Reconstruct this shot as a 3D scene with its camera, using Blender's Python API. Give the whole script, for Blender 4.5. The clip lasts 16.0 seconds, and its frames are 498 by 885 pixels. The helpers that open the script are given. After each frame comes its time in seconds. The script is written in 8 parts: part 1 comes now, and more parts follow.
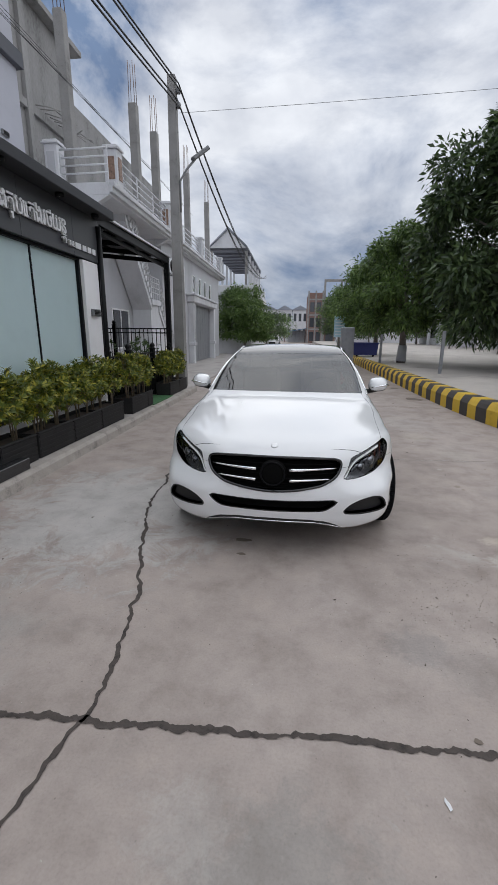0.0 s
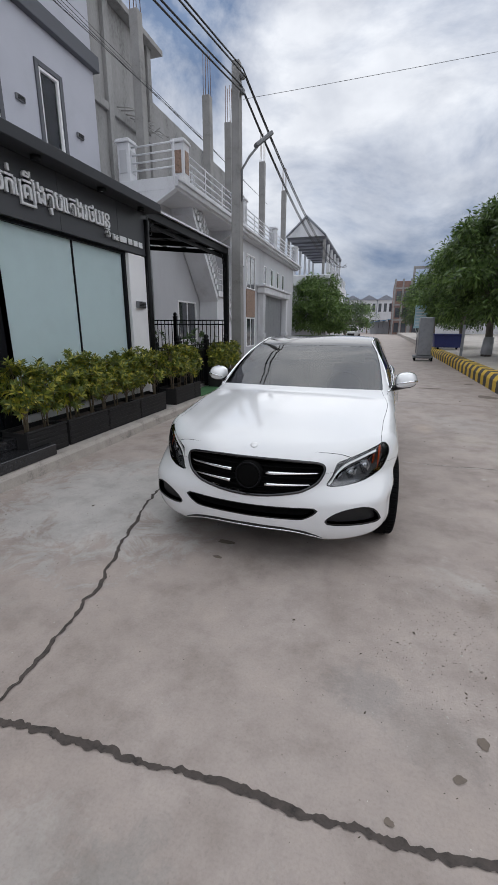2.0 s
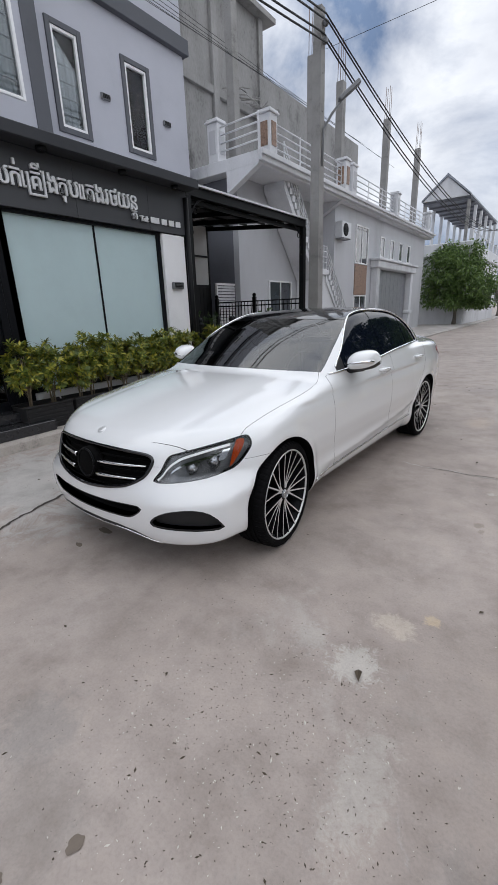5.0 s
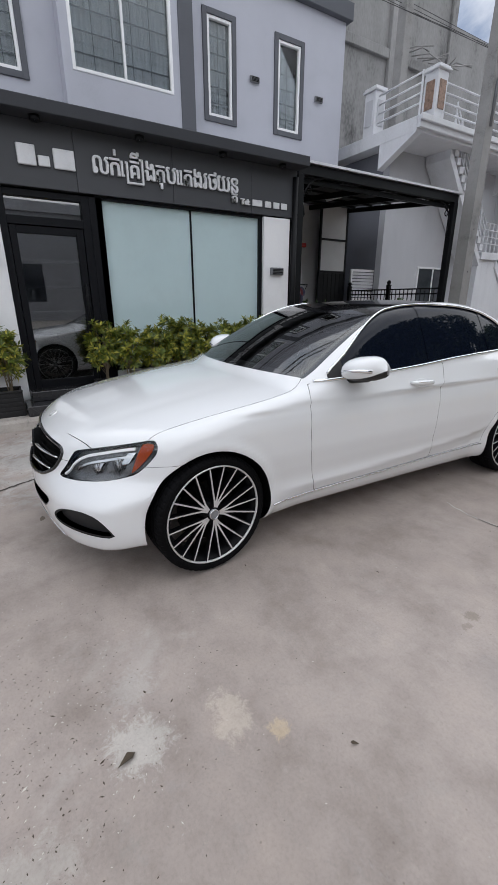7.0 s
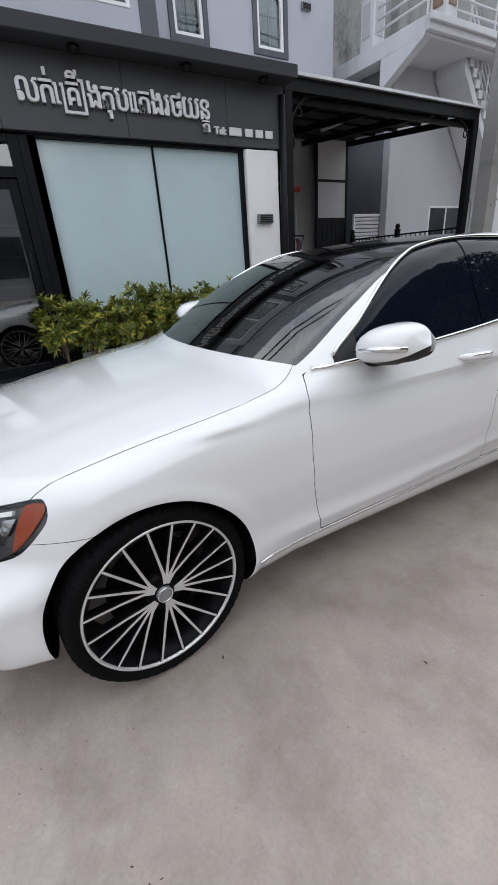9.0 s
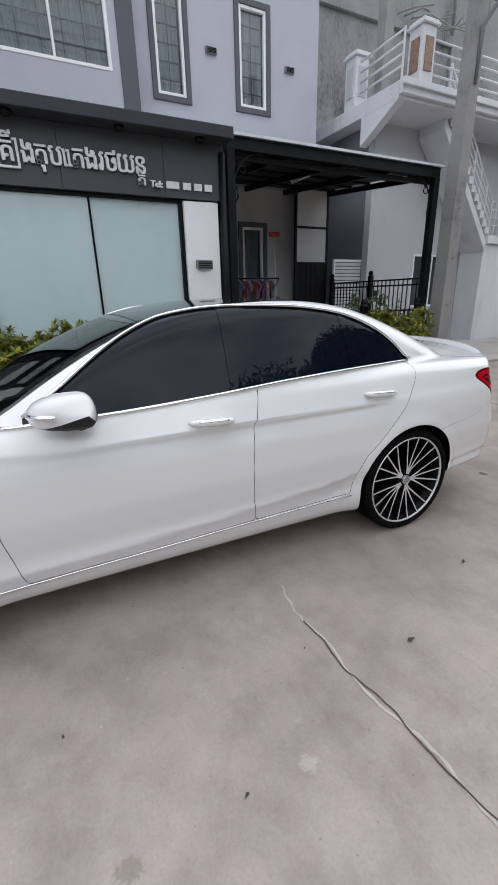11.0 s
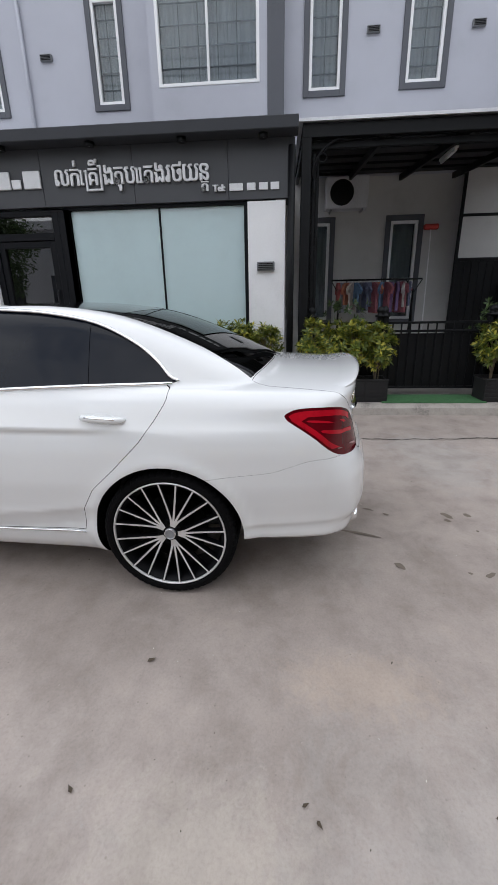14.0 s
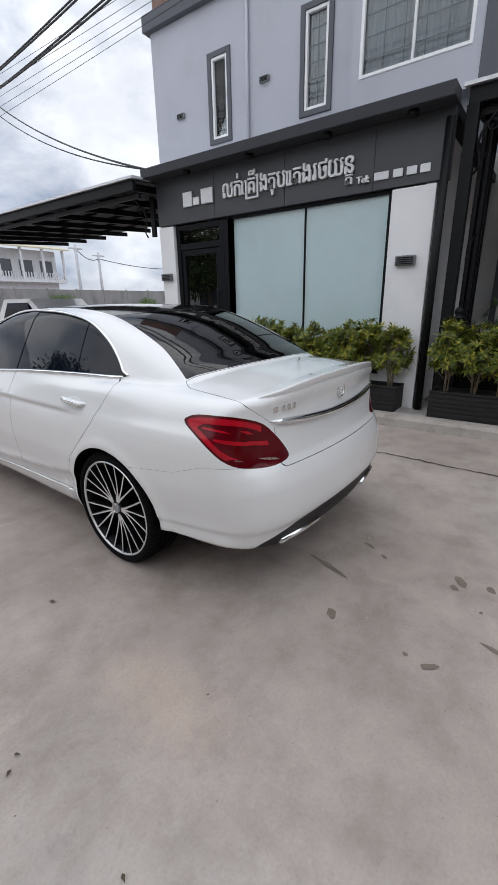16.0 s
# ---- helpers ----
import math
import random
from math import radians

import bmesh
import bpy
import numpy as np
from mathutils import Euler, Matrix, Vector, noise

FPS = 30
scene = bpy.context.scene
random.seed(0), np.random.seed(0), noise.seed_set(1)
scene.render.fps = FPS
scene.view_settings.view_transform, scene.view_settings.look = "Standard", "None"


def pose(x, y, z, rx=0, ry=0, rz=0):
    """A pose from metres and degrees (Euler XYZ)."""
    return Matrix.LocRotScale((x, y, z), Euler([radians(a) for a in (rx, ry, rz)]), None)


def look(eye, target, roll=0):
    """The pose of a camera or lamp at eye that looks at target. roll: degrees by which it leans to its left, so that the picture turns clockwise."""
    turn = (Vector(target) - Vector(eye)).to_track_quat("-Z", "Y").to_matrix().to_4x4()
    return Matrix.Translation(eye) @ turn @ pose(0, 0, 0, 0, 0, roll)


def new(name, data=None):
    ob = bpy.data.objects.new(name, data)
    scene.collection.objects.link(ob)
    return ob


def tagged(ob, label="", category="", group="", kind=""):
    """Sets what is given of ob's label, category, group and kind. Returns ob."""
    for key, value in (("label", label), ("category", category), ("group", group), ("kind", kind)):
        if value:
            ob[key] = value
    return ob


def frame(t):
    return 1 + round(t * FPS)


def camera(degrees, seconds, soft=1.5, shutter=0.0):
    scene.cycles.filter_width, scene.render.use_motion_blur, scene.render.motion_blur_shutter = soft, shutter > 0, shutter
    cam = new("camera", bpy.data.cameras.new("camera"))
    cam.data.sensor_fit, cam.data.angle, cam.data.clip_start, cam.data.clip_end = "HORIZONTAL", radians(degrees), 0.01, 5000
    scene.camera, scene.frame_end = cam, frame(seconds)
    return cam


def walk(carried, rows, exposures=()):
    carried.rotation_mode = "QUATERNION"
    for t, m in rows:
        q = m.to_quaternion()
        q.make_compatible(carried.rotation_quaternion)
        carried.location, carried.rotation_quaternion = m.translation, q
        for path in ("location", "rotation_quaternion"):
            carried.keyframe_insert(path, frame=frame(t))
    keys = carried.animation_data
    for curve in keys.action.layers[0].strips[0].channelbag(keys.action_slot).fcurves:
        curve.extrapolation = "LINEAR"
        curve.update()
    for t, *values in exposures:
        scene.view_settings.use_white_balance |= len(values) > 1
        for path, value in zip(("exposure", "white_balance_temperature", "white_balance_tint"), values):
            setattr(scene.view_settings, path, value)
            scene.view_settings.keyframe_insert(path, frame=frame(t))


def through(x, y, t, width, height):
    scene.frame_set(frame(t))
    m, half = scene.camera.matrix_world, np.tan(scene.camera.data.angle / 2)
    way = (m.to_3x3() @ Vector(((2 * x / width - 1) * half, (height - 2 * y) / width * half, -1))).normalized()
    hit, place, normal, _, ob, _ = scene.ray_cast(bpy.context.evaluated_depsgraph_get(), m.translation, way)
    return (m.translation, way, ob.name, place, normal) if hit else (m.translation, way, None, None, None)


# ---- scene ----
cam = camera(62.4, 16.0)
METRES, EYE, TILT, LEAN, TURN = 10.154, 1.544, 0.0, 0.0, 6.2
ROWS = [
    (0.0, 0.0, 0.0, 0.0, 0.12, -14.65, -0.45),
    (0.5, 0.0266, 0.0005, -0.0011, 3.39, -14.98, -0.4),
    (1.0, 0.0451, 0.0112, -0.0025, 6.43, -15.31, -0.42),
    (1.5, 0.0544, 0.0219, -0.0008, 8.9, -15.53, -0.42),
    (2.0, 0.0638, 0.0254, -0.0005, 11.15, -15.8, -0.17),
    (2.5, 0.0843, 0.0314, -0.0018, 13.41, -16.09, 0.39),
    (3.0, 0.1034, 0.0399, -0.0033, 15.96, -16.35, 1.21),
    (5.5, 0.24, 0.1456, -0.0114, 35.3, -18.11, 1.51),
    (6.0, 0.2606, 0.1714, -0.0104, 41.26, -18.42, 0.99),
    (6.5, 0.2683, 0.1986, -0.0094, 47.03, -18.57, 0.52),
    (7.0, 0.2794, 0.2259, -0.0107, 52.57, -19.04, 0.05),
    (7.5, 0.2691, 0.2397, -0.0129, 55.56, -20.54, 0.07),
    (8.0, 0.2353, 0.2518, -0.0185, 54.68, -22.57, 1.32),
    (8.5, 0.2174, 0.2721, -0.0216, 53.4, -23.59, 2.78),
    (9.0, 0.219, 0.2924, -0.0176, 52.31, -23.71, 3.83),
    (9.5, 0.2313, 0.3177, -0.0126, 50.07, -22.52, 3.77),
    (10.0, 0.2614, 0.34, -0.0092, 50.5, -20.74, 2.72),
    (12.5, 0.3172, 0.5169, -0.0094, 71.3, -19.11, 0.45),
    (13.0, 0.3291, 0.559, -0.0079, 76.27, -18.81, 0.54),
    (13.5, 0.3266, 0.601, -0.011, 82.01, -18.7, 0.73),
    (14.0, 0.3273, 0.6411, -0.0131, 88.21, -18.64, 1.02),
    (14.5, 0.3289, 0.6783, -0.012, 95.53, -18.62, 1.17),
    (15.0, 0.3159, 0.7123, -0.0104, 103.78, -18.67, 1.11),
    (15.5, 0.3089, 0.7491, -0.011, 111.69, -18.7, 1.11),
    (16.0, 0.2936, 0.7733, -0.0117, 119.03, -18.66, 1.01),
]
EXPOS = [(0.0, 0.16, 6340, 9), (3.0, 0.22, 6340, 9), (6.5, 0.42, 6330, 9), (10.0, 0.52, 6330, 9), (14.0, 0.56, 6330, 9), (16.0, 0.44, 6330, 9)]
walk(cam, [(t, pose(0, 0, EYE, TILT, LEAN, TURN) @ pose(METRES * x, METRES * y, METRES * z, 90 + pitch, roll, yaw)) for t, x, y, z, yaw, pitch, roll in ROWS], EXPOS)

# ---- sky, sun, exposure ----
world = bpy.data.worlds.new("sky")
scene.world = world
world.use_nodes = True
wn, wl = world.node_tree.nodes, world.node_tree.links
wn.clear()
SUN_EL, SUN_AZ = 56.0, 72.0


def wnode(kind, **vals):
    n = wn.new(kind)
    for k, v in vals.items():
        n.inputs[k].default_value = v
    return n


w_out = wnode("ShaderNodeOutputWorld")
w_sky = wnode("ShaderNodeTexSky")
w_sky.sky_type = "NISHITA"
w_sky.sun_disc = False
w_sky.sun_elevation, w_sky.sun_rotation = radians(SUN_EL), radians(SUN_AZ)
w_co = wnode("ShaderNodeTexCoord")
w_map = wnode("ShaderNodeMapping")
w_map.inputs["Scale"].default_value = (1.0, 1.0, 1.7)
w_n1 = wnode("ShaderNodeTexNoise", Scale=2.3, Detail=8.0, Roughness=0.58, Distortion=0.35)
w_n2 = wnode("ShaderNodeTexNoise", Scale=5.5, Detail=5.0, Roughness=0.55)
w_r1 = wnode("ShaderNodeValToRGB")
w_r1.color_ramp.elements[0].position, w_r1.color_ramp.elements[0].color = 0.37, (0.19, 0.26, 0.40, 1)
w_r1.color_ramp.elements[1].position, w_r1.color_ramp.elements[1].color = 0.60, (0.90, 0.905, 0.93, 1)
e = w_r1.color_ramp.elements.new(0.48)
e.color = (0.57, 0.60, 0.675, 1)
w_r2 = wnode("ShaderNodeValToRGB")
w_r2.color_ramp.elements[0].position, w_r2.color_ramp.elements[0].color = 0.35, (0.80, 0.81, 0.84, 1)
w_r2.color_ramp.elements[1].position, w_r2.color_ramp.elements[1].color = 0.70, (1.10, 1.10, 1.10, 1)
w_mul = wn.new("ShaderNodeMix")
w_mul.data_type, w_mul.blend_type = "RGBA", "MULTIPLY"
w_mul.inputs[0].default_value = 1.0
w_bc = wnode("ShaderNodeBackground", Strength=1.0)
w_bs = wnode("ShaderNodeBackground", Strength=0.06)
w_mix = wnode("ShaderNodeMixShader", Fac=0.88)
wl.new(w_co.outputs["Generated"], w_map.inputs["Vector"])
wl.new(w_map.outputs["Vector"], w_n1.inputs["Vector"])
wl.new(w_map.outputs["Vector"], w_n2.inputs["Vector"])
wl.new(w_n1.outputs["Fac"], w_r1.inputs["Fac"])
wl.new(w_n2.outputs["Fac"], w_r2.inputs["Fac"])
wl.new(w_r1.outputs["Color"], w_mul.inputs[6])
wl.new(w_r2.outputs["Color"], w_mul.inputs[7])
# an overcast sky is brighter overhead than at the skyline
w_sep, w_rng, w_dim = wn.new("ShaderNodeSeparateXYZ"), wn.new("ShaderNodeMapRange"), wn.new("ShaderNodeMix")
w_rng.inputs["To Min"].default_value, w_rng.inputs["To Max"].default_value = 0.88, 1.10
w_dim.data_type, w_dim.blend_type = "RGBA", "MULTIPLY"
w_dim.inputs[0].default_value = 1.0
wl.new(w_co.outputs["Generated"], w_sep.inputs[0])
wl.new(w_sep.outputs["Z"], w_rng.inputs["Value"])
wl.new(w_mul.outputs[2], w_dim.inputs[6])
wl.new(w_rng.outputs["Result"], w_dim.inputs[7])
wl.new(w_dim.outputs[2], w_bc.inputs["Color"])
wl.new(w_sky.outputs["Color"], w_bs.inputs["Color"])
wl.new(w_bs.outputs[0], w_mix.inputs[1])
wl.new(w_bc.outputs[0], w_mix.inputs[2])
wl.new(w_mix.outputs[0], w_out.inputs["Surface"])

sun = new("sun", bpy.data.lights.new("sun", "SUN"))
sun.data.energy, sun.data.angle, sun.data.color = 1.5, radians(150), (1.0, 0.975, 0.94)
sun.matrix_world = look((20 * math.cos(radians(90 - SUN_AZ)), 20 * math.sin(radians(90 - SUN_AZ)), 20 * math.tan(radians(SUN_EL))), (0, 0, 0))


# ---- materials ----
def surf(name, base, rough=0.6, metal=0.0, var=0.12, scale=3.0, fine=60.0, bump=0.1, coat=0.0, rand=0.0, tint=None, spec=0.5, stretch=(1, 1, 1)):
    """A plain surface with variation at two scales, some grain and relief."""
    m = bpy.data.materials.new(name)
    m.use_nodes = True
    n, l = m.node_tree.nodes, m.node_tree.links
    p = n["Principled BSDF"]
    p.inputs["Metallic"].default_value, p.inputs["Coat Weight"].default_value = metal, coat
    p.inputs["Coat Roughness"].default_value, p.inputs["Specular IOR Level"].default_value = 0.03, spec
    co, mp = n.new("ShaderNodeTexCoord"), n.new("ShaderNodeMapping")
    mp.inputs["Scale"].default_value = stretch
    l.new(co.outputs["Object"], mp.inputs["Vector"])
    big, small = n.new("ShaderNodeTexNoise"), n.new("ShaderNodeTexNoise")
    big.inputs["Scale"].default_value, big.inputs["Detail"].default_value, big.inputs["Roughness"].default_value = scale, 6, 0.6
    small.inputs["Scale"].default_value, small.inputs["Detail"].default_value = fine, 3
    for t in (big, small):
        l.new(mp.outputs["Vector"], t.inputs["Vector"])
    add = n.new("ShaderNodeMath")
    add.operation = "MULTIPLY_ADD"
    add.inputs[1].default_value = 0.35
    l.new(small.outputs["Fac"], add.inputs[0])
    l.new(big.outputs["Fac"], add.inputs[2])
    fac = add.outputs[0]
    if rand:
        oi = n.new("ShaderNodeObjectInfo")
        ad2 = n.new("ShaderNodeMath")
        ad2.operation = "MULTIPLY_ADD"
        ad2.inputs[1].default_value = rand
        l.new(oi.outputs["Random"], ad2.inputs[0])
        l.new(fac, ad2.inputs[2])
        fac = ad2.outputs[0]
    ramp = n.new("ShaderNodeValToRGB")
    lo = tint or tuple(c * (1 - 2 * var) for c in base)
    hi = tuple(min(1, c * (1 + var)) for c in base)
    ramp.color_ramp.elements[0].position, ramp.color_ramp.elements[0].color = 0.38, (*lo, 1)
    ramp.color_ramp.elements[1].position, ramp.color_ramp.elements[1].color = 0.92 + rand * 0.6, (*hi, 1)
    mid = ramp.color_ramp.elements.new(0.62)
    mid.color = (*base, 1)
    l.new(fac, ramp.inputs["Fac"])
    l.new(ramp.outputs["Color"], p.inputs["Base Color"])
    rr = n.new("ShaderNodeMapRange")
    rr.inputs["To Min"].default_value, rr.inputs["To Max"].default_value = max(0.02, rough * 0.85), min(1, rough * 1.15)
    l.new(big.outputs["Fac"], rr.inputs["Value"])
    l.new(rr.outputs["Result"], p.inputs["Roughness"])
    if bump:
        b = n.new("ShaderNodeBump")
        b.inputs["Strength"].default_value, b.inputs["Distance"].default_value = bump, 0.004
        l.new(fac, b.inputs["Height"])
        l.new(b.outputs["Normal"], p.inputs["Normal"])
    return m


def pane(name, tint, through, rough=0.0, coat_ior=1.5):
    """A thin sheet of glass: what is behind shows through, tinted, under a real reflection."""
    m = bpy.data.materials.new(name)
    m.use_nodes = True
    n, l = m.node_tree.nodes, m.node_tree.links
    n.clear()
    out, mix, tr, gl, fr = (n.new(k) for k in ("ShaderNodeOutputMaterial", "ShaderNodeMixShader", "ShaderNodeBsdfTransparent", "ShaderNodeBsdfGlossy", "ShaderNodeFresnel"))
    tr.inputs["Color"].default_value = (*[c * through for c in tint], 1)
    gl.inputs["Roughness"].default_value = rough
    fr.inputs["IOR"].default_value = coat_ior
    l.new(fr.outputs[0], mix.inputs[0])
    l.new(tr.outputs[0], mix.inputs[1])
    l.new(gl.outputs[0], mix.inputs[2])
    l.new(mix.outputs[0], out.inputs["Surface"])
    return m


PATCHES = [
    (-1.55, 3.35, 1.75, 1.75, (0.47, 0.455, 0.435), 0.8, 0.05),
    (-2.0, 1.6, 1.0, 0.7, (0.33, 0.315, 0.295), 0.6, 0.10),
    (1.53, 2.78, 0.17, 0.17, (0.52, 0.49, 0.45), 0.7, 0.06),
    (1.30, 2.82, 0.13, 0.15, (0.46, 0.43, 0.40), 0.5, 0.07),
    (1.73, 3.22, 0.06, 0.06, (0.55, 0.43, 0.29), 0.7, 0.06),
    (1.60, 3.10, 0.16, 0.12, (0.52, 0.45, 0.38), 0.6, 0.06),
    (1.72, 2.35, 0.15, 0.35, (0.46, 0.43, 0.39), 0.5, 0.07),
    (0.68, 1.86, 0.25, 0.22, (0.235, 0.222, 0.212), 0.45, 0.09),
    (0.95, 1.72, 0.30, 0.22, (0.26, 0.235, 0.215), 0.35, 0.09),
    (0.02, 0.85, 0.5, 0.35, (0.24, 0.235, 0.22), 0.5, 0.1),
    (2.15, 2.2, 0.3, 0.3, (0.24, 0.215, 0.20), 0.6, 0.08),
    (-0.3, 0.95, 0.25, 0.25, (0.45, 0.42, 0.39), 0.4, 0.08),
    # broad brown oval: the car's soft shadow painted into the concrete
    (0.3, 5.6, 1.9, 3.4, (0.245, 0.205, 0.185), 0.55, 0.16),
    (1.76, 4.33, 0.05, 0.06, (0.235, 0.20, 0.165), 0.75, 0.03),
    (1.79, 4.25, 0.03, 0.05, (0.235, 0.20, 0.165), 0.6, 0.03),
    (1.77, 4.91, 0.05, 0.05, (0.48, 0.44, 0.40), 0.7, 0.05),
    (1.84, 7.26, 0.07, 0.07, (0.25, 0.22, 0.19), 0.6, 0.05),
    (2.0, 7.6, 0.8, 1.2, (0.40, 0.365, 0.34), 0.5, 0.10),
    (1.35, 7.15, 0.22, 0.45, (0.44, 0.35, 0.28), 0.45, 0.10),
    (1.95, 6.6, 0.35, 0.5, (0.45, 0.40, 0.345), 0.5, 0.08),
    (0.9, 8.5, 0.5, 0.35, (0.30, 0.26, 0.225), 0.45, 0.10),
    (2.2, 5.6, 0.4, 0.5, (0.43, 0.39, 0.345), 0.45, 0.09),
    (1.2, 9.4, 0.8, 0.6, (0.28, 0.25, 0.235), 0.4, 0.12),
    (-1.2, 8.3, 1.2, 0.7, (0.42, 0.39, 0.365), 0.5, 0.08),
]


def concrete_road():
    """Worn street concrete: warm grey, cloudy stains, pale scoured patches, pits, specks and the car's painted shade.
    """
    m = bpy.data.materials.new("street_concrete")
    m.use_nodes = True
    n, l = m.node_tree.nodes, m.node_tree.links
    p = n["Principled BSDF"]
    co = n.new("ShaderNodeTexCoord")

    def noise_tex(scale, detail, rough=0.6, dist=0.0):
        t = n.new("ShaderNodeTexNoise")
        t.inputs["Scale"].default_value, t.inputs["Detail"].default_value = scale, detail
        t.inputs["Roughness"].default_value, t.inputs["Distortion"].default_value = rough, dist
        l.new(co.outputs["Object"], t.inputs["Vector"])
        return t.outputs["Fac"]

    def ramp(src, stops):
        r = n.new("ShaderNodeValToRGB")
        while len(r.color_ramp.elements) < len(stops):
            r.color_ramp.elements.new(0.5)
        for el, (pos, c) in zip(r.color_ramp.elements, stops):
            el.position, el.color = pos, (*c, 1)
        l.new(src, r.inputs["Fac"])
        return r.outputs["Color"]

    def blend(kind, fac, a, b):
        x = n.new("ShaderNodeMix")
        x.data_type, x.blend_type = "RGBA", kind
        if isinstance(fac, float):
            x.inputs[0].default_value = fac
        else:
            l.new(fac, x.inputs[0])
        l.new(a, x.inputs[6])
        l.new(b, x.inputs[7])
        return x.outputs[2]

    base = ramp(noise_tex(0.55, 7, 0.62, 0.3), [(0.30, (0.308, 0.260, 0.231)), (0.5, (0.376, 0.322, 0.290)), (0.72, (0.424, 0.370, 0.338))])
    mid = ramp(noise_tex(3.2, 7, 0.65), [(0.3, (0.74, 0.725, 0.71)), (0.52, (1.0, 1.0, 1.0)), (0.75, (1.15, 1.14, 1.12))])
    c = blend("MULTIPLY", 1.0, base, mid)
    grain = ramp(noise_tex(85, 4, 0.7), [(0.25, (0.86, 0.86, 0.86)), (0.5, (1, 1, 1)), (0.8, (1.08, 1.08, 1.08))])
    c = blend("MULTIPLY", 1.0, c, grain)
    pale = ramp(noise_tex(1.15, 8, 0.70, 0.6), [(0.60, (0, 0, 0)), (0.74, (0.55, 0.55, 0.55))])
    palec = n.new("ShaderNodeRGB")
    palec.outputs[0].default_value = (0.50, 0.47, 0.44, 1)
    c = blend("MIX", pale, c, palec.outputs[0])
    dark = ramp(noise_tex(0.9, 6, 0.6, 0.8), [(0.26, (0.35, 0.35, 0.35)), (0.37, (0, 0, 0))])
    darkc = n.new("ShaderNodeRGB")
    darkc.outputs[0].default_value = (0.20, 0.19, 0.185, 1)
    c = blend("MIX", dark, c, darkc.outputs[0])
    pits = n.new("ShaderNodeTexVoronoi")
    pits.inputs["Scale"].default_value = 16
    l.new(co.outputs["Object"], pits.inputs["Vector"])
    pitm = ramp(pits.outputs["Distance"], [(0.03, (0.45, 0.43, 0.41)), (0.075, (1, 1, 1))])
    c = blend("MULTIPLY", 0.55, c, pitm)
    # scoured and stained areas with shapes of their own, and the car's painted shade: centre, half sizes, colour,
    # weight
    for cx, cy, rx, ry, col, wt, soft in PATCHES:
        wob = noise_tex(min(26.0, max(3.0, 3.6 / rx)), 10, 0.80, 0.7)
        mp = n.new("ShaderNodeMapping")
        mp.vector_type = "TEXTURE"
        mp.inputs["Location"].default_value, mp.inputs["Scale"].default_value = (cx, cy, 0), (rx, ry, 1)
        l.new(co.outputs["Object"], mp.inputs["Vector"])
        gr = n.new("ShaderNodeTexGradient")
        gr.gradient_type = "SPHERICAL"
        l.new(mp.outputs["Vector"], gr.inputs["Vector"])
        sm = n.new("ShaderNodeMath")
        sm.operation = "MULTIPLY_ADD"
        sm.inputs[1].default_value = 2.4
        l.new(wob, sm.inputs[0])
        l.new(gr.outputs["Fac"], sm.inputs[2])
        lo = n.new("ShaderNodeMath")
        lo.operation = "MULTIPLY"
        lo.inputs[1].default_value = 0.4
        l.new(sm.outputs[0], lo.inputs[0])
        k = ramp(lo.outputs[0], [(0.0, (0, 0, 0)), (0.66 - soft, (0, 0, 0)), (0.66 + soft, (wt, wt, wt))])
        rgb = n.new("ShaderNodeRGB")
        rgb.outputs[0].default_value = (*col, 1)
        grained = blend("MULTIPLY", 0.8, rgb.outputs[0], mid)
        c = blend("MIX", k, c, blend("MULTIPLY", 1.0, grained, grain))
    l.new(c, p.inputs["Base Color"])
    p.inputs["Roughness"].default_value, p.inputs["Specular IOR Level"].default_value = 0.62, 0.35
    b = n.new("ShaderNodeBump")
    b.inputs["Strength"].default_value, b.inputs["Distance"].default_value = 0.35, 0.006
    h = n.new("ShaderNodeMath")
    h.operation = "MULTIPLY_ADD"
    h.inputs[1].default_value = 0.4
    l.new(noise_tex(120, 3), h.inputs[0])
    l.new(noise_tex(9, 5), h.inputs[2])
    l.new(h.outputs[0], b.inputs["Height"])
    l.new(b.outputs["Normal"], p.inputs["Normal"])
    return m


def leaf_mat(name, base, young):
    m = surf(name, base, 0.42, var=0.3, scale=2.0, fine=25, bump=0.0, tint=tuple(c * 0.55 for c in base))
    n, l = m.node_tree.nodes, m.node_tree.links
    g = n.new("ShaderNodeNewGeometry")
    r = n.new("ShaderNodeValToRGB")
    r.color_ramp.elements[0].color, r.color_ramp.elements[1].color = (*[c * 0.5 for c in base], 1), (*young, 1)
    r.color_ramp.elements[0].position, r.color_ramp.elements[1].position = 0.0, 1.0
    md = r.color_ramp.elements.new(0.55)
    md.color = (*base, 1)
    l.new(g.outputs["Random Per Island"], r.inputs["Fac"])
    p = n["Principled BSDF"]
    l.new(r.outputs["Color"], p.inputs["Base Color"])
    tl, mix = n.new("ShaderNodeBsdfTranslucent"), n.new("ShaderNodeMixShader")
    l.new(r.outputs["Color"], tl.inputs["Color"])
    mix.inputs[0].default_value = 0.22
    out = n["Material Output"]
    l.new(p.outputs[0], mix.inputs[1])
    l.new(tl.outputs[0], mix.inputs[2])
    l.new(mix.outputs[0], out.inputs["Surface"])
    return m


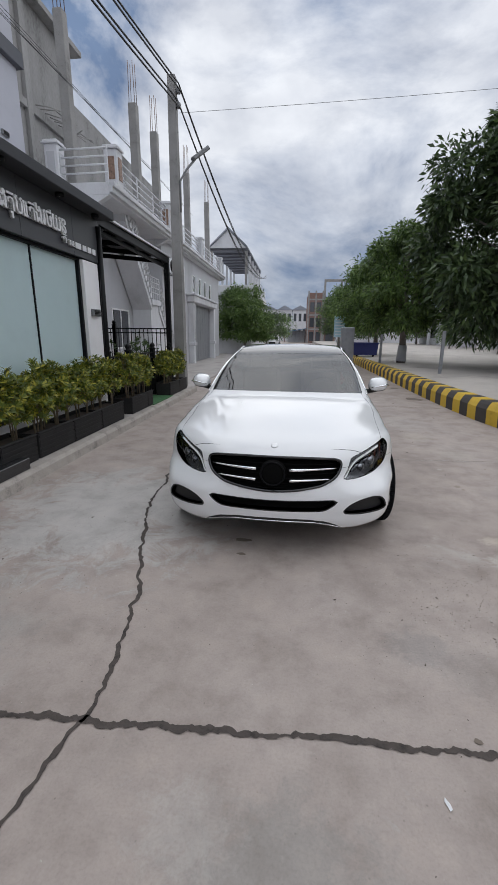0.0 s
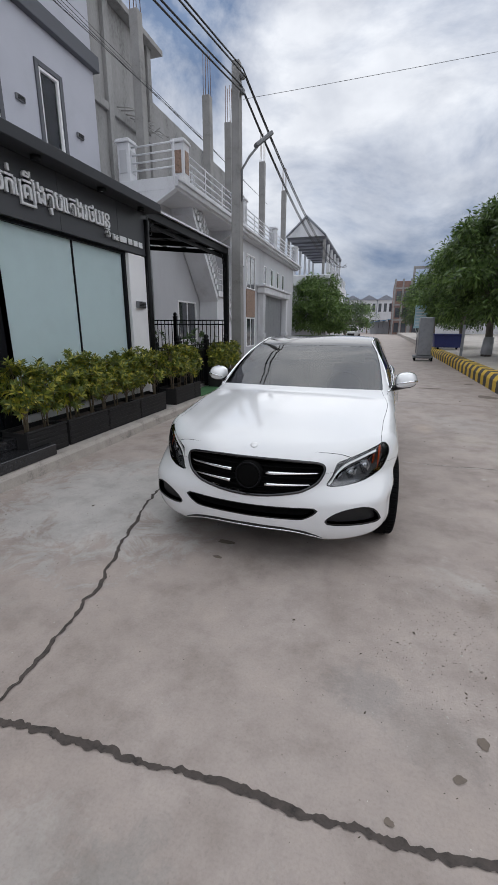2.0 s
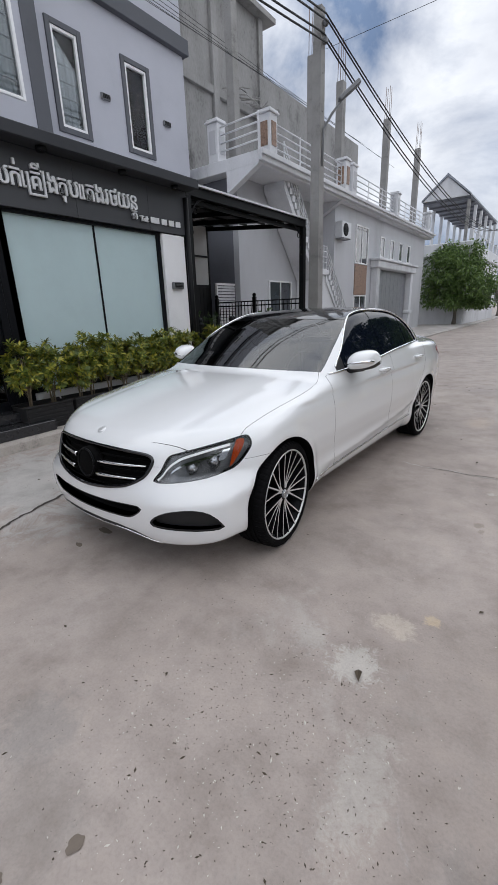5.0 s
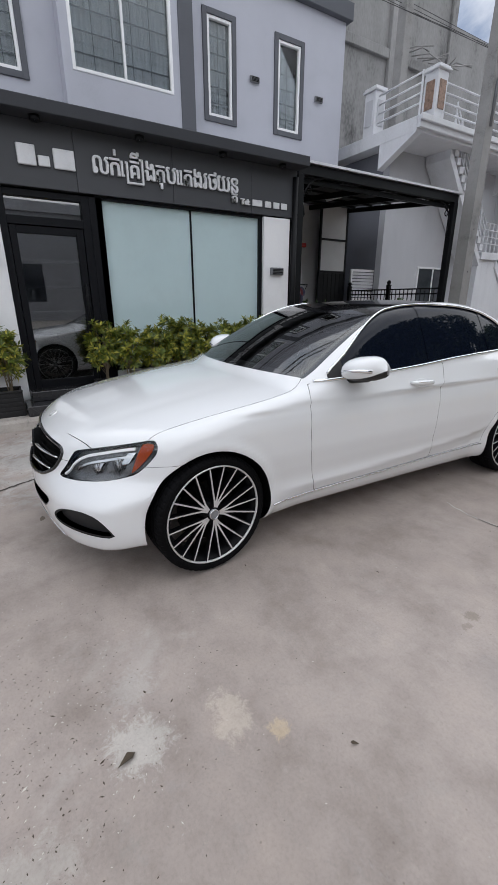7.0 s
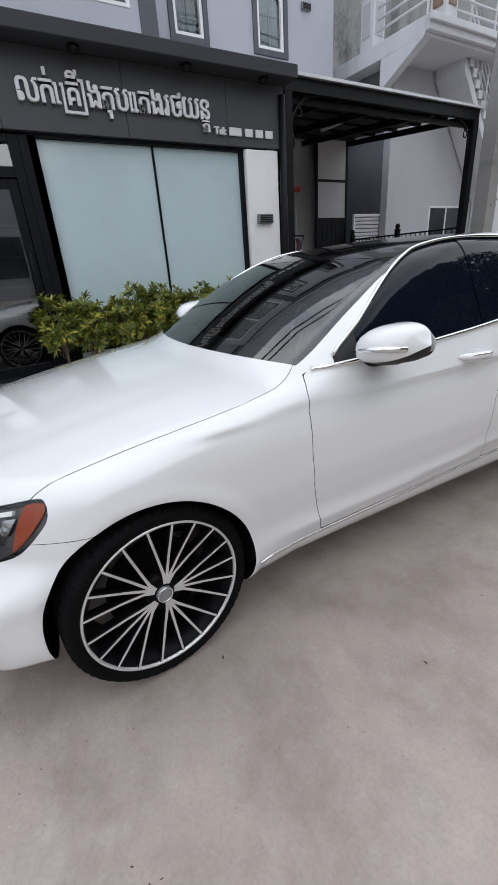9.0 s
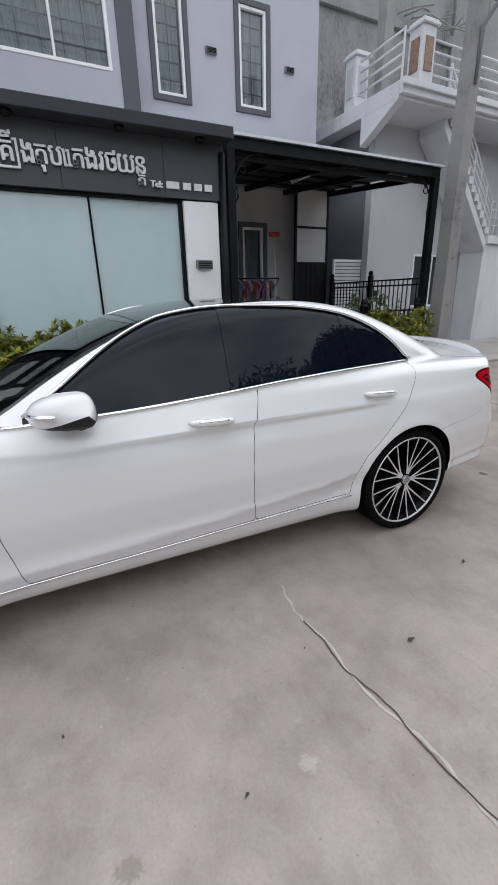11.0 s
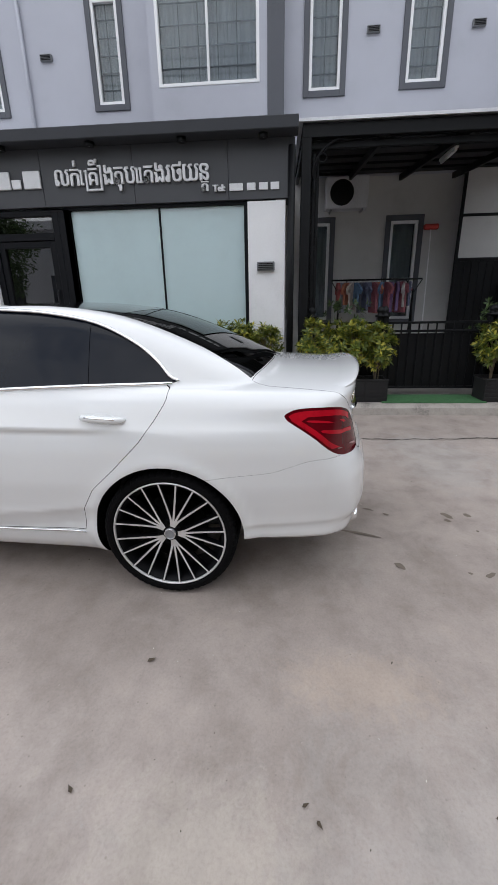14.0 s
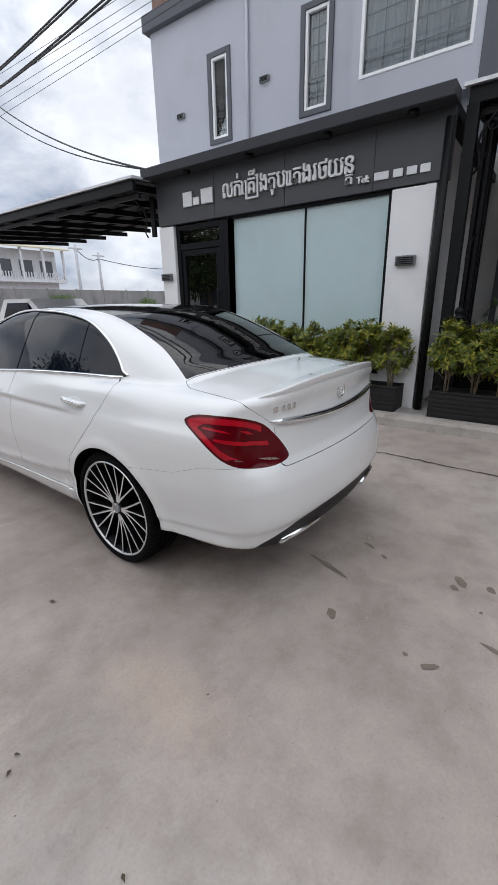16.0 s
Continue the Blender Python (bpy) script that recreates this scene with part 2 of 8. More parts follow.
MAT = {
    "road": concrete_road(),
    "tar": surf("joint_tar", (0.060, 0.049, 0.043), 0.85, var=0.45, scale=22, fine=140, bump=0.8),
    "kerb": surf("kerb_concrete", (0.34, 0.31, 0.28), 0.85, var=0.28, scale=5, bump=0.5),
    "pave": surf("pavement_concrete", (0.38, 0.355, 0.335), 0.85, var=0.22, scale=1.6, bump=0.35),
    "sand": surf("sandy_ground", (0.42, 0.385, 0.35), 0.9, var=0.22, scale=0.7, bump=0.6),
    "lav": surf("lavender_grey_paint", (0.415, 0.424, 0.478), 0.75, var=0.06, scale=1.2, bump=0.08),
    "slate": surf("slate_grey_paint", (0.085, 0.089, 0.104), 0.7, var=0.08, scale=1.5, bump=0.06),
    "sign": surf("sign_panel_charcoal", (0.046, 0.048, 0.054), 0.5, var=0.06, scale=1.2, bump=0.02),
    "cap": surf("cap_charcoal", (0.034, 0.036, 0.042), 0.6, spec=0.3, var=0.1, scale=2, bump=0.04),
    "white": surf("white_wall_paint", (0.76, 0.76, 0.77), 0.65, var=0.05, scale=2, bump=0.05),
    "offwhite": surf("weathered_white_paint", (0.60, 0.605, 0.63), 0.75, var=0.14, scale=1.4, bump=0.12, stretch=(1, 1, 0.35)),
    "grey": surf("light_grey_render", (0.47, 0.475, 0.50), 0.8, var=0.12, scale=0.9, bump=0.15, stretch=(1, 1, 0.4)),
    # dark render, also used to colour in the shade of rooms and a roof underside
    "dkgrey": surf("dark_grey_render_and_shade", (0.165, 0.17, 0.195), 0.8, var=0.1, scale=0.9, bump=0.12),
    "inner": surf("porch_wall_paint", (0.52, 0.515, 0.51), 0.8, var=0.1, scale=1.5, bump=0.1),
    "raw": surf("raw_concrete", (0.225, 0.222, 0.22), 0.9, var=0.38, scale=0.8, fine=18, bump=0.5, stretch=(1, 1, 0.45)),
    "rawcol": surf("raw_concrete_column", (0.25, 0.245, 0.24), 0.9, var=0.25, scale=2.5, bump=0.4),
    "rust": surf("rusted_steel", (0.16, 0.10, 0.075), 0.85, var=0.3, scale=8, bump=0.2),
    "black": surf("black_metal_paint", (0.005, 0.0055, 0.0065), 0.5, spec=0.2, var=0.25, scale=6, bump=0.04),
    "blackframe": surf("black_aluminium", (0.005, 0.0055, 0.0075), 0.45, spec=0.15, var=0.15, scale=4, bump=0.02),
    "pvc": surf("white_window_plastic", (0.78, 0.78, 0.79), 0.45, var=0.04, scale=3, bump=0.02),
    "tin": surf("galvanised_sheet", (0.62, 0.63, 0.65), 0.45, metal=0.3, var=0.12, scale=3, bump=0.05),
    "steel": surf("grey_steel", (0.30, 0.31, 0.33), 0.45, metal=0.6, var=0.15, scale=5, bump=0.05),
    "frost": surf("frosted_film_glass", (0.66, 0.80, 0.82), 0.16, var=0.05, scale=0.7, fine=5, bump=0.0, coat=0.6),
    "glassdark": surf("dark_house_glass", (0.05, 0.055, 0.065), 0.06, var=0.2, scale=1.5, bump=0.0, coat=0.5),
    "glass": pane("clear_pane", (0.80, 0.84, 0.86), 0.85),
    "doorglass": pane("smoked_pane", (0.62, 0.64, 0.66), 0.80, coat_ior=2.6),
    "curtain": surf("grey_curtain_cloth", (0.76, 0.77, 0.79), 0.9, var=0.25, scale=9, fine=90, bump=0.2, stretch=(3, 3, 0.15)),
    "letters": surf("brushed_metal_letters", (0.66, 0.665, 0.68), 0.45, metal=0.1, var=0.08, scale=5, bump=0.02),
    "yellow": surf("kerb_yellow_paint", (0.60, 0.40, 0.035), 0.7, var=0.18, scale=6, bump=0.2, rand=0.2),
    "kblack": surf("kerb_black_paint", (0.05, 0.045, 0.042), 0.75, var=0.3, scale=6, bump=0.2, rand=0.2),
    "brick": surf("red_brick_wall", (0.20, 0.125, 0.105), 0.9, var=0.25, scale=2.5, fine=30, bump=0.4),
    "roof": surf("grey_roof_sheet", (0.24, 0.26, 0.30), 0.55, var=0.12, scale=1.5, bump=0.1),
    "planter": surf("black_planter_plastic", (0.018, 0.0175, 0.018), 0.6, spec=0.3, var=0.3, scale=8, bump=0.3, rand=0.1),
    "soil": surf("potting_soil", (0.06, 0.045, 0.035), 0.95, var=0.4, scale=20, bump=0.8),
    "bark": surf("bark", (0.17, 0.15, 0.13), 0.9, var=0.35, scale=9, bump=0.8, stretch=(1, 1, 0.3)),
    "stem": surf("shrub_stem", (0.20, 0.16, 0.11), 0.9, var=0.3, scale=12, bump=0.3),
    "hedge": leaf_mat("croton_leaf", (0.125, 0.172, 0.024), (0.46, 0.41, 0.05)),
    "mango": leaf_mat("mango_leaf", (0.050, 0.088, 0.030), (0.11, 0.165, 0.055)),
    "bright": leaf_mat("bright_tree_leaf", (0.095, 0.165, 0.040), (0.21, 0.31, 0.085)),
    "granite": surf("black_granite", (0.02, 0.02, 0.022), 0.2, var=0.3, scale=30, fine=200, bump=0.0, coat=0.3),
    "turf": surf("artificial_turf", (0.045, 0.13, 0.05), 0.95, var=0.3, scale=30, fine=180, bump=1.0),
    "tilefloor": surf("porch_floor_tile", (0.30, 0.29, 0.28), 0.35, var=0.1, scale=3, bump=0.02),
    "cable": surf("black_cable", (0.02, 0.02, 0.022), 0.6, var=0.1, scale=3, bump=0.0),
    "lampgrey": surf("grey_lamp_housing", (0.16, 0.165, 0.175), 0.5, var=0.1, scale=6, bump=0.02),
    "blue": surf("navy_bin_plastic", (0.02, 0.028, 0.13), 0.5, var=0.15, scale=4, bump=0.05),
    "tarp": surf("blue_tarpaulin", (0.05, 0.16, 0.32), 0.7, var=0.2, scale=2, bump=0.3),
    "signblue": surf("pale_blue_sign", (0.42, 0.62, 0.70), 0.5, var=0.06, scale=3, bump=0.02),
    "red": surf("red_plastic", (0.42, 0.03, 0.02), 0.5, var=0.15, scale=8, bump=0.05),
    "brownpanel": surf("brown_patterned_panel", (0.23, 0.15, 0.11), 0.6, var=0.5, scale=14, fine=60, bump=0.3),
    "soffit": surf("painted_shade_soffit", (0.02, 0.02, 0.023), 0.7, var=0.2, scale=3, bump=0.05),
    "cream": surf("cream_awning", (0.55, 0.50, 0.38), 0.8, var=0.1, scale=1.5, bump=0.1),
    "dryleaf": surf("dry_leaf", (0.06, 0.045, 0.03), 0.85, var=0.3, scale=30, bump=0.1, rand=0.3),
    "wet": surf("wet_stain_concrete", (0.155, 0.125, 0.100), 0.75, var=0.2, scale=9, bump=0.1),
    "paleconc": surf("scoured_pale_concrete", (0.44, 0.415, 0.385), 0.85, var=0.16, scale=7, fine=90, bump=0.6),
    "stone": surf("pale_stone_chip", (0.55, 0.52, 0.47), 0.8, var=0.2, scale=20, bump=0.3, rand=0.2),
}

# daylight comes through the frosted film into the shop
fn, fl = MAT["frost"].node_tree.nodes, MAT["frost"].node_tree.links
f_tr, f_mix = fn.new("ShaderNodeBsdfTranslucent"), fn.new("ShaderNodeMixShader")
f_tr.inputs["Color"].default_value, f_mix.inputs[0].default_value = (0.85, 0.93, 0.93, 1), 0.3
fl.new(fn["Principled BSDF"].outputs[0], f_mix.inputs[1])
fl.new(f_tr.outputs[0], f_mix.inputs[2])
fl.new(f_mix.outputs[0], fn["Material Output"].inputs["Surface"])


# ---- mesh helpers ----
def _chamfer_template():
    faces = []
    idx = lambda c, a: c * 3 + a
    sg = [(x, y, z) for x in (-1, 1) for y in (-1, 1) for z in (-1, 1)]
    pts = []
    for s in sg:
        for a in range(3):
            pts.append([s[i] * (1.0 if i == a else 0.8) for i in range(3)])
    ci = {s: i for i, s in enumerate(sg)}
    for a in range(3):
        b, c = [i for i in range(3) if i != a]
        for s in (-1, 1):
            ring = []
            for p, q in ((-1, -1), (1, -1), (1, 1), (-1, 1)):
                k = [0, 0, 0]
                k[a], k[b], k[c] = s, p, q
                ring.append(idx(ci[tuple(k)], a))
            faces.append(ring)
        for p in (-1, 1):
            for q in (-1, 1):
                lo, hi = [0, 0, 0], [0, 0, 0]
                lo[a], lo[b], lo[c] = -1, p, q
                hi[a], hi[b], hi[c] = 1, p, q
                faces.append([idx(ci[tuple(lo)], b), idx(ci[tuple(hi)], b), idx(ci[tuple(hi)], c), idx(ci[tuple(lo)], c)])
    for s in sg:
        faces.append([idx(ci[s], a) for a in range(3)])
    out = []
    for f in faces:
        v = [Vector(pts[i]) for i in f]
        nrm = (v[1] - v[0]).cross(v[2] - v[0])
        out.append(f if nrm.dot(sum(v, Vector())) > 0 else f[::-1])
    return sg, out


_SG, _CF = _chamfer_template()


class Mesh:
    """Collects vertices and faces for one mesh."""

    def __init__(self):
        self.v, self.f, self.mi, self.smooth = [], [], [], []

    def add(self, verts, faces, mi=0, smooth=False):
        o = len(self.v)
        self.v += [tuple(p) for p in verts]
        self.f += [[i + o for i in f] for f in faces]
        self.mi += [mi] * len(faces)
        self.smooth += [smooth] * len(faces)
        return self

    def box(self, x0, x1, y0, y1, z0, z1, b=0.004, mi=0, m=None):
        x0, x1, y0, y1, z0, z1 = min(x0, x1), max(x0, x1), min(y0, y1), max(y0, y1), min(z0, z1), max(z0, z1)
        c = ((x0 + x1) / 2, (y0 + y1) / 2, (z0 + z1) / 2)
        h = ((x1 - x0) / 2, (y1 - y0) / 2, (z1 - z0) / 2)
        b = min(b, *(0.45 * k for k in h))
        pts = []
        for s in _SG:
            for a in range(3):
                p = Vector([c[i] + s[i] * (h[i] - (0 if i == a else b)) for i in range(3)])
                pts.append(m @ p if m else p)
        return self.add(pts, _CF, mi)

    def tube(self, path, r, n=8, mi=0, caps=True, flat=1.0):
        """A round bar along a path; r is one radius or one for each point."""
        path = [Vector(p) for p in path]
        rs = r if isinstance(r, (list, tuple)) else [r] * len(path)
        rings, up = [], None
        for i, p in enumerate(path):
            d = (path[min(i + 1, len(path) - 1)] - path[max(i - 1, 0)]).normalized()
            if up is None:
                up = Vector((0, 0, 1)) if abs(d.z) < 0.9 else Vector((1, 0, 0))
            a = d.cross(up).normalized()
            up = a.cross(d).normalized()
            rings.append([p + (a * math.cos(k * math.tau / n) + up * math.sin(k * math.tau / n) * flat) * rs[i] for k in range(n)])
        vs = [q for ring in rings for q in ring]
        fs = []
        for i in range(len(path) - 1):
            for k in range(n):
                fs.append([i * n + k, i * n + (k + 1) % n, (i + 1) * n + (k + 1) % n, (i + 1) * n + k])
        fs = [f[::-1] for f in fs]
        self.add(vs, fs, mi, True)
        if caps:
            o = len(self.v) - len(vs)
            self.f += [[o + k for k in range(n)], [o + (len(path) - 1) * n + k for k in range(n)][::-1]]
            self.mi += [mi, mi]
            self.smooth += [False, False]
        return self

    def lathe(self, prof, n=32, centre=(0, 0, 0), axis="z", mi=0, smooth=True, closed=False):
        """Turns (radius, height) points round an axis."""
        vs = []
        for r, h in prof:
            for k in range(n):
                a = k * math.tau / n
                c, s = r * math.cos(a), r * math.sin(a)
                p = {"z": (c, s, h), "x": (h, c, s), "y": (s, h, c)}[axis]
                vs.append([p[i] + centre[i] for i in range(3)])
        fs = []
        m = len(prof)
        for i in range(m - (0 if closed else 1)):
            j = (i + 1) % m
            for k in range(n):
                fs.append([i * n + k, i * n + (k + 1) % n, j * n + (k + 1) % n, j * n + k])
        return self.add(vs, fs, mi, smooth)

    def prism(self, poly, axis, a, b, mi=0):
        """A polygon, given in the two other axes, drawn out along an axis from a to b."""
        def at(p, w):
            return {"x": (w, p[0], p[1]), "y": (p[0], w, p[1]), "z": (p[0], p[1], w)}[axis]
        n = len(poly)
        area = sum(poly[i][0] * poly[(i + 1) % n][1] - poly[(i + 1) % n][0] * poly[i][1] for i in range(n))
        flip = (area < 0) != (axis == "y")
        vs = [at(p, a) for p in poly] + [at(p, b) for p in poly]
        fs = [list(range(n))[::-1], list(range(n, 2 * n))] + [[i, (i + 1) % n, n + (i + 1) % n, n + i] for i in range(n)]
        if flip != (b < a):
            fs = [f[::-1] for f in fs]
        return self.add(vs, fs, mi)

    def data(self, name, mats):
        me = bpy.data.meshes.new(name)
        me.from_pydata(self.v, [], self.f)
        for m in mats if isinstance(mats, (list, tuple)) else [mats]:
            me.materials.append(MAT[m] if isinstance(m, str) else m)
        me.polygons.foreach_set("material_index", self.mi)
        me.polygons.foreach_set("use_smooth", self.smooth)
        me.update()
        return me


def part(name, mesh, mats, parent=None, label="", m=None):
    """Links a mesh as one object, under a thing or a part."""
    ob = new(name, mesh.data(name, mats) if isinstance(mesh, Mesh) else mesh)
    ob.parent = parent
    if m is not None:
        ob.matrix_basis = m
    return tagged(ob, label)


def thing(name, at, label, category, group="", turn=0.0):
    """An empty at the thing's base, to carry its parts."""
    ob = new(name)
    ob.empty_display_size = 0.1
    ob.matrix_basis = pose(*at, 0, 0, turn)
    return tagged(ob, label, category, group)


def setting(name, mesh, mats, label, category="", m=None):
    ob = new(name, mesh.data(name, mats))
    if m is not None:
        ob.matrix_basis = m
    return tagged(ob, label, category, "", "structure")


def wall(mesh, x_front, x_back, ys, zs, holes):
    """A wall that runs along y, from x_front to x_back, with holes (y0, y1, z0, z1) through it."""
    yy = sorted({*ys, *[h[0] for h in holes], *[h[1] for h in holes]})
    zz = sorted({*zs, *[h[2] for h in holes], *[h[3] for h in holes]})
    yy = [y for y in yy if ys[0] <= y <= ys[1]]
    zz = [z for z in zz if zs[0] <= z <= zs[1]]
    inside = lambda y, z: any(h[0] < y < h[1] and h[2] < z < h[3] for h in holes)
    s = 1 if x_front > x_back else -1
    solid = {}
    for i in range(len(yy) - 1):
        for j in range(len(zz) - 1):
            solid[i, j] = not inside((yy[i] + yy[i + 1]) / 2, (zz[j] + zz[j + 1]) / 2)
    for (i, j), ok in solid.items():
        if not ok:
            continue
        a, b, c, d = yy[i], yy[i + 1], zz[j], zz[j + 1]
        quads = [[(x_front, a, c), (x_front, b, c), (x_front, b, d), (x_front, a, d)], [(x_back, b, c), (x_back, a, c), (x_back, a, d), (x_back, b, d)]]
        if not solid.get((i - 1, j)):
            quads.append([(x_back, a, c), (x_front, a, c), (x_front, a, d), (x_back, a, d)])
        if not solid.get((i + 1, j)):
            quads.append([(x_front, b, c), (x_back, b, c), (x_back, b, d), (x_front, b, d)])
        if not solid.get((i, j - 1)):
            quads.append([(x_back, a, c), (x_back, b, c), (x_front, b, c), (x_front, a, c)])
        if not solid.get((i, j + 1)):
            quads.append([(x_front, a, d), (x_front, b, d), (x_back, b, d), (x_back, a, d)])
        for q in quads:
            mesh.add(q if s > 0 else q[::-1], [[0, 1, 2, 3]])
    return mesh


# ---- ground, street, pavements ----
g = Mesh()
g.add([(-600, -600, 0), (600, -600, 0), (600, 600, 0), (-600, 600, 0)], [[0, 1, 2, 3]])
setting("ground", g, "road", "worn warm-grey street concrete with stains, scoured patches and painted car shade", "street")


def strip(name, pts, width, mat, label, z=0.004, jag=0.35, step=0.011, seed=1, wander=0.5, cat="joint"):
    """A ragged flat band along a line on the ground."""
    rnd = random.Random(seed)
    path = []
    for (xa, ya), (xb, yb) in zip(pts, pts[1:]):
        n = max(2, int(math.hypot(xb - xa, yb - ya) / step))
        path += [Vector((xa + (xb - xa) * k / n, ya + (yb - ya) * k / n)) for k in range(n)]
    path.append(Vector(pts[-1]))
    vs, wob = [], 0.0
    for i, p in enumerate(path):
        d = (path[min(i + 1, len(path) - 1)] - path[max(0, i - 1)]).normalized()
        nrm = Vector((-d.y, d.x))
        run = i * step
        wob = width * (wander * noise.noise(Vector((run * 4.5, seed, 0.3))) + 0.6 * wander * noise.noise(Vector((run * 13.0, seed, 4.1))) + 0.35 * noise.noise(Vector((run * 34.0, seed, 8.7))))
        end = min(1.0, 0.15 + i * 0.08, 0.15 + (len(path) - 1 - i) * 0.08)
        c = p + nrm * wob
        w = width * end * (0.5 + 0.30 * noise.noise(Vector((run * 3.1, seed, 1.7))) + 0.35 * noise.noise(Vector((run * 22.0, seed, 6.2))) + jag * rnd.uniform(-0.16, 0.16))
        w = max(0.003, w)
        vs += [(c.x + nrm.x * w, c.y + nrm.y * w, z), (c.x - nrm.x * w, c.y - nrm.y * w, z)]
    m = Mesh()
    m.add(vs, [[2 * i, 2 * i + 1, 2 * i + 3, 2 * i + 2] for i in range(len(path) - 1)])
    for f in m.f:
        a, b, c = (Vector(m.v[k]) for k in f[:3])
        if (b - a).cross(c - a).z < 0:
            f.reverse()
    return setting(name, m, mat, label, cat)


strip("joint_1", [(-2.7, 1.20), (-1.18, 1.262), (-0.81, 1.27), (0.0, 1.30), (0.82, 1.318), (3.4, 1.42)], 0.028, "tar", "dark tar-filled cross joint in the street concrete", seed=3, jag=0.9, wander=0.9)
strip("joint_2", [(-0.97, 0.2), (-0.90, 0.89), (-0.81, 1.27), (-0.84, 1.70), (-0.91, 2.13), (-1.10, 2.7), (-1.31, 3.38), (-1.36, 4.14), (-1.52, 5.2), (-1.66, 6.2), (-1.76, 7.0), (-1.69, 7.97), (-1.8, 9.6), (-1.75, 14.0)], 0.021, "tar", "ragged dark crack along the street concrete", seed=5, wander=1.6)
strip("joint_3", [(2.5, 5.32), (1.87, 5.29), (1.55, 5.26), (1.37, 5.27), (1.24, 5.245)], 0.0045, "tar", "thin broken crack across the street", seed=8, wander=5.0)
strip("joint_6", [(2.7, 5.33), (1.87, 5.29), (1.55, 5.26), (1.37, 5.27), (1.24, 5.245), (0.97, 5.29)], 0.013, "paleconc", "pale crumbled edge of a crack across the street", z=0.0025, seed=8, wander=2.0)
strip("joint_4", [(-2.7, 9.82), (0.0, 9.66), (3.3, 9.38)], 0.012, "tar", "thin dark cross joint in the street", seed=9)
strip("joint_5", [(-2.7, 15.5), (3.0, 15.2)], 0.012, "tar", "thin dark cross joint in the street", seed=10)

left = Mesh()
left.prism([(-2.72, 0.0), (-2.74, 0.09), (-2.78, 0.125), (-2.90, 0.13), (-2.90, -0.05), (-2.72, -0.05)], "y", -30, 11.4)
setting("kerb_1", left, "kerb", "worn grey concrete kerb along the shop fronts", "kerb")
pv = Mesh()
pv.box(-6.9, -2.902, -30, 11.4, -0.05, 0.125, 0.002)
setting("pavement_1", pv, "pave", "raised concrete apron before the shop and porches", "pavement")
pv = Mesh()
pv.prism([(-3.0, -0.05), (-3.0, 0.05), (-3.15, 0.10), (-12, 0.14), (-12, -0.05)], "y", 11.402, 60)
setting("pavement_2", pv, "pave", "low concrete pavement before the neighbouring houses", "pavement")
tf = Mesh()
tf.box(-3.34, -2.86, 8.16, 9.5, 0.126, 0.145, 0.004)
setting("turf_mat", tf, "turf", "strip of green artificial turf under the gate", "turf")

# raised pavement behind the striped kerb
KERB = [(4.9, 2.0), (4.15, 4.6), (3.62, 7.0), (3.46, 8.2), (3.39, 9.5), (3.36, 11.0), (3.37, 14.3), (3.38, 18.0), (3.34, 23.0), (3.25, 31.0)]


def kerb_x(y):
    for (xa, ya), (xb, yb) in zip(KERB, KERB[1:]):
        if ya <= y <= yb:
            return xa + (xb - xa) * (y - ya) / (yb - ya)
    return KERB[0][0] if y < KERB[0][1] else KERB[-1][0]


KERB_TOP = 0.38
rp = Mesh()
ys = [-40 + 2 * k for k in range(21)] + [2 + 0.5 * k for k in range(1, 53)] + [30, 60, 120]
top = [(kerb_x(y) + 0.30, y, KERB_TOP) for y in ys] + [(60, y, KERB_TOP + 0.02) for y in ys]
n = len(ys)
rp.add(top, [[i, n + i, n + i + 1, i + 1] for i in range(n - 1)])
rp.add([(p[0], p[1], p[2]) for p in top[:n]] + [(p[0], p[1], -0.05) for p in top[:n]], [[i, i + 1, n + i + 1, n + i] for i in range(n - 1)])
setting("pavement_3", rp, "sand", "pale sandy raised pavement under the trees", "pavement")

# ---- the grey house with the shop ----
HX = -6.8
NARROW = [(0.80, 1.45, 4.98, 6.72), (3.18, 3.88, 5.0, 6.80), (7.18, 7.95, 5.03, 6.91), (8.92, 9.74, 5.07, 6.93)]
PORCH = [(7.17, 7.88, 0.95, 3.03), (8.88, 9.62, 0.95, 3.03)]
BAY = (4.55, 6.39, 5.19, 7.05)
hm = wall(Mesh(), HX, HX - 0.2, (-0.95, 10.95), (3.72, 7.6), NARROW + [(BAY[0], BAY[1], BAY[2], BAY[3])])
setting("wall_house_front", hm, "lav", "lavender-grey painted upper wall of the house", "wall")
hm = wall(Mesh(), HX, HX - 0.2, (-0.95, 10.95), (0.0, 3.72), PORCH)
setting("wall_house_porch", hm, "inner", "pale painted ground-floor wall inside the porches", "wall")
hb = Mesh()
hb.box(-14, HX - 0.2, -0.95, -0.75, 0, 7.6).box(-14, HX - 0.2, 10.75, 10.95, 0, 7.6).box(-14, -13.8, -0.75, 10.75, 0, 7.6).box(-13.8, HX - 0.2, -0.75, 10.75, 7.4, 7.6)
setting("wall_house_sides", hb, "lav", "lavender-grey side and back walls of the house", "wall")
# backdrop in dark grey: the unlit rooms' shade is put into its colour
ib = Mesh()
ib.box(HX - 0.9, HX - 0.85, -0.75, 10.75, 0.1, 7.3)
setting("wall_house_inner", ib, "dkgrey", "inner wall coloured dark for the room's shade behind the windows", "wall")
pp = Mesh()
pp.box(HX - 0.25, HX + 0.14, -1.08, 11.05, 7.6, 7.93, 0.01)
setting("trim_parapet", pp, "slate", "slate-grey parapet band along the roof edge", "trim")
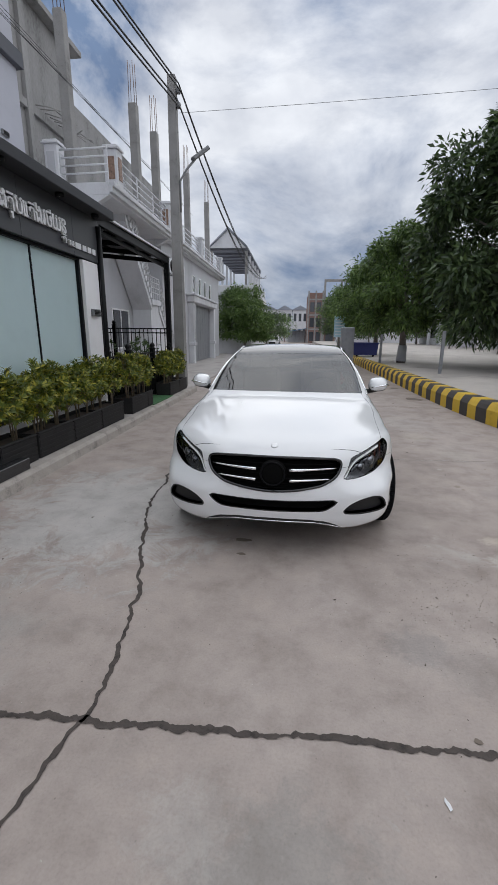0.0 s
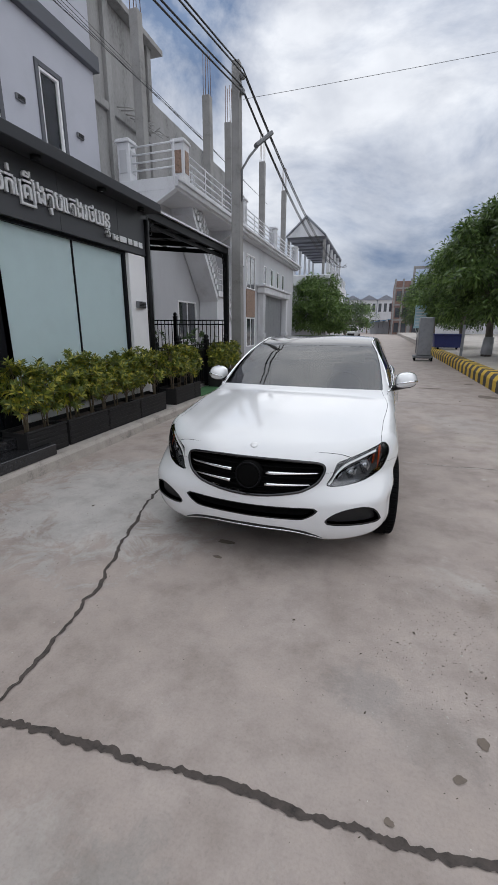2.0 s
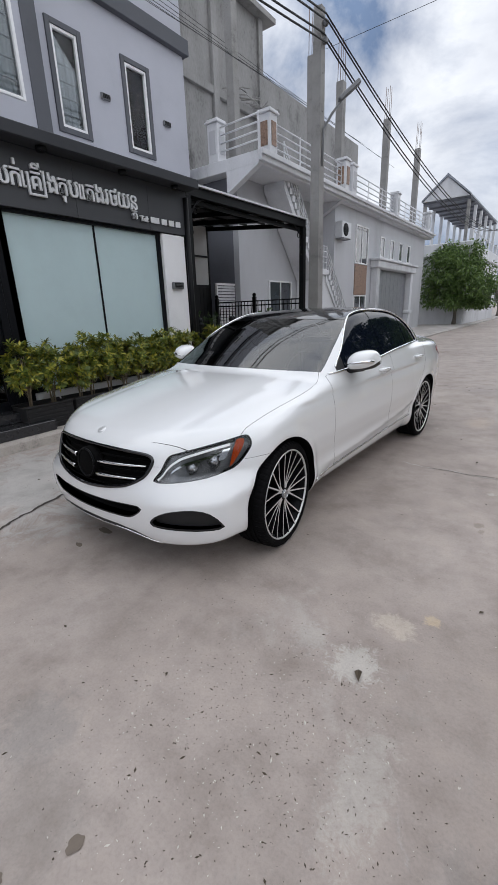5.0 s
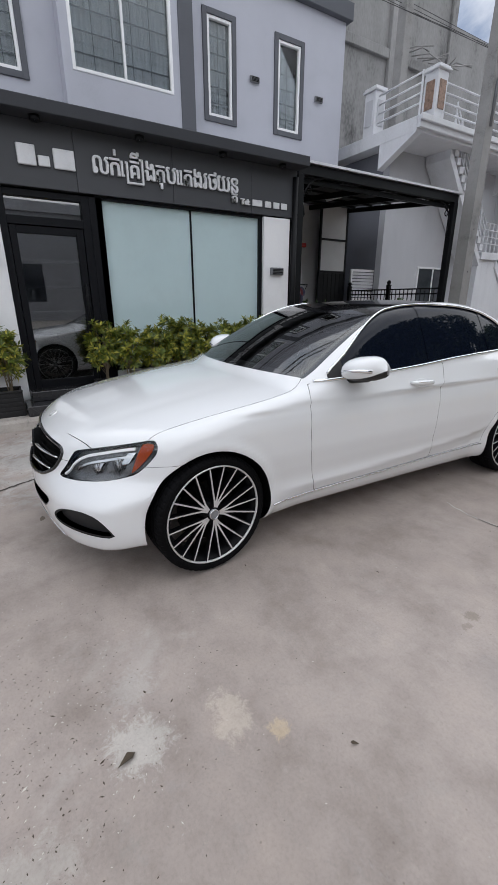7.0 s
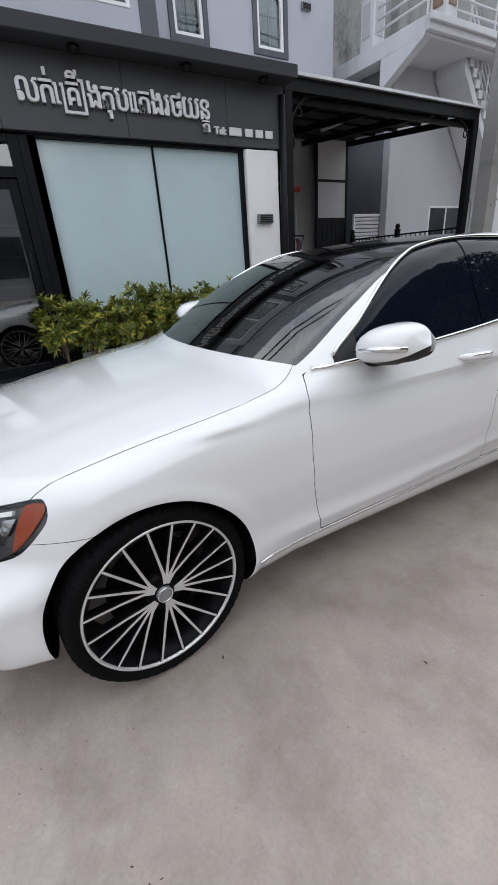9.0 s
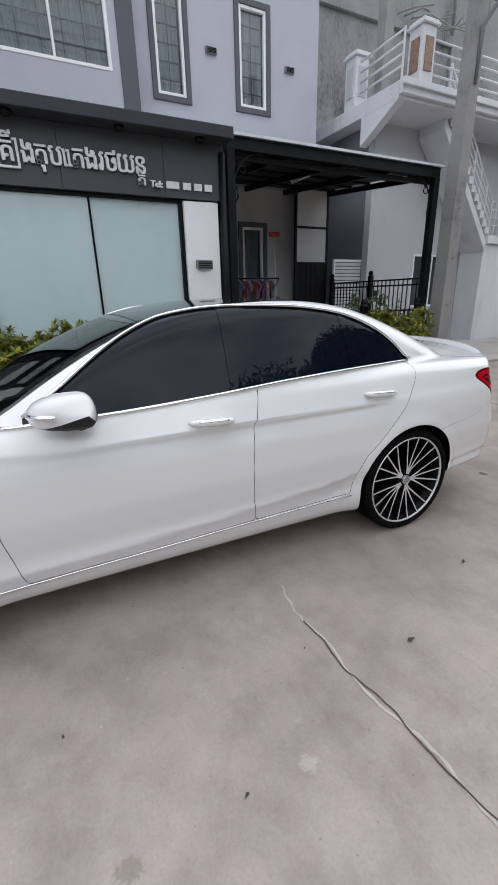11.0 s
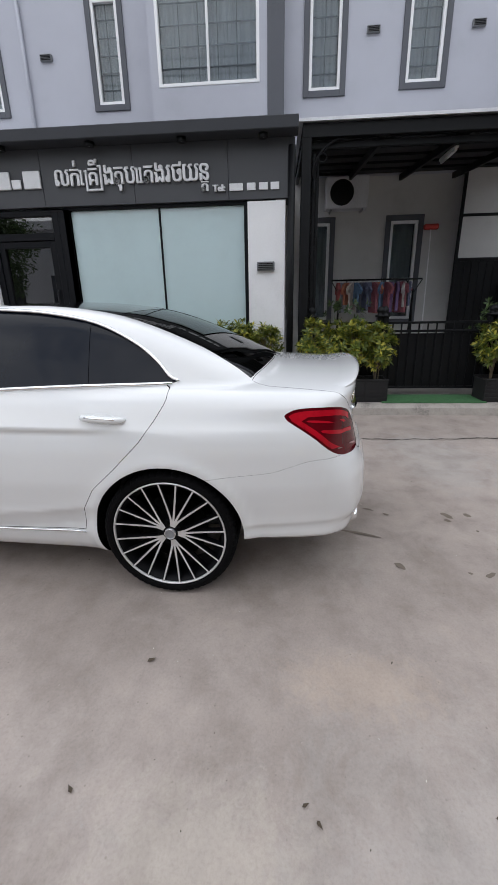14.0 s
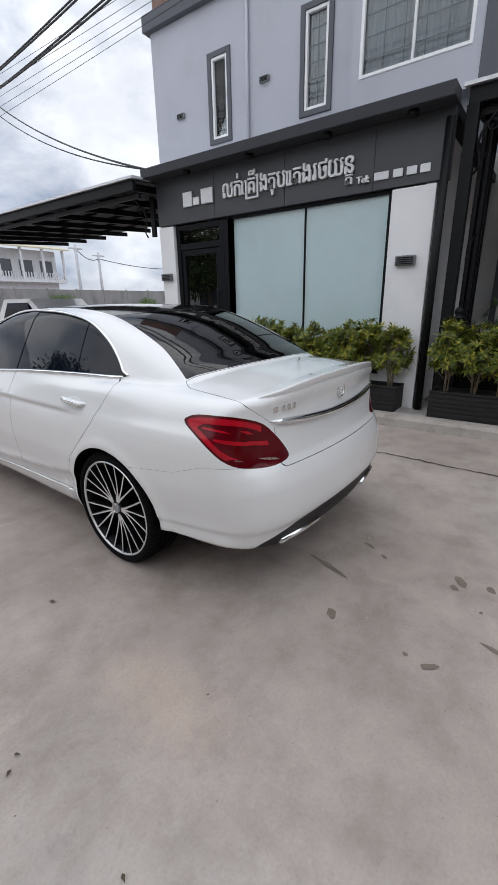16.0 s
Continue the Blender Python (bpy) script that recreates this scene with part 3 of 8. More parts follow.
setting("wall_house_top", Mesh().box(HX - 0.2, HX, 1.6, 10.95, 7.93, 9.6, 0.01), "lav", "lavender-grey wall above the slate band", "wall")
rb = Mesh()
rb.box(HX - 0.4, HX - 0.12, -0.95, 1.598, 7.93, 9.4, 0.01)
setting("wall_roof_room", rb, "brick", "red brick wall of the roof room behind the parapet", "wall")
bay = Mesh()
wall(bay, -6.48, -6.56, (4.40, 6.53), (4.62, 7.6), [BAY])
bay.box(HX - 0.0, -6.56, 4.40, 4.48, 4.62, 7.6).box(HX, -6.56, 6.45, 6.53, 4.62, 7.6).box(HX, -6.56, 4.48, 6.45, 4.62, 4.70)
setting("bay_window_wall", bay, "lav", "lavender-grey box bay on the upper floor", "wall")
pl = Mesh()
pl.box(HX + 0.002, -6.46, 6.53, 6.83, 3.4, 7.6, 0.006)
setting("trim_pilaster", pl, "slate", "slate-grey vertical pilaster beside the bay", "trim")
pi = Mesh()
pi.tube([(HX + 0.05, 1.92, 3.4), (HX + 0.05, 1.92, 7.6)], 0.035, 10)
setting("trim_downpipe", pi, "lav", "painted rainwater pipe on the house wall", "pipe")


def window(name, x, y0, y1, z0, z1, label, surround=True, bars="", lights=1, curtain=True, bar_gap=0.3):
    """A framed window in a wall that faces +x."""
    w = thing(name, (x, (y0 + y1) / 2, z0), label, "window")
    w["kind"] = "structure"
    h, hw = z1 - z0, (y1 - y0) / 2
    if surround:
        m = Mesh()
        for a, b, c, d in ((-hw, -hw + 0.10, 0, h), (hw - 0.10, hw, 0, h), (-hw + 0.10, hw - 0.10, 0, 0.10), (-hw + 0.10, hw - 0.10, h - 0.10, h)):
            m.box(-0.12, 0.035, a, b, c, d, 0.005)
        part("surround", m, "slate", w, "slate-grey surround")
        i = 0.10
    else:
        i = 0.0
    fw = 0.055
    m = Mesh()
    for a, b, c, d in ((-hw + i, -hw + i + fw, i, h - i), (hw - i - fw, hw - i, i, h - i), (-hw + i + fw, hw - i - fw, i, i + fw), (-hw + i + fw, hw - i - fw, h - i - fw, h - i)):
        m.box(-0.09, 0.012, a, b, c, d, 0.006)
    fr = part("window_frame", m, "pvc", w, "white plastic frame")
    span = 2 * (hw - i - fw)
    for k in range(lights):
        a = -hw + i + fw + span * k / lights
        b = a + span / lights
        if k:
            part("mullion", Mesh().box(-0.07, 0.004, a - 0.02, a + 0.02, i + fw, h - i - fw, 0.004), "pvc", w)
        g = part("pane", Mesh().box(-0.052, -0.046, a, b, i + fw, h - i - fw, 0.001), "glass", w)
        g.visible_shadow = False
    if curtain:
        m = Mesh()
        n = int(span / 0.022)
        vs = []
        for k in range(n + 1):
            y = -hw + i + fw + span * k / n
            gap = abs(y) < 0.05 and lights == 1
            vs += [(-0.145 + 0.026 * math.sin(k * 1.15 + math.sin(k * 0.31)), y, i), (-0.145 + 0.020 * math.sin(k * 1.15 + math.sin(k * 0.31)), y, h - i)]
        m.add(vs, [[2 * k, 2 * k + 2, 2 * k + 3, 2 * k + 1] for k in range(n)], 0, True)
        part("curtain", m, "curtain", w, "hanging grey gathered curtain")
    if bars:
        m = Mesh()
        rows = max(2, int(h / bar_gap))
        for r in range(1, rows):
            z = i + (h - 2 * i) * r / rows
            m.box(-0.100, -0.090, -hw + i, hw - i, z - 0.012, z + 0.012, 0.002)
        for c in range(1, max(2, int(span / bar_gap))):
            y = -span / 2 + span * c / max(2, int(span / bar_gap))
            m.box(-0.089, -0.079, y - 0.008, y + 0.008, i, h - i, 0.002)
        part("security_bars", m, "steel", w, "grey steel security bars inside")
    return w


for k, h in enumerate(NARROW):
    window(f"window_{k + 1}", HX, *h, "narrow white-framed window with slate surround and curtain", bars="y")
window("window_5", -6.48, *BAY, "wide white two-light window of the bay with curtains", surround=False, bars="y", lights=2)
for k, h in enumerate(PORCH):
    window(f"window_{k + 6}", HX, *h, "tall narrow porch window with grey surround", curtain=True)

# shop front
SX = -3.345
sh = Mesh()
sh.box(HX, -3.30, 2.55, 2.67, 0.1, 3.2, 0.003).box(HX, -3.30, 6.74, 6.86, 0.1, 3.2, 0.003)
setting("wall_shop_sides", sh, "white", "white side walls of the shop", "wall")
sh = Mesh()
sh.box(HX, -3.245, 2.55, 6.95, 3.28, 3.40, 0.005)
setting("ceiling_shop", sh, "cap", "flat roof slab over the shop", "ceiling")
sh = Mesh()
sh.box(-3.24, -2.97, 2.50, 7.0, 3.295, 3.425, 0.008)
setting("trim_shop_cap", sh, "cap", "charcoal projecting cap above the shop sign", "trim")
sf = Mesh()
sf.box(-6.6, -3.3, 2.67, 6.74, 0.126, 0.34, 0.002)
setting("floor_shop", sf, "tilefloor", "tiled shop floor", "floor")
for a, b in ((2.55, 2.87), (6.38, 6.86)):
    setting("wall_shop_pier", Mesh().box(-3.42, -3.24, a, b, 0.12, 2.63, 0.006), "white", "white painted pier beside the shop front", "wall")
setting("wall_shop_base", Mesh().box(-3.42, -3.25, 4.0, 6.38, 0.12, 0.52, 0.006), "white", "low white wall under the shop window", "wall")
sign = thing("sign_board", (-3.238, 4.72, 2.65), "charcoal panelled shop sign board with raised metal letters", "sign")
for a, b in ((-2.17, -0.972), (-0.968, 0.228), (0.232, 1.428), (1.432, 2.25)):
    part("panel", Mesh().box(-0.10, 0.0, a, b, 0.0, 0.643, 0.003), "sign", sign)

shop = thing("shop_window", (SX, 5.19, 0.52), "wide shop window with frosted pale teal film and black frame", "window")
shop["kind"] = "structure"
m = Mesh()
m.box(-0.05, 0.05, -1.25, -1.17, 0, 2.13).box(-0.05, 0.05, 1.14, 1.20, 0, 2.13).box(-0.05, 0.05, -1.17, 1.14, 2.09, 2.13).box(-0.05, 0.05, -1.17, 1.14, 0, 0.06)
part("window_frame", m, "blackframe", shop, "black aluminium frame")
part("mullion", Mesh().box(-0.02, 0.016, 0.018, 0.042, 0.06, 2.09), "blackframe", shop)
part("pane", Mesh().box(-0.012, 0.0, -1.17, 0.018, 0.06, 2.09, 0.002), "frost", shop)
part("pane", Mesh().box(-0.012, 0.0, 0.042, 1.14, 0.06, 2.09, 0.002), "frost", shop)

door = thing("shop_door", (SX, 3.36, 0.34), "closed black-framed glass shop door with transom", "door")
door["kind"] = "structure"
m = Mesh()
m.box(-0.06, 0.05, -0.49, -0.41, 0, 2.29).box(-0.06, 0.05, 0.41, 0.50, 0, 2.29).box(-0.06, 0.05, -0.41, 0.41, 2.22, 2.29).box(-0.06, 0.05, -0.41, 0.41, 1.93, 2.02)
m.box(-0.06, 0.05, 0.50, 0.66, 0, 2.29)
part("door_frame", m, "blackframe", door, "black aluminium frame")
lf = Mesh()
lf.box(-0.03, 0.03, -0.405, -0.33, 0.01, 1.925).box(-0.03, 0.03, 0.32, 0.405, 0.01, 1.925).box(-0.03, 0.03, -0.33, 0.32, 0.01, 0.13).box(-0.03, 0.03, -0.33, 0.32, 1.84, 1.925)
lv = part("leaf", lf, "blackframe", door)
part("pane", Mesh().box(-0.005, 0.003, -0.33, 0.32, 0.13, 1.84, 0.001), "doorglass", lv)
part("handle", Mesh().tube([(0.035, 0.355, 0.75), (0.075, 0.355, 0.80), (0.075, 0.355, 1.25), (0.035, 0.355, 1.30)], 0.013, 8), "black", lv, "black pull handle")
part("pane", Mesh().box(-0.005, 0.003, -0.41, 0.41, 2.02, 2.22, 0.001), "doorglass", door)

st = Mesh()
st.box(-3.24, -2.80, 2.80, 3.95, 0.127, 0.25, 0.006)
setting("step_1", st, "granite", "polished black granite step at the shop door", "step")
st = Mesh()
st.box(-3.30, -3.06, 2.88, 3.90, 0.252, 0.37, 0.006)
setting("step_2", st, "granite", "upper black granite step at the shop door", "step")

# inside of the shop, seen through the door
setting("wall_shop_back", Mesh().box(-6.6, -6.5, 2.67, 6.74, 0.34, 3.2), "inner", "plain back wall of the shop", "wall")
shelf = thing("display_shelf", (-5.9, 3.6, 0.34), "pale shop shelf unit with boxed goods", "shelf")
for k in range(5):
    part("board", Mesh().box(-0.2, 0.2, -0.8, 0.8, 0.05 + 0.42 * k, 0.08 + 0.42 * k), "pvc", shelf)
for s in (-0.8, 0.77):
    part("upright", Mesh().box(-0.2, 0.2, s, s + 0.03, 0, 1.8), "pvc", shelf)



# ---- porches beside the shop ----
def porch(name, y0, y1, front_x, z_front, z_back, label, back_x=-6.82):
    p = thing(name, (front_x, (y0 + y1) / 2, z_front), label, "canopy")
    L, hw, rise = front_x - back_x, (y1 - y0) / 2, z_back - z_front
    sh = Mesh()
    sh.prism([(0.10, 0.0), (0.10, 0.035), (-L, rise + 0.035), (-L, rise)], "y", -hw - 0.05, hw + 0.05)
    part("roof_sheet", sh, "tin", p, "galvanised roof sheet with a bright edge")
    # near-black sheet that paints the shade on the tin's underside
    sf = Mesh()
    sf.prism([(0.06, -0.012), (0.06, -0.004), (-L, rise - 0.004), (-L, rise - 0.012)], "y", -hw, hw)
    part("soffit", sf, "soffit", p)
    part("front_beam", Mesh().box(-0.02, 0.05, -hw, hw, -0.15, -0.014, 0.004), "black", p)
    part("front_beam", Mesh().box(-0.10, -0.05, -hw, hw, -0.24, -0.17, 0.004), "black", p)
    n = max(4, int((y1 - y0) / 0.95))
    for k in range(n + 1):
        y = -hw + 0.04 + (2 * hw - 0.08) * k / n
        r = Mesh()
        r.prism([(-0.05, -0.15), (-0.05, -0.05), (-L, rise - 0.05), (-L, rise - 0.15)], "y", y - 0.025, y + 0.025)
        part("rafter", r, "black", p)
    for k in range(1, 6):
        x = -L * k / 6
        part("purlin", Mesh().box(x - 0.03, x + 0.03, -hw, hw, rise * k / 6 - 0.052, rise * k / 6 - 0.014, 0.003), "black", p)
    return p


def bracket(parent, y, z, s, x=0.0):
    """A curled iron bracket in the corner of a post and a beam."""
    m = Mesh()
    arc = [(x, y + s * (0.42 - 0.42 * math.cos(a)), z - 0.50 + 0.42 * math.sin(a) + 0.08) for a in [math.pi / 2 * k / 8 for k in range(9)]]
    m.tube(arc, 0.013, 6)
    m.tube([(x, y, z - 0.62), (x, y + s * 0.05, z - 0.55), (x, y + s * 0.03, z - 0.42)], 0.012, 6)
    m.tube([(x, y + s * 0.14, z - 0.16), (x, y + s * 0.24, z)], 0.011, 6)
    ring = [(x, y + s * 0.13 + 0.05 * math.cos(a), z - 0.20 + 0.05 * math.sin(a)) for a in [math.tau * k / 10 for k in range(11)]]
    m.tube(ring, 0.009, 6)
    part("bracket", m, "black", parent, "curled wrought-iron bracket")


pr = porch("porch_canopy", 7.06, 11.12, -3.37, 3.45, 3.78, "black steel porch canopy with a galvanised sheet roof")
for y in (-1.98, 1.97):
    part("post", Mesh().box(-0.06, 0.06, y - 0.06, y + 0.06, -3.33, -0.15, 0.006), "black", pr)
bracket(pr, -1.91, -0.15, 1)
bracket(pr, 1.90, -0.15, -1)
part("post", Mesh().box(-3.30, -3.2, 1.87, 1.97, -3.33, 0.10, 0.006), "black", pr)
lt = thing("tube_light", (-5.0, 9.35, 3.50), "white tube light fixed under the porch roof", "lamp")
part("tube", Mesh().tube([(-0.30, 0.0, 0), (0.30, 0.0, 0)], 0.022, 8), "pvc", lt)
part("batten", Mesh().box(-0.32, 0.32, -0.03, 0.03, 0.02, 0.06), "pvc", lt)
pr2 = porch("porch_canopy", -5.6, 2.50, -2.85, 3.27, 3.52, "black steel porch canopy over the side yard")
part("post", Mesh().box(-0.06, 0.06, -4.04, -3.92, -3.15, -0.15, 0.006), "black", pr2)
part("wall_bracket", Mesh().box(-0.45, -0.40, 3.90, 3.99, -0.75, -0.15, 0.006), "black", pr2)
bracket(pr2, 3.92, -0.15, -1, -0.3)
dp = Mesh()
dp.tube([(-3.22, 6.93, 0.13), (-3.22, 6.93, 3.2)], 0.045, 12)
setting("downpipe", dp, "black", "black rainwater pipe between shop and porch", "pipe")
cb = Mesh()
cb.tube([(-3.24, 6.885, 1.2), (-3.23, 6.885, 2.3), (-3.22, 6.90, 2.62), (-3.2, 6.92, 3.0)], 0.008, 6)
setting("conduit", cb, "cable", "thin cable running down beside the pier", "cable")


def railing(name, a, b, z0, z1, label, gap=0.11, posts=2, finials=True, cat="fence", bar=0.009):
    """An iron fence panel between two points on the ground."""
    d = Vector((b[0] - a[0], b[1] - a[1], 0))
    L = d.length
    f = thing(name, (a[0], a[1], z0), label, cat, turn=math.degrees(math.atan2(d.y, d.x)))
    h = z1 - z0
    for z in (0.10, h - 0.03, h - 0.14):
        part("rail", Mesh().box(0, L, -0.018, 0.018, z - 0.015, z + 0.015, 0.003), "black", f)
    me = Mesh().box(-bar, bar, -bar, bar, 0.10, h - 0.03, 0.002).data("bar", "black")
    for k in range(1, int(L / gap)):
        o = part("bar", me, "black", f)
        o.location = (k * L / int(L / gap), 0, 0)
    for k in range(posts):
        x = L * k / max(1, posts - 1)
        m = Mesh().box(x - 0.045, x + 0.045, -0.045, 0.045, 0, h + 0.05, 0.005)
        if finials:
            m.lathe([(0.0, h + 0.05), (0.07, h + 0.05), (0.07, h + 0.075), (0.035, h + 0.085), (0.05, h + 0.12), (0.055, h + 0.14), (0.03, h + 0.18), (0.0, h + 0.19)][::-1], 12, (x, 0, 0))
        part("post", m, "black", f)
    return f


railing("side_fence", (-6.30, 11.2), (-4.95, 11.2), 0.126, 1.72, "black iron side fence with turned finials", posts=2)
railing("side_fence", (-4.95, 11.2), (-3.42, 11.2), 0.126, 1.72, "black iron side fence beside the porch post", posts=1)
railing("front_gate", (-3.36, 8.22), (-3.36, 9.62), 0.146, 1.16, "black iron front gate of the porch", posts=2)
railing("front_fence", (-3.36, 9.66), (-3.36, 10.95), 0.146, 1.16, "black iron front fence of the porch", posts=2)
railing("front_fence", (-3.36, 7.24), (-3.36, 8.16), 0.146, 1.16, "black iron front fence behind the planters", posts=2)

# black sheets added behind the bars stand in for the shaded porch
for f in [o for o in bpy.data.objects if o.name.startswith(("front_gate", "front_fence"))]:
    L = max(o.location.x for o in f.children) + 0.1
    part("backing", Mesh().box(0.03, L - 0.03, 0.022, 0.028, 0.10, 0.84, 0.002), "black", f, "added black sheet for the shade behind the bars")
fg = thing("folding_gate", (-3.50, 7.22, 0.126), "folded black steel gate standing beside the porch post", "gate")
for k in range(7):
    part("bar", Mesh().box(-0.09 * k - 0.02, -0.09 * k + 0.02, 0.05 * (k % 2) - 0.02, 0.05 * (k % 2) + 0.02, 0.03, 3.05, 0.004), "black", fg)
for z in (0.3, 1.1, 1.9, 2.7):
    part("link", Mesh().tube([(-0.09 * k, 0.05 * (k % 2), z + 0.12 * (k % 2)) for k in range(7)], 0.010, 6), "black", fg)

sc = thing("porch_screen", (-6.46, 10.65, 0.125), "black steel screen with frosted upper panels at the porch end", "screen")
part("frame", Mesh().box(-0.03, 0.03, -0.47, -0.42, 0, 3.6).box(-0.03, 0.03, 0.42, 0.47, 0, 3.6).box(-0.03, 0.03, -0.42, 0.42, 2.0, 2.06).box(-0.03, 0.03, -0.42, 0.42, 2.78, 2.83), "black", sc)
for k in range(6):
    y = -0.42 + 0.14 * k
    part("slat", Mesh().box(-0.015, 0.015, y + 0.003, y + 0.137, 0.02, 2.0, 0.004), "black", sc)
for a, b in ((2.06, 2.78), (2.83, 3.58)):
    part("panel", Mesh().box(-0.008, 0.008, -0.42, 0.42, a, b, 0.002), "inner", sc, "cloudy plastic panel")

wg = thing("side_gate", (-6.34, 11.75, 0.125), "closed white slatted gate beside the neighbour's wall", "gate")
part("frame", Mesh().box(-0.03, 0.03, -0.52, -0.47, 0, 2.12).box(-0.03, 0.03, 0.47, 0.52, 0, 2.12).box(-0.03, 0.03, -0.47, 0.47, 2.06, 2.12).box(-0.03, 0.03, -0.47, 0.47, 0.02, 0.08), "pvc", wg)
for k in range(24):
    part("slat", Mesh().box(-0.015, 0.015, -0.47, 0.47, 0.09 + 0.082 * k, 0.155 + 0.082 * k, 0.003), "offwhite", wg)


def aircon(x, y, z, label, turn=0.0, size=1.0):
    a = thing("air_conditioner", (x, y, z), label, "air conditioner", turn=turn)
    part("body", Mesh().box(0.0, 0.30, -0.40, 0.40, 0.0, 0.55, 0.015), "offwhite" if size >= 1 else "tin", a, "off-white metal casing")
    g = Mesh()
    for k in range(5):
        g.tube([(0.315, -0.1 + (0.045 + 0.042 * k) * math.cos(q), 0.275 + (0.045 + 0.042 * k) * math.sin(q)) for q in [math.tau * j / 20 for j in range(21)]], 0.004, 5)
    part("grille", g, "black", a)
    part("fan_opening", Mesh().lathe([(0.0, 0.308), (0.215, 0.308), (0.225, 0.30)][::-1], 28, (0, -0.1, 0.275), "x"), "black", a, "dark round fan opening")
    for y2 in (-0.3, 0.3):
        part("bracket", Mesh().box(-0.0, 0.32, y2 - 0.015, y2 + 0.015, -0.04, -0.003), "steel", a)
    return a


aircon(-6.78, 8.05, 3.12, "white wall-mounted outdoor air conditioner unit in the porch")
aircon(-5.38, 17.50, 3.93, "weathered outdoor air conditioner on the neighbour's wall", size=0.9)

# clothes rail
cr = thing("clothes_rack", (-6.0, 8.62, 0.126), "black folding clothes rack hung with children's clothes", "clothes rack")
part("rail", Mesh().tube([(0, -0.85, 1.68), (0, 0.85, 1.68)], 0.016, 8), "black", cr)
for y in (-0.70, 0.70):
    part("leg", Mesh().tube([(0.25, y, 0.0), (0, y, 1.2), (-0.25, y, 0.0)], 0.013, 6), "black", cr)
    part("upright", Mesh().tube([(0, y, 0.6), (0, y, 1.5)], 0.014, 6), "black", cr)
    part("strut", Mesh().tube([(0, y - 0.15, 1.67), (0, y, 1.42), (0, y + 0.15, 1.67)], 0.010, 6), "black", cr)
rnd = random.Random(11)
CLOTH = [(0.30, 0.10, 0.12), (0.12, 0.13, 0.20), (0.45, 0.43, 0.42), (0.16, 0.10, 0.22), (0.36, 0.34, 0.36), (0.10, 0.17, 0.28), (0.42, 0.16, 0.10), (0.24, 0.25, 0.30), (0.5, 0.42, 0.38), (0.30, 0.07, 0.07), (0.06, 0.06, 0.08), (0.34, 0.20, 0.34)]
cm = [surf(f"cloth_{k}", c, 0.9, var=0.35, scale=14, fine=120, bump=0.2) for k, c in enumerate(CLOTH)]
for k in range(17):
    y = 7.90 + 0.085 * k + rnd.uniform(-0.015, 0.015)
    sz = rnd.uniform(0.42, 0.62)
    w = rnd.uniform(0.15, 0.21)
    sl = rnd.uniform(0.7, 1.0)
    t = thing("child_shirt", (-6.0, y, 1.795), "small shirt on a hanger on the clothes rack", "shirt", "clothes on the rack", turn=rnd.uniform(-32, 32))
    ht = Mesh()
    ht.tube([(0, 0, 0.03), (0.012, 0, 0.045), (0.02, 0, 0.03), (0.0, 0, 0.0), (0, 0, -0.03)], 0.0025, 5)
    ht.tube([(-w * 0.8, 0, -0.10), (0, 0, -0.03), (w * 0.8, 0, -0.10)], 0.004, 5)
    part("hanger", ht, "pvc", t)
    nx, nz = 8, 6
    out = [(-w * 0.30, -0.035), (w * 0.30, -0.035), (w * 0.85, -0.08), (w * 1.35, -0.20 * sl), (w * 1.05, -0.25), (w * 0.72, -0.16), (w * 0.70, -sz), (-w * 0.70, -sz), (-w * 0.72, -0.16), (-w * 1.05, -0.25), (-w * 1.35, -0.20 * sl), (-w * 0.85, -0.08)]
    sm = Mesh()
    ring_a = [(x, 0.022 + 0.012 * math.sin(9 * x / w + k) * (-z / sz), z) for x, z in out]
    ring_b = [(x, -0.022 + 0.012 * math.sin(8 * x / w + k) * (-z / sz), z) for x, z in out]
    q = len(out)
    halves = [[0, 1, 2, 5, 8, 11], [5, 6, 7, 8], [2, 3, 4, 5], [8, 9, 10, 11]]
    sm.add(ring_a + ring_b, [h[::-1] for h in halves] + [[i + q for i in h] for h in halves] + [[i, (i + 1) % q, q + (i + 1) % q, q + i] for i in range(q)])
    part("cloth", sm, cm[rnd.randrange(len(cm))], t)
mp = thing("mop", (-6.62, 9.72, 0.126), "upturned mop with a red head leaning on the porch wall", "mop")
part("pole", Mesh().tube([(0.16, 0.0, 0.0), (0.0, 0.0, 2.62)], 0.012, 6), "pvc", mp)
part("head", Mesh().box(-0.05, 0.05, -0.14, 0.14, 2.60, 2.70, 0.03), "red", mp, "red foam head")


# ---- vents, lamps and letters on the shop ----
def vent_lamp(x, y, z, label):
    v = thing("wall_vent", (x, y, z), label, "vent", "small louvred wall boxes")
    part("box", Mesh().box(0, 0.055, -0.115, 0.115, -0.055, 0.055, 0.008), "lampgrey", v)
    for k in range(4):
        part("slat", Mesh().box(0.056, 0.066, -0.095, 0.095, -0.040 + 0.022 * k, -0.030 + 0.022 * k, 0.002), "black", v)


for x, y, z in ((-3.238, 6.61, 1.87), (-3.238, 2.68, 1.87)):
    vent_lamp(x, y, z, "small grey louvred box on the white pier")
for y, z in ((-0.08, 5.76), (2.34, 5.88), (8.40, 5.97), (10.2, 5.96)):
    vent_lamp(HX + 0.003, y, z, "small grey louvred box on the upper wall")
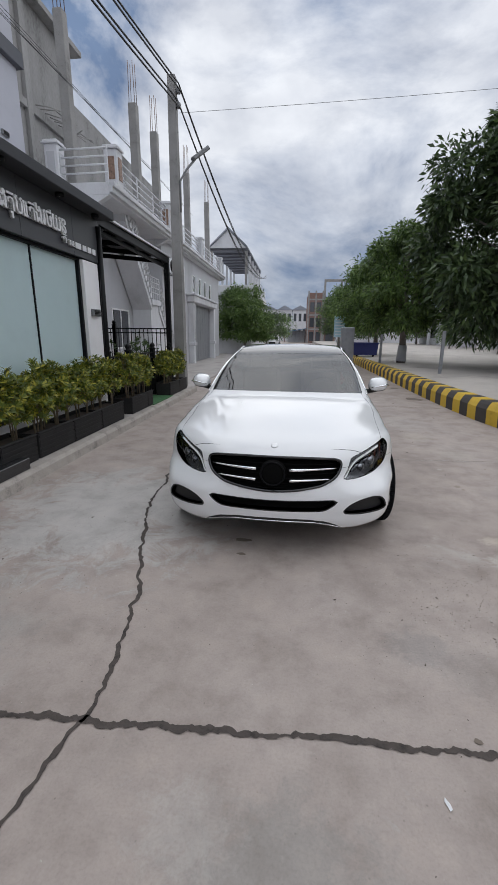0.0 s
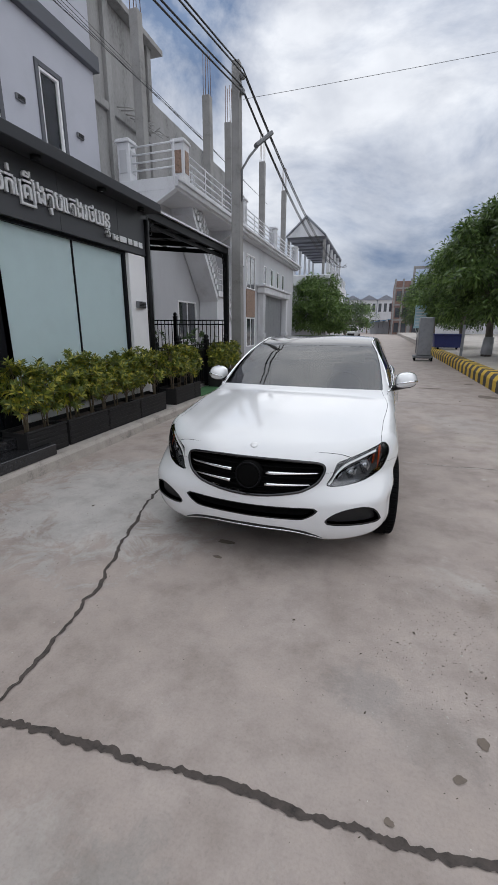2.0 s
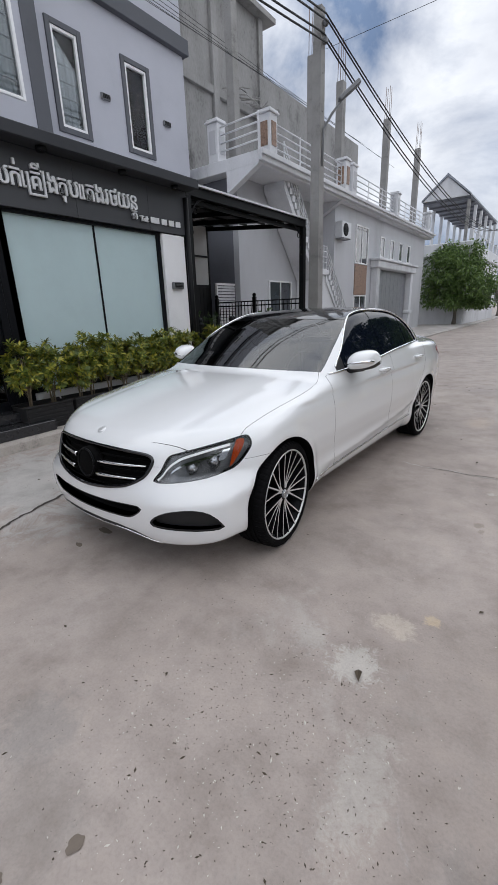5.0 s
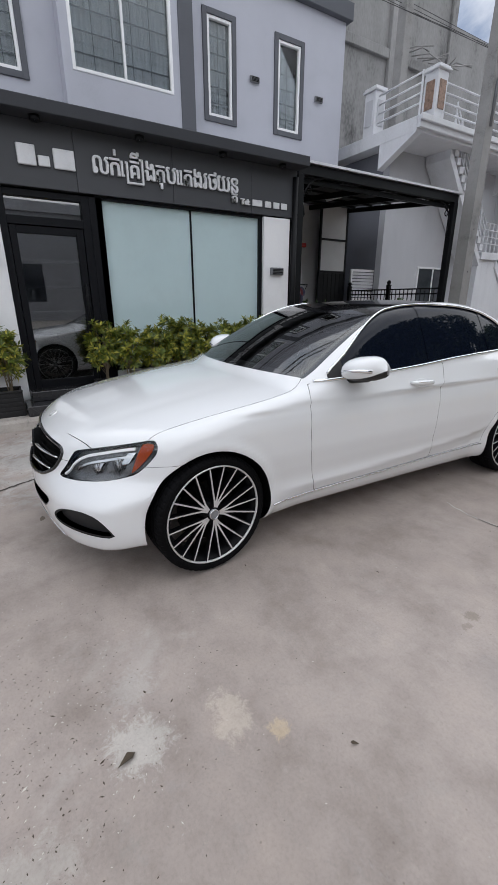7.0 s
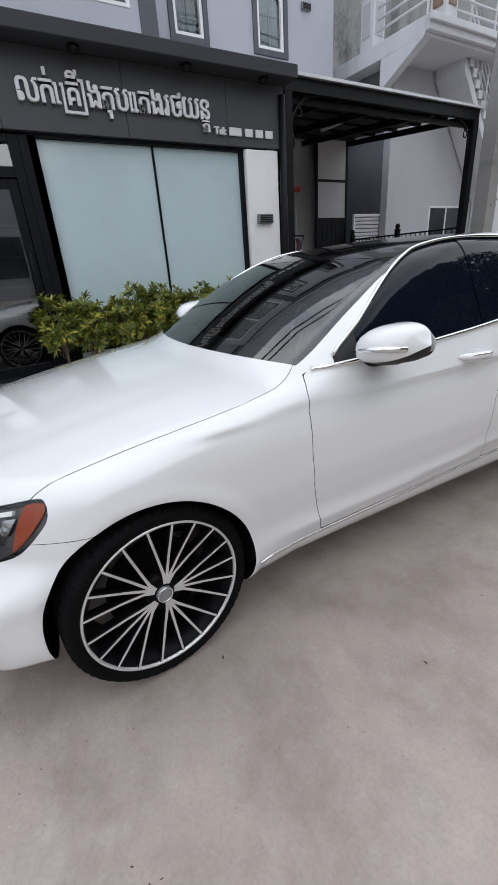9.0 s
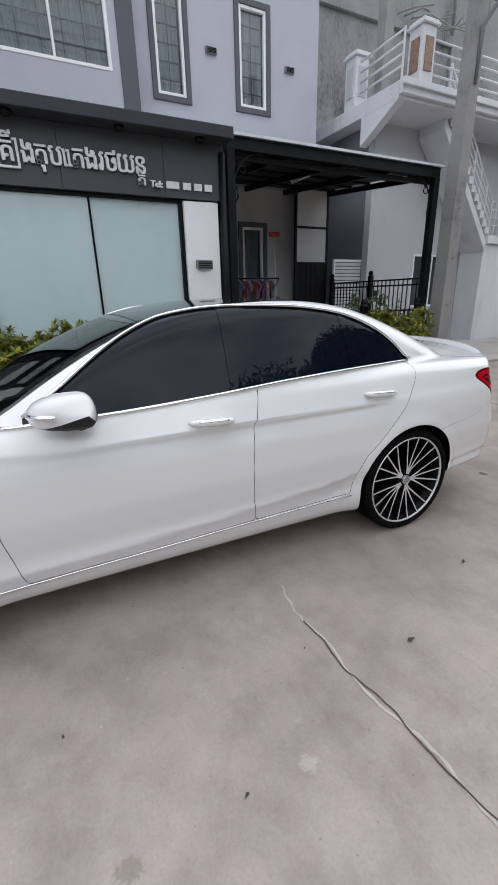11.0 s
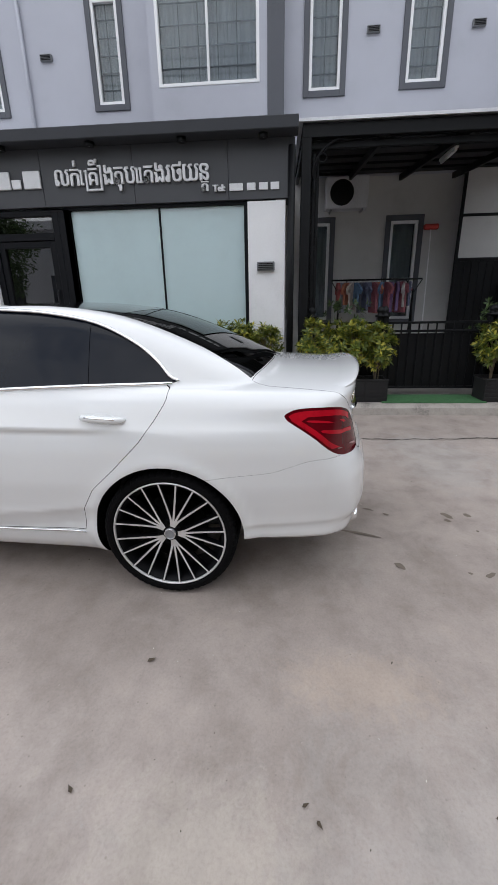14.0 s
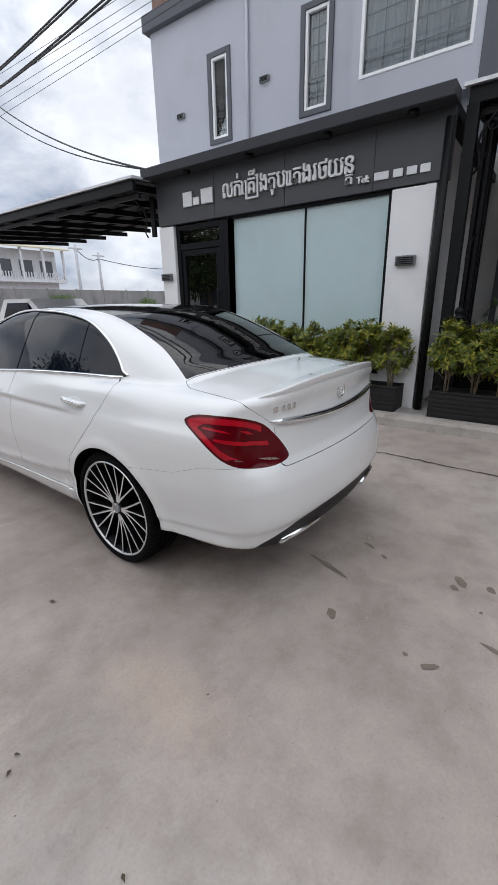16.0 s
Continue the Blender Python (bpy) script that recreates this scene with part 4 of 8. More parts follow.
for y in (3.36, 4.49, 5.62, 6.59):
    d = thing("down_light", (-3.09, y, 3.292), "black cylinder down-light under the shop cap", "lamp", "shop down-lights")
    part("can", Mesh().lathe([(0.0, 0), (0.055, 0), (0.055, -0.045), (0.047, -0.05), (0.0, -0.04)][::-1], 20), "black", d)
    part("lens", Mesh().lathe([(0.0, -0.041), (0.044, -0.0415)], 20), "pvc", d)


def letters(text, y, z, size, parent, squeeze=1.0, depth=0.014):
    """Raised characters on the sign board, read from the street."""
    c = bpy.data.curves.new("letter", "FONT")
    c.body, c.size, c.extrude, c.bevel_depth, c.resolution_u, c.offset = text, size, depth, 0.002, 3, 0.0
    o = new("letter_tmp", c)
    bpy.context.view_layer.update()
    me = bpy.data.meshes.new_from_object(o.evaluated_get(bpy.context.evaluated_depsgraph_get()))
    bpy.data.objects.remove(o)
    # thicken the strokes with two side-shifted copies, each a hair behind the last
    bold = bmesh.new()
    for k, dx in enumerate((0.0, -0.0055, 0.0055)):
        sheet = me.copy()
        sheet.transform(Matrix.Translation((dx, 0, -0.0012 * k)))
        bold.from_mesh(sheet)
        bpy.data.meshes.remove(sheet)
    bold.to_mesh(me)
    bold.free()
    me.materials.clear()
    me.materials.append(MAT["letters"])
    ob = part("letter", me, "letters", parent)
    ob.matrix_basis = Matrix.Translation((0.024, y, z)) @ Matrix(((0, 0, 1, 0), (1, 0, 0, 0), (0, 1, 0, 0), (0, 0, 0, 1))) @ Matrix.Diagonal((squeeze, 1, 1, 1))
    return ob


# Khmer line, laid out sign by sign; the marks below and before a letter follow its kind
SYL = [("ល", ""), ("ក\u17cb", ""), ("", "e"), ("", "ro"), ("គ\u17b8", ""), ("", "oe"), ("ង", ""), ("ត\u17bb", ""), ("ប", ""), ("", "ae"), ("ត", ""), ("ង", ""), ("រ", ""), ("ថ", ""), ("យ", ""), ("ន", "ta")]
LINE_Y, LINE_W, LINE_Z, LINE_S = -0.782, 1.99, 0.222, 0.285


WIDE = {"e": 0.062, "ae": 0.104, "ro": 0.040, "oe": 0.052}


def stroke_sign(kind, y):
    """A vowel or subscript that stands in its own column, built from square strokes."""
    m = Mesh()
    bar = lambda y0, y1, z0, z1: m.box(0.005, 0.038, y + y0, y + y1, LINE_Z + z0, LINE_Z + z1, 0.004)
    if kind in ("e", "ae"):
        for k in range(2 if kind == "ae" else 1):
            o = 0.046 * k
            bar(o, o + 0.026, 0.0, 0.168)
            bar(o + 0.026, o + 0.042, 0.0, 0.026)
            bar(o - 0.012, o, 0.142, 0.168)
    elif kind == "ro":
        bar(0.0, 0.025, -0.068, 0.168)
        bar(0.025, 0.150, -0.068, -0.043)
        bar(-0.012, 0.0, 0.142, 0.168)
    else:
        bar(0.012, 0.038, -0.068, 0.215)
        bar(-0.040, 0.012, -0.068, -0.043)
        bar(-0.016, 0.012, 0.190, 0.215)
    part("letter", m, "letters", sign)


placed = []
cur = 0.0
for ch, mark in SYL:
    if ch:
        ob = letters(ch, 0, 0, LINE_S, sign)
        xs = [v.co.x for v in ob.data.vertices]
        placed.append((ob, cur - min(xs), mark, cur))
        cur += max(xs) - min(xs) + 0.014
    else:
        placed.append((None, cur, mark, cur))
        cur += WIDE[mark] + 0.014
fit = LINE_W / cur
for ob, off, mark, start in placed:
    y = LINE_Y + start * fit
    if ob:
        ob.matrix_basis = Matrix.Translation((0.024, LINE_Y + off * fit, LINE_Z)) @ Matrix(((0, 0, 1, 0), (1, 0, 0, 0), (0, 1, 0, 0), (0, 0, 0, 1))) @ Matrix.Diagonal((fit, 1.08, 1, 1))
    else:
        stroke_sign(mark, y)
    if mark == "ta":
        letters("ត", y + 0.005, LINE_Z - 0.115, LINE_S * 0.62, sign, fit * 1.2)
# shop initials as plain blocks, number line as plain bars
for a, b, c, d in ((-1.573, -1.385, 0.205, 0.405), (-1.365, -1.246, 0.21, 0.315), (-1.205, -0.978, 0.205, 0.405)):
    m = Mesh().box(0.005, 0.035, a, b, c, d, 0.012)
    part("emblem_block", m, "letters", sign, "plain raised emblem block")
letters("Tel:", 1.238, 0.097, 0.100, sign)
for a, b in ((1.442, 1.61), (1.66, 1.768), (1.81, 1.918), (1.953, 2.06)):
    part("bar", Mesh().box(0.005, 0.022, a, b, 0.097, 0.178, 0.006), "letters", sign)


# ---- the neighbouring houses ----
def glazed(name, x, y0, y1, z0, z1, label, lights=2, frame_mat="pvc", glass="glassdark", fw=0.05):
    w = thing(name, (x, (y0 + y1) / 2, z0), label, "window")
    w["kind"] = "structure"
    hw, h = (y1 - y0) / 2, z1 - z0
    m = Mesh()
    m.box(-0.03, 0.04, -hw, -hw + fw, 0, h).box(-0.03, 0.04, hw - fw, hw, 0, h).box(-0.03, 0.04, -hw + fw, hw - fw, 0, fw).box(-0.03, 0.04, -hw + fw, hw - fw, h - fw, h)
    part("window_frame", m, frame_mat, w)
    s = 2 * (hw - fw) / lights
    for k in range(lights):
        a = -hw + fw + s * k
        if k:
            part("mullion", Mesh().box(-0.02, 0.03, a - 0.018, a + 0.018, fw, h - fw), frame_mat, w)
        part("pane", Mesh().box(-0.02, 0.008, a + 0.02, a + s - 0.02, fw, h - fw, 0.002), glass, w)
    return w


nb = Mesh()
wall(nb, -6.1, -6.3, (12.1, 17.3), (0.0, 5.1), [(13.65, 15.1, 1.05, 2.38)])
setting("wall_neighbour_front", nb, "grey", "light grey rendered wall under the neighbour's balcony", "wall")
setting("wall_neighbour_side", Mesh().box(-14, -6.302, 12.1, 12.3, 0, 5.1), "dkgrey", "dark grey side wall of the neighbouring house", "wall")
# dark colour here paints the shade of the room inside
setting("wall_neighbour_inner", Mesh().box(-7.2, -7.1, 12.3, 17.3, 0, 5.1), "dkgrey", "inner wall coloured dark for the room's shade behind the neighbour's window", "wall")
glazed("window_8", -6.1, 13.65, 15.1, 1.05, 2.38, "white-framed sliding window with greenish glass")
nb = Mesh()
wall(nb, -5.4, -5.6, (17.3, 29.3), (0.0, 5.15), [(19.1, 20.45, 0.6, 4.65), (21.35, 26.25, 0.0, 3.1)] + [(22.0 + 1.36 * k, 22.55 + 1.36 * k, 3.62, 4.5) for k in range(4)])
nb.box(-14, -5.4, 17.1, 17.3, 0, 5.1).box(-14, -5.4, 29.3, 29.5, 0, 5.15).box(-6.4, -6.3, 17.3, 29.3, 0, 5.1)
setting("wall_neighbour_long", nb, "grey", "light grey rendered wall of the long neighbouring house", "wall")
glazed("window_9", -5.4, 19.1, 20.45, 3.18, 4.65, "upper pane of the tall white-framed window")
setting("panel_window", Mesh().box(-5.45, -5.37, 19.12, 20.43, 1.95, 3.16, 0.01), "brownpanel", "brown patterned panel between the window panes", "panel")
glazed("window_10", -5.4, 19.1, 20.45, 0.6, 1.93, "lower pane of the tall white-framed window")
for k in range(4):
    glazed(f"window_{11 + k}", -5.4, 22.0 + 1.36 * k, 22.55 + 1.36 * k, 3.62, 4.5, "small white-framed slit window", 1)
gd = thing("garage_door", (-5.45, 23.8, 0.1), "closed grey folding steel garage doors", "garage door")
for k in range(8):
    part("leaf", Mesh().box(-0.03, 0.03, -2.42 + 0.605 * k, -1.825 + 0.605 * k, 0.02, 2.98, 0.012), "steel", gd)
gp = Mesh()
for y in (21.0, 26.25):
    gp.box(-5.398, -5.1, y, y + 0.35, 0.1, 3.1, 0.02).box(-5.398, -5.04, y - 0.05, y + 0.40, 1.0, 1.18, 0.02)
gp.box(-5.398, -5.0, 20.85, 26.75, 3.1, 3.4, 0.03).box(-5.398, -4.92, 20.75, 26.85, 3.4, 3.5, 0.02)
gp.box(-5.098, -5.07, 21.06, 21.12, 1.25, 3.0, 0.008).box(-5.098, -5.07, 21.24, 21.30, 1.25, 3.0, 0.008)
setting("trim_garage", gp, "offwhite", "moulded white surround of the garage", "trim")

# balconies
bl = Mesh()
bl.box(-14, -5.02, 11.66, 17.45, 5.10, 5.40, 0.01).box(-5.018, -4.92, 11.66, 17.45, 5.16, 5.40, 0.01).box(-4.918, -4.85, 11.62, 17.47, 5.28, 5.40, 0.01)
setting("balcony_slab_1", bl, "offwhite", "white moulded balcony slab of the neighbouring house", "balcony")
bl = Mesh()
bl.box(-14, -5.16, 17.47, 30.0, 5.15, 5.42, 0.01).box(-5.158, -5.02, 17.47, 30.0, 5.22, 5.42, 0.01).box(-5.018, -4.94, 17.47, 30.05, 5.32, 5.42, 0.01)
setting("balcony_slab_2", bl, "offwhite", "white moulded eave slab of the long house", "balcony")
bm = Mesh()
bm.prism([(-6.1, 5.1), (-6.1, 4.55), (-5.02, 5.1)], "y", 11.66, 11.86).prism([(-6.1, 5.1), (-6.1, 4.55), (-5.02, 5.1)], "y", 16.84, 17.06)
setting("trim_balcony_brackets", bm, "offwhite", "tapered brackets under the balcony", "trim")


def balcony_post(x, y, z, label, w=0.36, h=1.03, inset=True):
    p = thing("balcony_post", (x, y, z), label, "post", "white balcony posts")
    m = Mesh()
    m.box(-w / 2, w / 2, -w / 2, w / 2, 0, h - 0.10, 0.01).box(-w / 2 - 0.05, w / 2 + 0.05, -w / 2 - 0.05, w / 2 + 0.05, h - 0.098, h - 0.05, 0.012).box(-w / 2 - 0.02, w / 2 + 0.02, -w / 2 - 0.02, w / 2 + 0.02, h - 0.048, h, 0.012)
    part("body", m, "offwhite", p)
    for a, b, c, d in ((w / 2, w / 2 + 0.02, -0.11, 0.11), (-0.11, 0.11, -w / 2 - 0.02, -w / 2)):
        part("inset", Mesh().box(a, b, c, d, 0.2, 0.75, 0.006), "brownpanel" if inset else "grey", p, "patterned inset")


for x, y, z in ((-6.55, 11.85, 5.4), (-5.12, 12.28, 5.4), (-5.12, 17.1, 5.4), (-5.2, 17.9, 5.42), (-5.2, 23.1, 5.42), (-5.2, 28.8, 5.42)):
    balcony_post(x, y, z, "white moulded balcony post with a recessed inset", inset=y in (12.28, 17.1))


def balustrade(a, b, z, label, rails=4):
    d = Vector((b[0] - a[0], b[1] - a[1], 0))
    f = thing("balcony_rail", (a[0], a[1], z), label, "railing", "white balcony railings", math.degrees(math.atan2(d.y, d.x)))
    L = d.length
    for k in range(rails):
        part("rail", Mesh().tube([(0, 0, 0.25 + 0.19 * k), (L, 0, 0.25 + 0.19 * k)], 0.022, 6), "offwhite", f)
    n = max(1, int(L / 1.3))
    for k in range(n + 1):
        part("baluster", Mesh().box(k * L / n - 0.02, k * L / n + 0.02, -0.015, 0.015, 0, 0.86), "offwhite", f)


balustrade((-6.4, 11.80), (-5.06, 11.74), 5.4, "white tubular balcony railing")
balustrade((-5.1, 12.50), (-5.1, 16.9), 5.4, "white tubular balcony railing")
balustrade((-5.2, 18.15), (-5.2, 22.9), 5.42, "white tubular balcony railing")
balustrade((-5.2, 23.35), (-5.2, 28.6), 5.42, "white tubular balcony railing")

# raw upper storey, set well back, and columns along the terrace
RX = -8.9
rw = Mesh()
rw.box(RX - 0.2, RX, 10.97, 17.6, 5.4, 11.75, 0.01).box(-14, RX - 0.2, 17.4, 17.6, 5.4, 11.75, 0.01)
raw_upper = setting("wall_raw_upper", rw, "raw", "unfinished bare concrete upper storey, streaked and stained", "wall")
for y0, y1, z0, z1, d in ((14.55, 14.85, 5.4, 11.75, 0.14), (17.36, 17.62, 5.4, 11.75, 0.10), (10.97, 14.548, 8.52, 8.76, 0.12), (14.852, 17.358, 8.52, 8.76, 0.12)):
    part("post" if z1 > 9 else "beam", Mesh().box(RX + 0.002, RX + d, y0, y1, z0, z1, 0.01), "raw", raw_upper)
setting("roof_raw_slab", Mesh().box(-14, RX + 0.35, 10.97, 18.15, 11.75, 11.93, 0.01), "rawcol", "thin overhanging concrete roof slab", "roof")
setting("wall_raw_parapet", Mesh().box(RX - 0.2, RX, 17.605, 27.3, 5.42, 10.15, 0.01), "raw", "bare concrete wall along the neighbour's terrace", "wall")
rnd = random.Random(5)
for k in range(9):
    yb = 15.0 + 0.27 * k
    db = thing("scaffold_stick", (RX + 0.13, yb, 8.40), "grey timber stick propped on the bare wall", "timber", "timber on the bare wall")
    part("stick", Mesh().tube([(0.0, 0, 0.40), (0.30, rnd.uniform(0.1, 0.5), rnd.uniform(0.30, 0.55)), (0.62, rnd.uniform(0.3, 0.9), rnd.uniform(0.1, 0.5))], 0.022, 5), "rawcol", db)
for x, y, z1, w in ((-6.36, 12.43, 9.59, 0.13), (-5.9, 16.2, 9.25, 0.14), (-5.9, 18.4, 9.3, 0.14), (-5.9, 23.4, 9.55, 0.14), (-5.9, 28.4, 9.6, 0.14)):
    c = thing("raw_column", (x, y, 5.41), "unfinished concrete column with bare reinforcing bars", "column", "raw roof columns")
    part("shaft", Mesh().box(-w, w, -w, w, 0, z1 - 5.41, 0.015), "rawcol", c)
    for dx in (-0.1, 0.1):
        for dy in (-0.1, 0.1):
            part("rebar", Mesh().tube([(dx, dy, z1 - 5.41 - 0.01), (dx * 0.8, dy * 1.1, z1 - 4.2)], 0.011, 5), "rust", c)

# outside stair
sr = thing("outside_stair", (-5.74, 15.45, 0.1), "white concrete outside stair with a tubular railing", "stairs")
for nm, fl in (("upper", (-2.02, 5.20, 0.0, 2.72, -0.34, 0.44, 14)), ("lower", (0.9, 2.68, 3.1, 0.15, -0.34, 0.44, 14))):
    y0, z0, y1, z1, xa, xb, n = fl
    for k in range(n):
        ya, yb, z = y0 + (y1 - y0) * k / n, y0 + (y1 - y0) * (k + 1) / n, z0 + (z1 - z0) * k / n
        part("step", Mesh().box(xa, xb, ya, yb - 0.002, z - 0.16, z, 0.006), "offwhite", sr)
    part("soffit", Mesh().prism([(y0, z0 - 0.40), (y0, z0 - 0.162), (y1, z1 - 0.162), (y1, max(0.02, z1 - 0.40))], "x", xa + 0.02, xb - 0.03), "offwhite", sr, "smooth sloping underside")
part("base", Mesh().prism([(0.02, -0.1), (0.02, 2.495), (0.88, 2.495), (0.92, 2.27), (3.05, -0.1)], "x", -0.34, 0.36), "offwhite", sr, "plain wall under the stair")
part("landing", Mesh().box(-0.34, 0.45, 0.02, 0.88, 2.50, 2.70, 0.01), "offwhite", sr)
rm = Mesh()
for k in range(4):
    o = 0.22 + 0.18 * k
    rm.tube([(0.42, -2.02, 5.20 + o), (0.42, 0.0, 2.72 + o), (0.42, 0.88, 2.70 + o), (0.42, 3.1, 0.15 + o)], 0.018, 6)
for k in range(8):
    t = k / 7
    rm.box(0.40, 0.44, -2.02 + 2.02 * t - 0.015, -2.02 + 2.02 * t + 0.015, 5.20 - 2.48 * t, 5.98 - 2.48 * t)
for k in range(7):
    t = k / 6
    rm.box(0.40, 0.44, 0.88 + 2.2 * t - 0.015, 0.88 + 2.2 * t + 0.015, 2.70 - 2.55 * t, 3.48 - 2.55 * t)
for y in (0.2, 0.42, 0.64):
    rm.box(0.40, 0.44, y - 0.012, y + 0.012, 2.70, 3.46)
part("railing", rm, "offwhite", sr, "white tubular railing")


# house with the open gabled roof further on
hc = thing("gabled_house", (-3.4, 33.0, 0.0), "white house with a gabled steel roof canopy on posts", "house")
part("wall", Mesh().box(-9, -0.1, 0.0, 14.0, 0, 4.45, 0.02), "offwhite", hc)
part("slab", Mesh().box(-9.2, 0.05, -0.3, 14.2, 4.45, 5.2, 0.04), "offwhite", hc)
for k in range(7):
    part("post", Mesh().box(-0.25, -0.05, 0.0 + 2.25 * k, 0.25 + 2.25 * k, 5.2, 6.0), "offwhite", hc)
    part("rail", Mesh().tube([(-0.15, 0.25 + 2.25 * k, 5.85), (-0.15, 2.2 + 2.25 * k, 5.85)], 0.03, 6), "offwhite", hc)
part("roof", Mesh().prism([(-3.35, 7.85), (-1.87, 9.12), (-0.42, 7.85), (-0.42, 7.95), (-1.87, 9.28), (-3.35, 7.95)], "y", 0.0, 12.5), "roof", hc)
part("gable", Mesh().prism([(-3.3, 7.85), (-1.87, 9.1), (-0.5, 7.85)], "y", 0.1, 0.2), "offwhite", hc, "white sheeted gable")
# dark grey sheet and purlins colour in the shade beneath the roof
part("roof_frame", Mesh().box(-3.3, -0.45, 0.2, 12.4, 7.78, 7.84), "dkgrey", hc)
for k in range(9):
    part("purlin", Mesh().box(-3.3, -0.45, 0.3 + 1.48 * k, 0.38 + 1.48 * k, 7.66, 7.775), "dkgrey", hc)
for k in range(6):
    for x in (-3.2, -0.55):
        part("column", Mesh().box(x - 0.09, x + 0.09, 0.3 + 2.35 * k, 0.48 + 2.35 * k, 5.2, 7.7), "rawcol" if k == 0 else "offwhite", hc)
for k in range(3):
    part("window", Mesh().box(-0.1, -0.06, 2 + 4 * k, 4 + 4 * k, 1.0, 3.0), "glassdark", hc)


# far end of the street
def far_house(x, y, w, d, h, mat, label, gable=True, storeys=2, openings=3):
    f = thing("far_house", (x, y, 0), label, "house", "houses at the end of the street")
    part("wall", Mesh().box(0, w, 0, d, 0, h, 0.02), mat, f)
    if gable:
        part("roof", Mesh().prism([(-0.3, h), (w / 2, h + w * 0.30), (w + 0.3, h)], "y", -0.3, d), "roof", f)
    else:
        part("parapet", Mesh().box(-0.15, w + 0.15, -0.15, d, h, h + 0.5), mat, f)
    for s in range(storeys):
        for k in range(openings):
            a = w * (k + 0.22) / openings
            z = h * (s + 0.28) / storeys
            part("window", Mesh().box(a, a + w / openings * 0.55, -0.04, 0.02, z, z + h / storeys * 0.5, 0.01), "glassdark", f)
            part("sill", Mesh().box(a - 0.05, a + w / openings * 0.55 + 0.05, -0.14, -0.045, z - 0.12, z), "offwhite", f)


for k in range(5):
    far_house(-9.5 + 4.2 * k, 118, 4.0, 10, 8.2, "offwhite", "row house with a grey gabled roof at the street's end")
far_house(-20, 70, 9, 20, 6.5, "offwhite", "pale two-storey house beyond the trees")
bb = thing("unfinished_building", (2.3, 92, 0), "unfinished red brick building with a bare concrete frame", "building")
part("wall", Mesh().box(0, 3.2, 0, 14, 0, 10.2, 0.02), "brick", bb)
part("wall", Mesh().box(3.2, 14, 1.2, 14, 0, 8.0, 0.02), "brick", bb)
for z in (0.4, 3.3, 6.4):
    for a in (0.45, 1.85):
        part("opening", Mesh().box(a, a + 0.9, -0.05, 0.03, z, z + 1.9, 0.01), "glassdark", bb, "dark unglazed opening")
    part("beam", Mesh().box(-0.1, 3.3, -0.12, 0.02, z + 2.3, z + 2.6), "rawcol", bb)
for a in (-0.05, 1.45, 2.9):
    part("column", Mesh().box(a, a + 0.3, -0.14, 0.02, 0, 10.6), "rawcol", bb)
for k in range(4):
    for z in (0.2, 3.2, 6.2):
        part("opening", Mesh().box(4.0 + 2.4 * k, 5.6 + 2.4 * k, 1.16, 1.24, z, z + 2.1), "glassdark", bb, "dark unglazed opening")
    part("column", Mesh().box(3.2 + 3.4 * k, 3.6 + 3.4 * k, 0.2, 0.6, 0, 12.8), "rawcol", bb)
for z in (3.0, 6.0, 8.6, 12.4):
    part("beam", Mesh().box(3.2, 14, 0.15, 0.65, z, z + 0.45), "rawcol", bb)

setting("wall_far_garden", Mesh().box(7.0, 70.0, 78.0, 78.3, 0.0, 3.2, 0.02), "offwhite", "long pale garden wall in the distance", "wall")
# low house behind the trees
rh = thing("low_house", (19.5, 40.0, 0.4), "low pale house with white columns and dark openings", "house")
part("wall", Mesh().box(0, 10, -22, 30, 0, 4.2, 0.02), "grey", rh)
part("roof", Mesh().box(-1.5, 10.2, -22.3, 30.3, 4.2, 4.6, 0.03), "offwhite", rh)
for k in range(9):
    part("column", Mesh().box(-1.4, -1.1, -21 + 6 * k, -20.7 + 6 * k, 0, 4.2), "offwhite", rh)
    part("window", Mesh().box(-0.05, 0.02, -19.5 + 6 * k, -17.7 + 6 * k, 0.9, 3.0), "glassdark", rh)
    part("door", Mesh().box(-0.06, 0.02, -16.9 + 6 * k, -15.9 + 6 * k, 0.0, 3.0), "pvc", rh)
# row across the street, added out of view to fill reflections and cut side light
ra = thing("row_building", (17.0, -16.0, 0.38), "added unseen pale row building with a low white parapet", "building")
part("wall", Mesh().box(0, 6, 0, 27, 0, 5.4, 0.02), "grey", ra)
for k in range(7):
    part("window", Mesh().box(-0.03, 0.02, 1.2 + 3.7 * k, 3.0 + 3.7 * k, 1.0, 2.9), "glassdark", ra)
part("parapet", Mesh().box(-0.12, 0.12, 0, 27, 5.402, 5.9, 0.02), "offwhite", ra)

# seen under the side canopy: yard wall, pale building, poles
yw = Mesh()
for k in range(14):
    yw.box(-50 + 3.0 * k, -47.05 + 3.0 * k, -30.2, -30.0, 0, 3.0, 0.01).box(-47.05 + 3 * k, -46.998 + 3 * k, -30.25, -29.95, 0, 3.1, 0.01)
setting("wall_yard", yw, "raw", "stained grey concrete yard wall", "wall")
ob_ = thing("balcony_building", (-31.0, -46.0, 0), "white two-storey building with balconies and a cream awning", "building")
part("wall", Mesh().box(0, 13, -8, 0, 0, 8.2, 0.02), "offwhite", ob_)
part("awning", Mesh().prism([(0, 8.6), (0, 8.8), (1.8, 8.35), (1.8, 8.2)], "x", -1, 14), "cream", ob_)
part("slab", Mesh().box(-0.5, 13.5, 0.0, 1.4, 4.4, 4.75), "offwhite", ob_)
